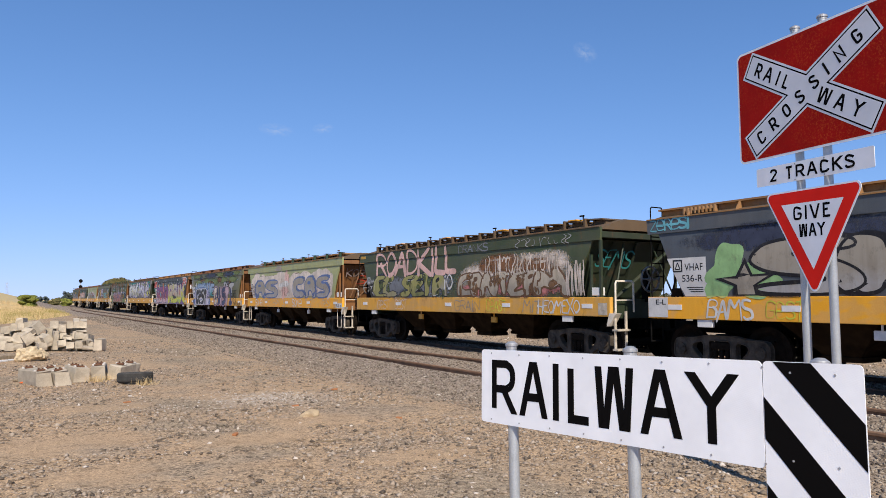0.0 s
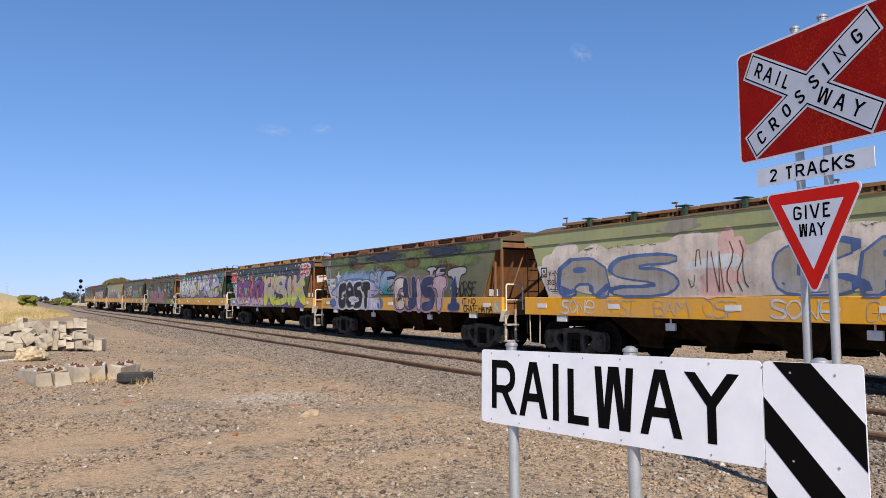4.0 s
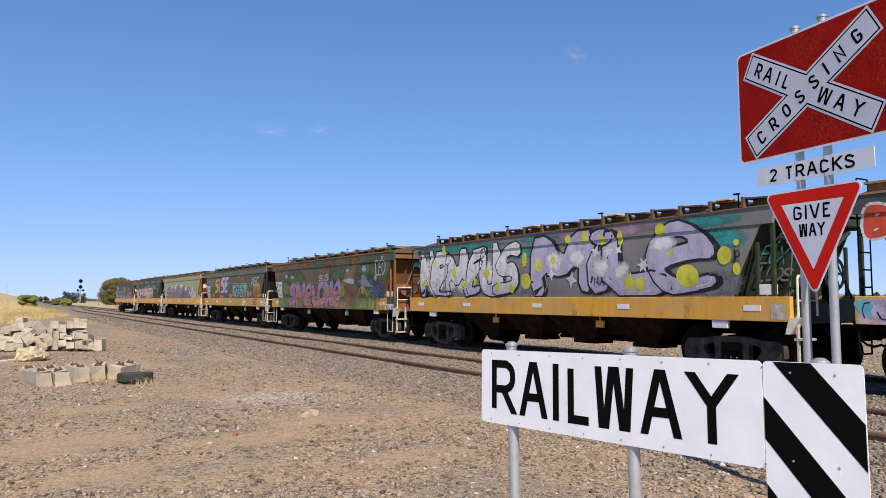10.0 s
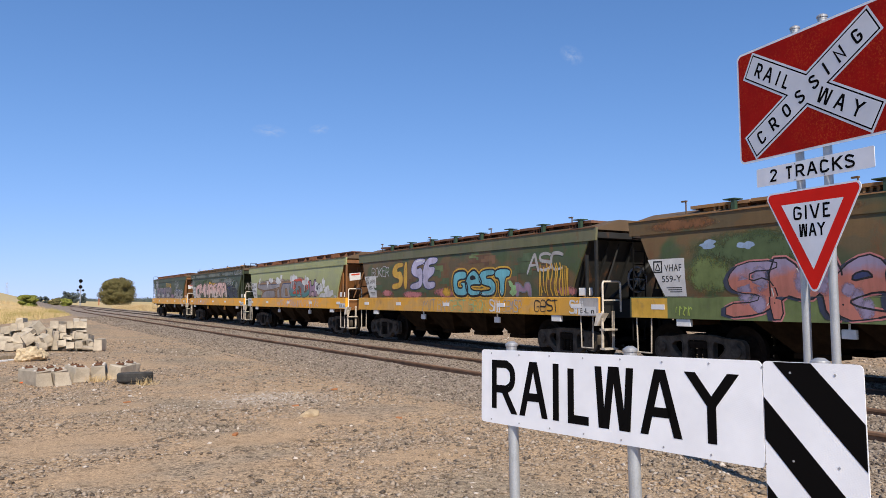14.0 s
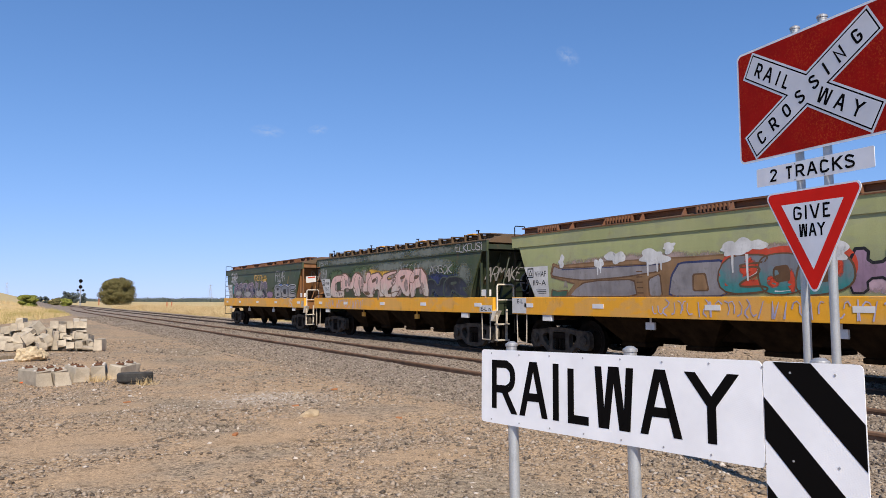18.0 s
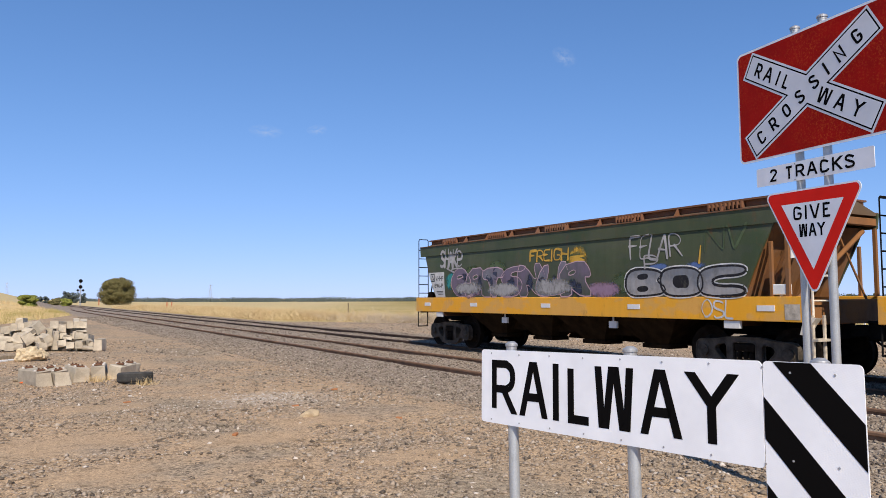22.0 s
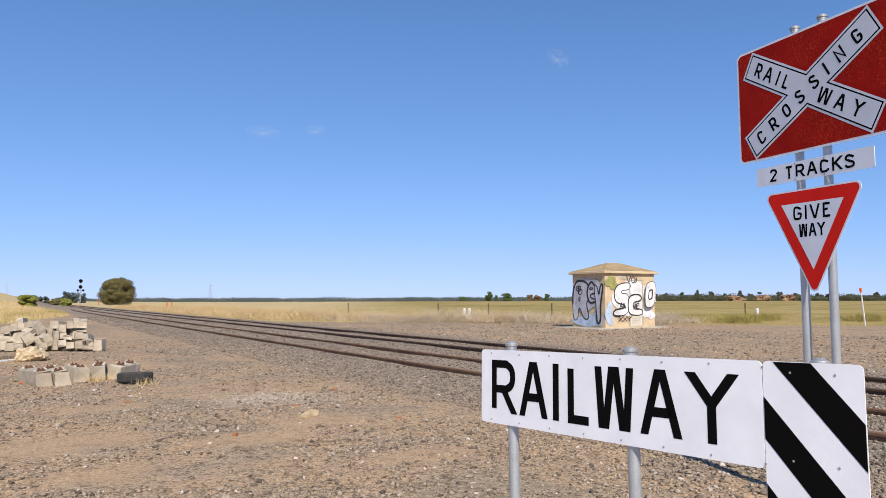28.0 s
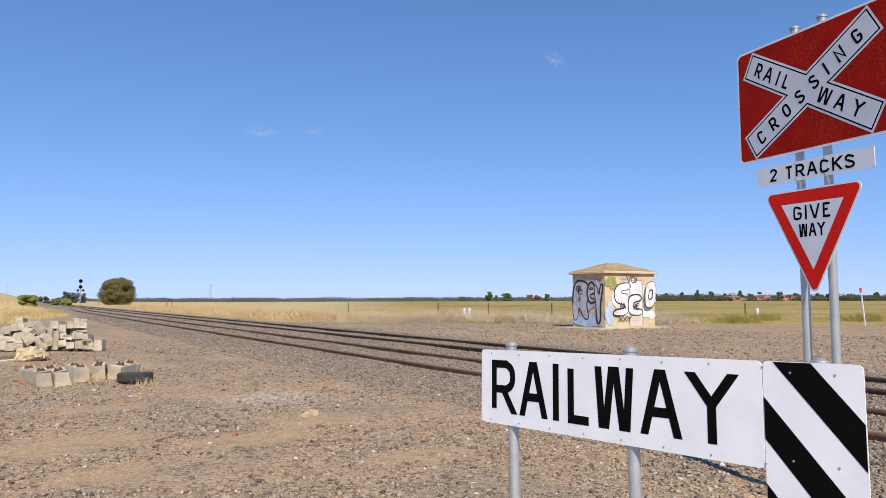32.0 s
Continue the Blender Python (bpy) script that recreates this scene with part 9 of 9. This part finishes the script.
for _i, (_x, _y, _h, _w, _m) in enumerate(((12.5, 285, 2.6, 2.0, LEAF_HAZE), (14.2, 284, 2.4, 2.2, LEAF_HAZE), (17.3, 282, 2.1, 3.4, LEAF_OLIVE), (21.1, 294, 4.4, 3.4, LEAF_HAZE), (23.7, 297, 4.1, 5.0, LEAF_HAZE), (27.1, 302, 3.7, 3.6, LEAF_HAZE), (12.2, 168, 1.6, 2.8, LEAF_BRIGHT), (11.4, 192, 1.4, 2.8, LEAF_OLIVE), (34.5, 240, 2.0, 3.6, LEAF_OLIVE))):
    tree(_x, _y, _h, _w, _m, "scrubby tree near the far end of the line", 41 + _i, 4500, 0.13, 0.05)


def far_woods():
    """The dark tree line on the plain."""
    rnd = np.random.RandomState(9)
    cs, ns = [], []
    for i in range(1100):
        az = rnd.uniform(4, 68)
        d = rnd.uniform(900, 1500) if az < 43 else rnd.uniform(420, 640)
        if 43 <= az < 46 and rnd.rand() < 0.6:
            continue
        h = (rnd.uniform(3.0, 8.5) if az < 43 else rnd.uniform(1.8, 3.9) * (0.8 + 0.5 * math.sin(az * 1.7) ** 2))
        w = h * rnd.uniform(1.0, 2.6)
        x, y = d * math.sin(radians(az)), d * math.cos(radians(az))
        for k in range(3):
            (cs if az < 43 else ns).append((x + rnd.uniform(-1, 1) * w, y + rnd.uniform(-1, 1) * w, ground_z(x, y) + h * rnd.uniform(0.3, 0.55), w * 0.6, w * 0.6, h * 0.45))
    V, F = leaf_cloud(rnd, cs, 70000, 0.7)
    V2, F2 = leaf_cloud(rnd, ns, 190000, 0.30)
    for V, F, mat, lab in ((V, F, LEAF_HAZE, "line of distant trees on the plain, tinted blue-grey by haze"), (V2, F2, LEAF_LINE, "dusty olive line of trees beyond the field")):
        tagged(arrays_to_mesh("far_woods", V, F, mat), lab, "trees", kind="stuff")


far_woods()
for _i in range(22):
    _r = random.Random(_i + 300)
    _a, _d = radians(47.5 + 0.86 * _i + _r.uniform(-0.4, 0.4)), _r.uniform(430, 560)
    tree(_d * math.sin(_a), _d * math.cos(_a), _r.uniform(4.6, 7.8), _r.uniform(3.0, 7.5), LEAF_LINE, "small dark tree in the distant tree line", 120 + _i, 1500, 0.34, 0.03, clumps=14)
RED_SOIL = plain("red-brown spoil", (0.27, 0.17, 0.10), 0.95, 0, 0.35, 0.4, 0.5, 0.1)
for _i, (_x, _y, _s) in enumerate(((283, 212, 3.4), (297, 195, 3.6), (290, 203, 2.6), (255, 243, 2.0))):
    lump("spoil_heap", (_x, _y, -0.3), _s * 1.0, _s * 0.8, 1.7, RED_SOIL, "red-brown heap of spoil in the field", "spoil heap", _i + 2, 4, 0.9)


# ---- grass ----
def blades(name, pts, h, w, mat, label, seed, bend=0.35):
    rnd = np.random.RandomState(seed)
    n = len(pts)
    a = rnd.uniform(0, 6.283, n)
    side = np.stack([np.cos(a), np.sin(a), 0 * a], 1) * (w * (0.6 + 0.8 * rnd.rand(n)))[:, None]
    hh = h * (0.55 + 0.6 * rnd.rand(n))
    lean = np.stack([rnd.normal(size=n), rnd.normal(size=n), 0 * a], 1) * (bend * hh)[:, None] * 0.6
    tip = pts + lean + np.stack([0 * a, 0 * a, hh], 1)
    V = np.stack([pts - side, pts + side, tip], 1).reshape(-1, 3)
    o = arrays_to_mesh(name, V, np.arange(3 * n).reshape(-1, 3), mat)
    return tagged(o, label, "grass", kind="stuff")


def strew(n, seed, x0, x1, y0, y1, keep, clump=0.0):
    rnd = np.random.RandomState(seed)
    x, y = rnd.uniform(x0, x1, n), rnd.uniform(y0, y1, n)
    if clump:
        c = np.array([noise.noise((a * clump, b * clump, seed)) for a, b in zip(x, y)])
        ok = c > rnd.uniform(-0.45, 0.25, n)
        x, y = x[ok], y[ok]
    ok = keep(x, y)
    x, y = x[ok], y[ok]
    return np.stack([x, y, [ground_z(a, b) - 0.02 for a, b in zip(x, y)]], 1)


edge = lambda x, y: np.minimum(0.732 * x + 0.68 * y - 44.2, x - 15.8)
def tufted(p, h, scale, seed, least=0.25):
    """Heights that rise and fall in clumps."""
    k = np.array([noise.noise((q[0] * scale, q[1] * scale, seed)) for q in p])
    return h * np.clip(0.62 + 1.0 * k, least, 1.25)


_p = strew(260000, 3, 15, 36, 36, 130, lambda x, y: (edge(x, y) > 0.2) & (edge(x, y) < 9) & (x < 33), 0.16)
blades("dry_grass", _p, tufted(_p, 0.90, 0.6, 1, 0.3), 0.012, GRASS_DRY, "tall straw-coloured dry grass beside the line", 5, 1.7)
_p = strew(130000, 4, 20, 37, 30, 54, lambda x, y: (edge(x, y) > 0.0) & (edge(x, y) < 5.5), 0.3)
blades("seeding_grass", _p, tufted(_p, 0.85, 0.7, 2, 0.3), 0.010, GRASS_GREY, "pale grey seeding grass at the field's edge", 6, 1.8)
_p = strew(90000, 5, 16, 75, 15, 90, lambda x, y: (edge(x, y) > 0.2) & (edge(x, y) < 28), 0.2)
blades("field_grass", _p, tufted(_p, 0.26, 0.4, 3), 0.007, GRASS_GREEN, "short green and straw field grass", 7, 0.9)
_p = strew(14000, 6, 26, 60, 12, 40, lambda x, y: (edge(x, y) > -0.5) & (edge(x, y) < 1.6), 0.45)
blades("edge_grass", _p, tufted(_p, 0.26, 0.8, 4), 0.006, GRASS_GREEN, "green grass tufts at the gravel's edge", 8, 0.9)
_p = strew(90000, 7, -22, 6.4, 52, 150, lambda x, y: (y - 52 - 4.2 * x > 0) & (x < 6.2), 0.12)
blades("bank_grass", _p, tufted(_p, 0.62, 0.3, 5), 0.013, GRASS_DRY, "dry golden grass on the bank", 9, 0.6)
_p = strew(60000, 8, -22, 6.4, 52, 110, lambda x, y: (y - 52 - 4.2 * x > 0) & (x < 6.2), 0.2)
blades("bank_grass", _p, tufted(_p, 0.50, 0.25, 6), 0.013, GRASS_GREEN, "yellow-green grass on the bank", 10, 0.6)
for _i, (_x, _y) in enumerate(((44.2, 31.0), (34.6, 33.6), (27.6, 45.6), (48.5, 26.5), (39.0, 29.0))):
    _r = np.random.RandomState(60 + _i)
    _q = np.stack([_x + _r.normal(size=1500) * 0.7, _y + _r.normal(size=1500) * 0.5, np.zeros(1500)], 1)
    tagged(blades("grass_tuft", _q, np.full(1500, 0.55), 0.012, GRASS_GREEN, "bushy green tuft in the field", 70 + _i, 1.4), kind="stuff")
_r = np.random.RandomState(4)
for _i, (_x, _y, _n) in enumerate(((2.36, 14.38, 90), (1.66, 15.5, 120), (1.9, 15.75, 60), (2.9, 26.0, 60))):
    _q = np.stack([_x + _r.normal(size=_n) * 0.09, _y + _r.normal(size=_n) * 0.06, np.zeros(_n)], 1)
    tagged(blades("grass_tuft", _q, np.full(_n, 0.16), 0.004, GRASS_DRY, "small dry grass tuft in the gravel", 30 + _i, 0.7), kind="stuff")


# ---- loose stone ----
def stone_material(name, stops):
    m, n, l, b = tree_of(name)
    g = n.new("ShaderNodeNewGeometry")
    r = ramp_of(n, l, g.outputs["Random Per Island"], stops)
    nz = noise_node(n, l, 60, 3)
    l.new(mix_col(n, l, 0.35, r.outputs[0], nz.outputs[0], "OVERLAY"), b.inputs["Base Color"])
    b.inputs["Roughness"].default_value = 0.92
    b.inputs["Specular IOR Level"].default_value = 0.15
    return m


GRAVEL = stone_material("brown yard gravel", [(0.0, (0.10, 0.078, 0.06)), (0.30, (0.24, 0.19, 0.14)), (0.65, (0.34, 0.265, 0.195)), (0.95, (0.40, 0.33, 0.26)), (1.0, (0.60, 0.53, 0.46))])
BALLAST = stone_material("grey track ballast", [(0.0, (0.085, 0.066, 0.05)), (0.4, (0.22, 0.175, 0.135)), (0.9, (0.32, 0.265, 0.205)), (1.0, (0.42, 0.36, 0.29))])


def stones(name, xy, size, mat, label, seed):
    rnd = np.random.RandomState(seed)
    base = np.array([(1, 0.2, 0), (-1, -0.1, 0.1), (0.1, 1, -0.1), (-0.2, -1, 0), (0.15, 0.1, 1), (0, 0, -1.0)], float)
    tri = np.array([(0, 2, 4), (2, 1, 4), (1, 3, 4), (3, 0, 4), (2, 0, 5), (1, 2, 5), (3, 1, 5), (0, 3, 5)])
    # six corners squeezed at random: an angular chip
    n = len(xy)
    k = len(base)
    sc = size[:, None] * np.stack([0.7 + 0.6 * rnd.rand(n), 0.7 + 0.6 * rnd.rand(n), 0.42 + 0.35 * rnd.rand(n)], 1)
    jit = 1 + 0.38 * rnd.normal(size=(n, k, 1)).clip(-1.6, 1.6)
    a = rnd.uniform(0, 6.283, n)
    v = base[None] * jit * sc[:, None, :]
    x = v[..., 0] * np.cos(a)[:, None] - v[..., 1] * np.sin(a)[:, None]
    y = v[..., 0] * np.sin(a)[:, None] + v[..., 1] * np.cos(a)[:, None]
    z0 = np.array([ground_z(p, q) for p, q in xy])
    V = np.stack([x + xy[:, :1], y + xy[:, 1:], v[..., 2] + (z0 + sc[:, 2] * 0.35)[:, None]], -1).reshape(-1, 3)
    F = (tri[None] + (np.arange(n) * k)[:, None, None]).reshape(-1, 3)
    o = arrays_to_mesh(name, V, F, mat)
    return tagged(o, label, "stones", kind="stuff")


def scatter_stone():
    rnd = np.random.RandomState(21)
    n = 150000
    r = 3.2 * (30 / 3.2) ** rnd.rand(n)
    a = np.radians(rnd.uniform(-4, 66, n))
    x, y = r * np.sin(a), r * np.cos(a)
    keep = x < 7.4
    x, y, r = x[keep], y[keep], r[keep]
    patch = np.array([noise.noise((p * 0.5, q * 0.5, 2)) for p, q in zip(x, y)])
    for cx, cy, rx, ry in CLAY_PATCHES:
        patch -= 0.75 * np.clip(1.3 - ((x - cx) / rx) ** 2 - ((y - cy) / ry) ** 2, 0, 1)
    ok = patch > rnd.uniform(-0.55, 0.35, len(x))
    x, y, r = x[ok], y[ok], r[ok]
    s = 0.0045 + 0.026 * rnd.rand(len(x)) ** 6 + 0.0006 * r
    stones("yard_gravel", np.stack([x, y], 1), s, GRAVEL, "loose brown and grey gravel on the yard", 5)
    n = 70000
    y = 2.5 * (70 / 2.5) ** rnd.rand(n)
    x = rnd.uniform(5.8, 15.6, n)
    ok = np.ones(n, bool)
    for cx in (NEAR_X, FAR_X):
        for s_ in (-1, 1):
            ok &= np.abs(x - cx - s_ * (GAUGE / 2 + 0.036)) > 0.07
    x, y = x[ok], y[ok]
    s = 0.012 + 0.014 * rnd.rand(len(x)) + 0.0003 * y
    stones("ballast_stone", np.stack([x, y], 1), s, BALLAST, "crushed grey ballast along the tracks", 6)

    m = 16000
    x, y = rnd.uniform(15.6, 30, m), 8 + 40 * rnd.rand(m)
    ok = 0.732 * x + 0.68 * y < 44
    x, y = x[ok], y[ok]
    stones("yard_gravel", np.stack([x, y], 1), 0.02 + 0.03 * rnd.rand(len(x)) ** 2, GRAVEL, "scattered brown stones beyond the tracks", 7)
    # crumbs of chalk in one spill, and thinner ones round about
    q = np.concatenate([rnd.normal(size=(1000, 2)) * (0.60, 0.52) + (3.80, 11.4), rnd.normal(size=(150, 2)) * (0.5, 0.4) + (0.8, 13.4), rnd.normal(size=(90, 2)) * (0.5, 0.3) + (1.9, 11.2)])
    stones("chalk_crumb", q, 0.006 + 0.012 * rnd.rand(len(q)) ** 2, CHALK, "crumbs of white chalk spilt on the gravel", 8)


CHALK = stone_material("white chalk", [(0.0, (0.38, 0.33, 0.28)), (1.0, (0.62, 0.57, 0.51))])
scatter_stone()


# ---- small clouds ----
def cloud_material():
    m, n, l, b = tree_of("thin cloud")
    out = n["Material Output"]
    n.remove(b)
    tr, em, mx = n.new("ShaderNodeBsdfTransparent"), n.new("ShaderNodeEmission"), n.new("ShaderNodeMixShader")
    em.inputs[0].default_value, em.inputs[1].default_value = (0.72, 0.82, 1.0, 1), 0.72
    tc = n.new("ShaderNodeTexCoord")
    sep = n.new("ShaderNodeVectorMath")
    sep.operation = "LENGTH"
    l.new(tc.outputs["Object"], sep.inputs[0])
    nz = noise_node(n, l, 1.6, 6, rough=0.65)
    fall = math_node(n, l, "SUBTRACT", 1.0, sep.outputs["Value"], True)
    a = math_node(n, l, "MULTIPLY", fall, ramp_of(n, l, nz.outputs[0], [(0.40, (0, 0, 0)), (0.75, (1, 1, 1))]).outputs[0])
    l.new(math_node(n, l, "MULTIPLY", a, 0.6, True), mx.inputs[0])
    l.new(tr.outputs[0], mx.inputs[1])
    l.new(em.outputs[0], mx.inputs[2])
    l.new(mx.outputs[0], out.inputs[0])
    return m


CLOUDS = []


def cloud(px, py, w, h, tilt, drift, seed):
    """A wisp far off in the sky; px, py: slopes of sight from the eye."""
    D = 3000.0
    me = bpy.data.meshes.new("cloud")
    me.from_pydata([(-1, -1, 0), (1, -1, 0), (1, 1, 0), (-1, 1, 0)], [], [(0, 1, 2, 3)])
    me.materials.append(CLOUD)
    o = new("cloud", me)
    o.visible_shadow = False
    p0 = eye_ray(px, py, D)
    p1 = eye_ray(px + drift[0], py + drift[1], D)
    turn = look(p0, EYE).to_3x3().to_4x4() @ pose(0, 0, 0, 0, 0, tilt)
    o.scale = (w * D, h * D, 1)
    tagged(o, "thin white wisp of cloud in a blue sky", "cloud", kind="structure")
    CLOUDS.append((o, p0, p1, turn))


CLOUD = cloud_material()
cloud(0.200, 0.342, 0.020, 0.013, 38, (-0.043, -0.010), 1)
cloud(-0.231, 0.233, 0.026, 0.010, 5, (-0.020, -0.003), 2)
cloud(-0.166, 0.235, 0.016, 0.008, -5, (-0.012, -0.003), 3)


motions()
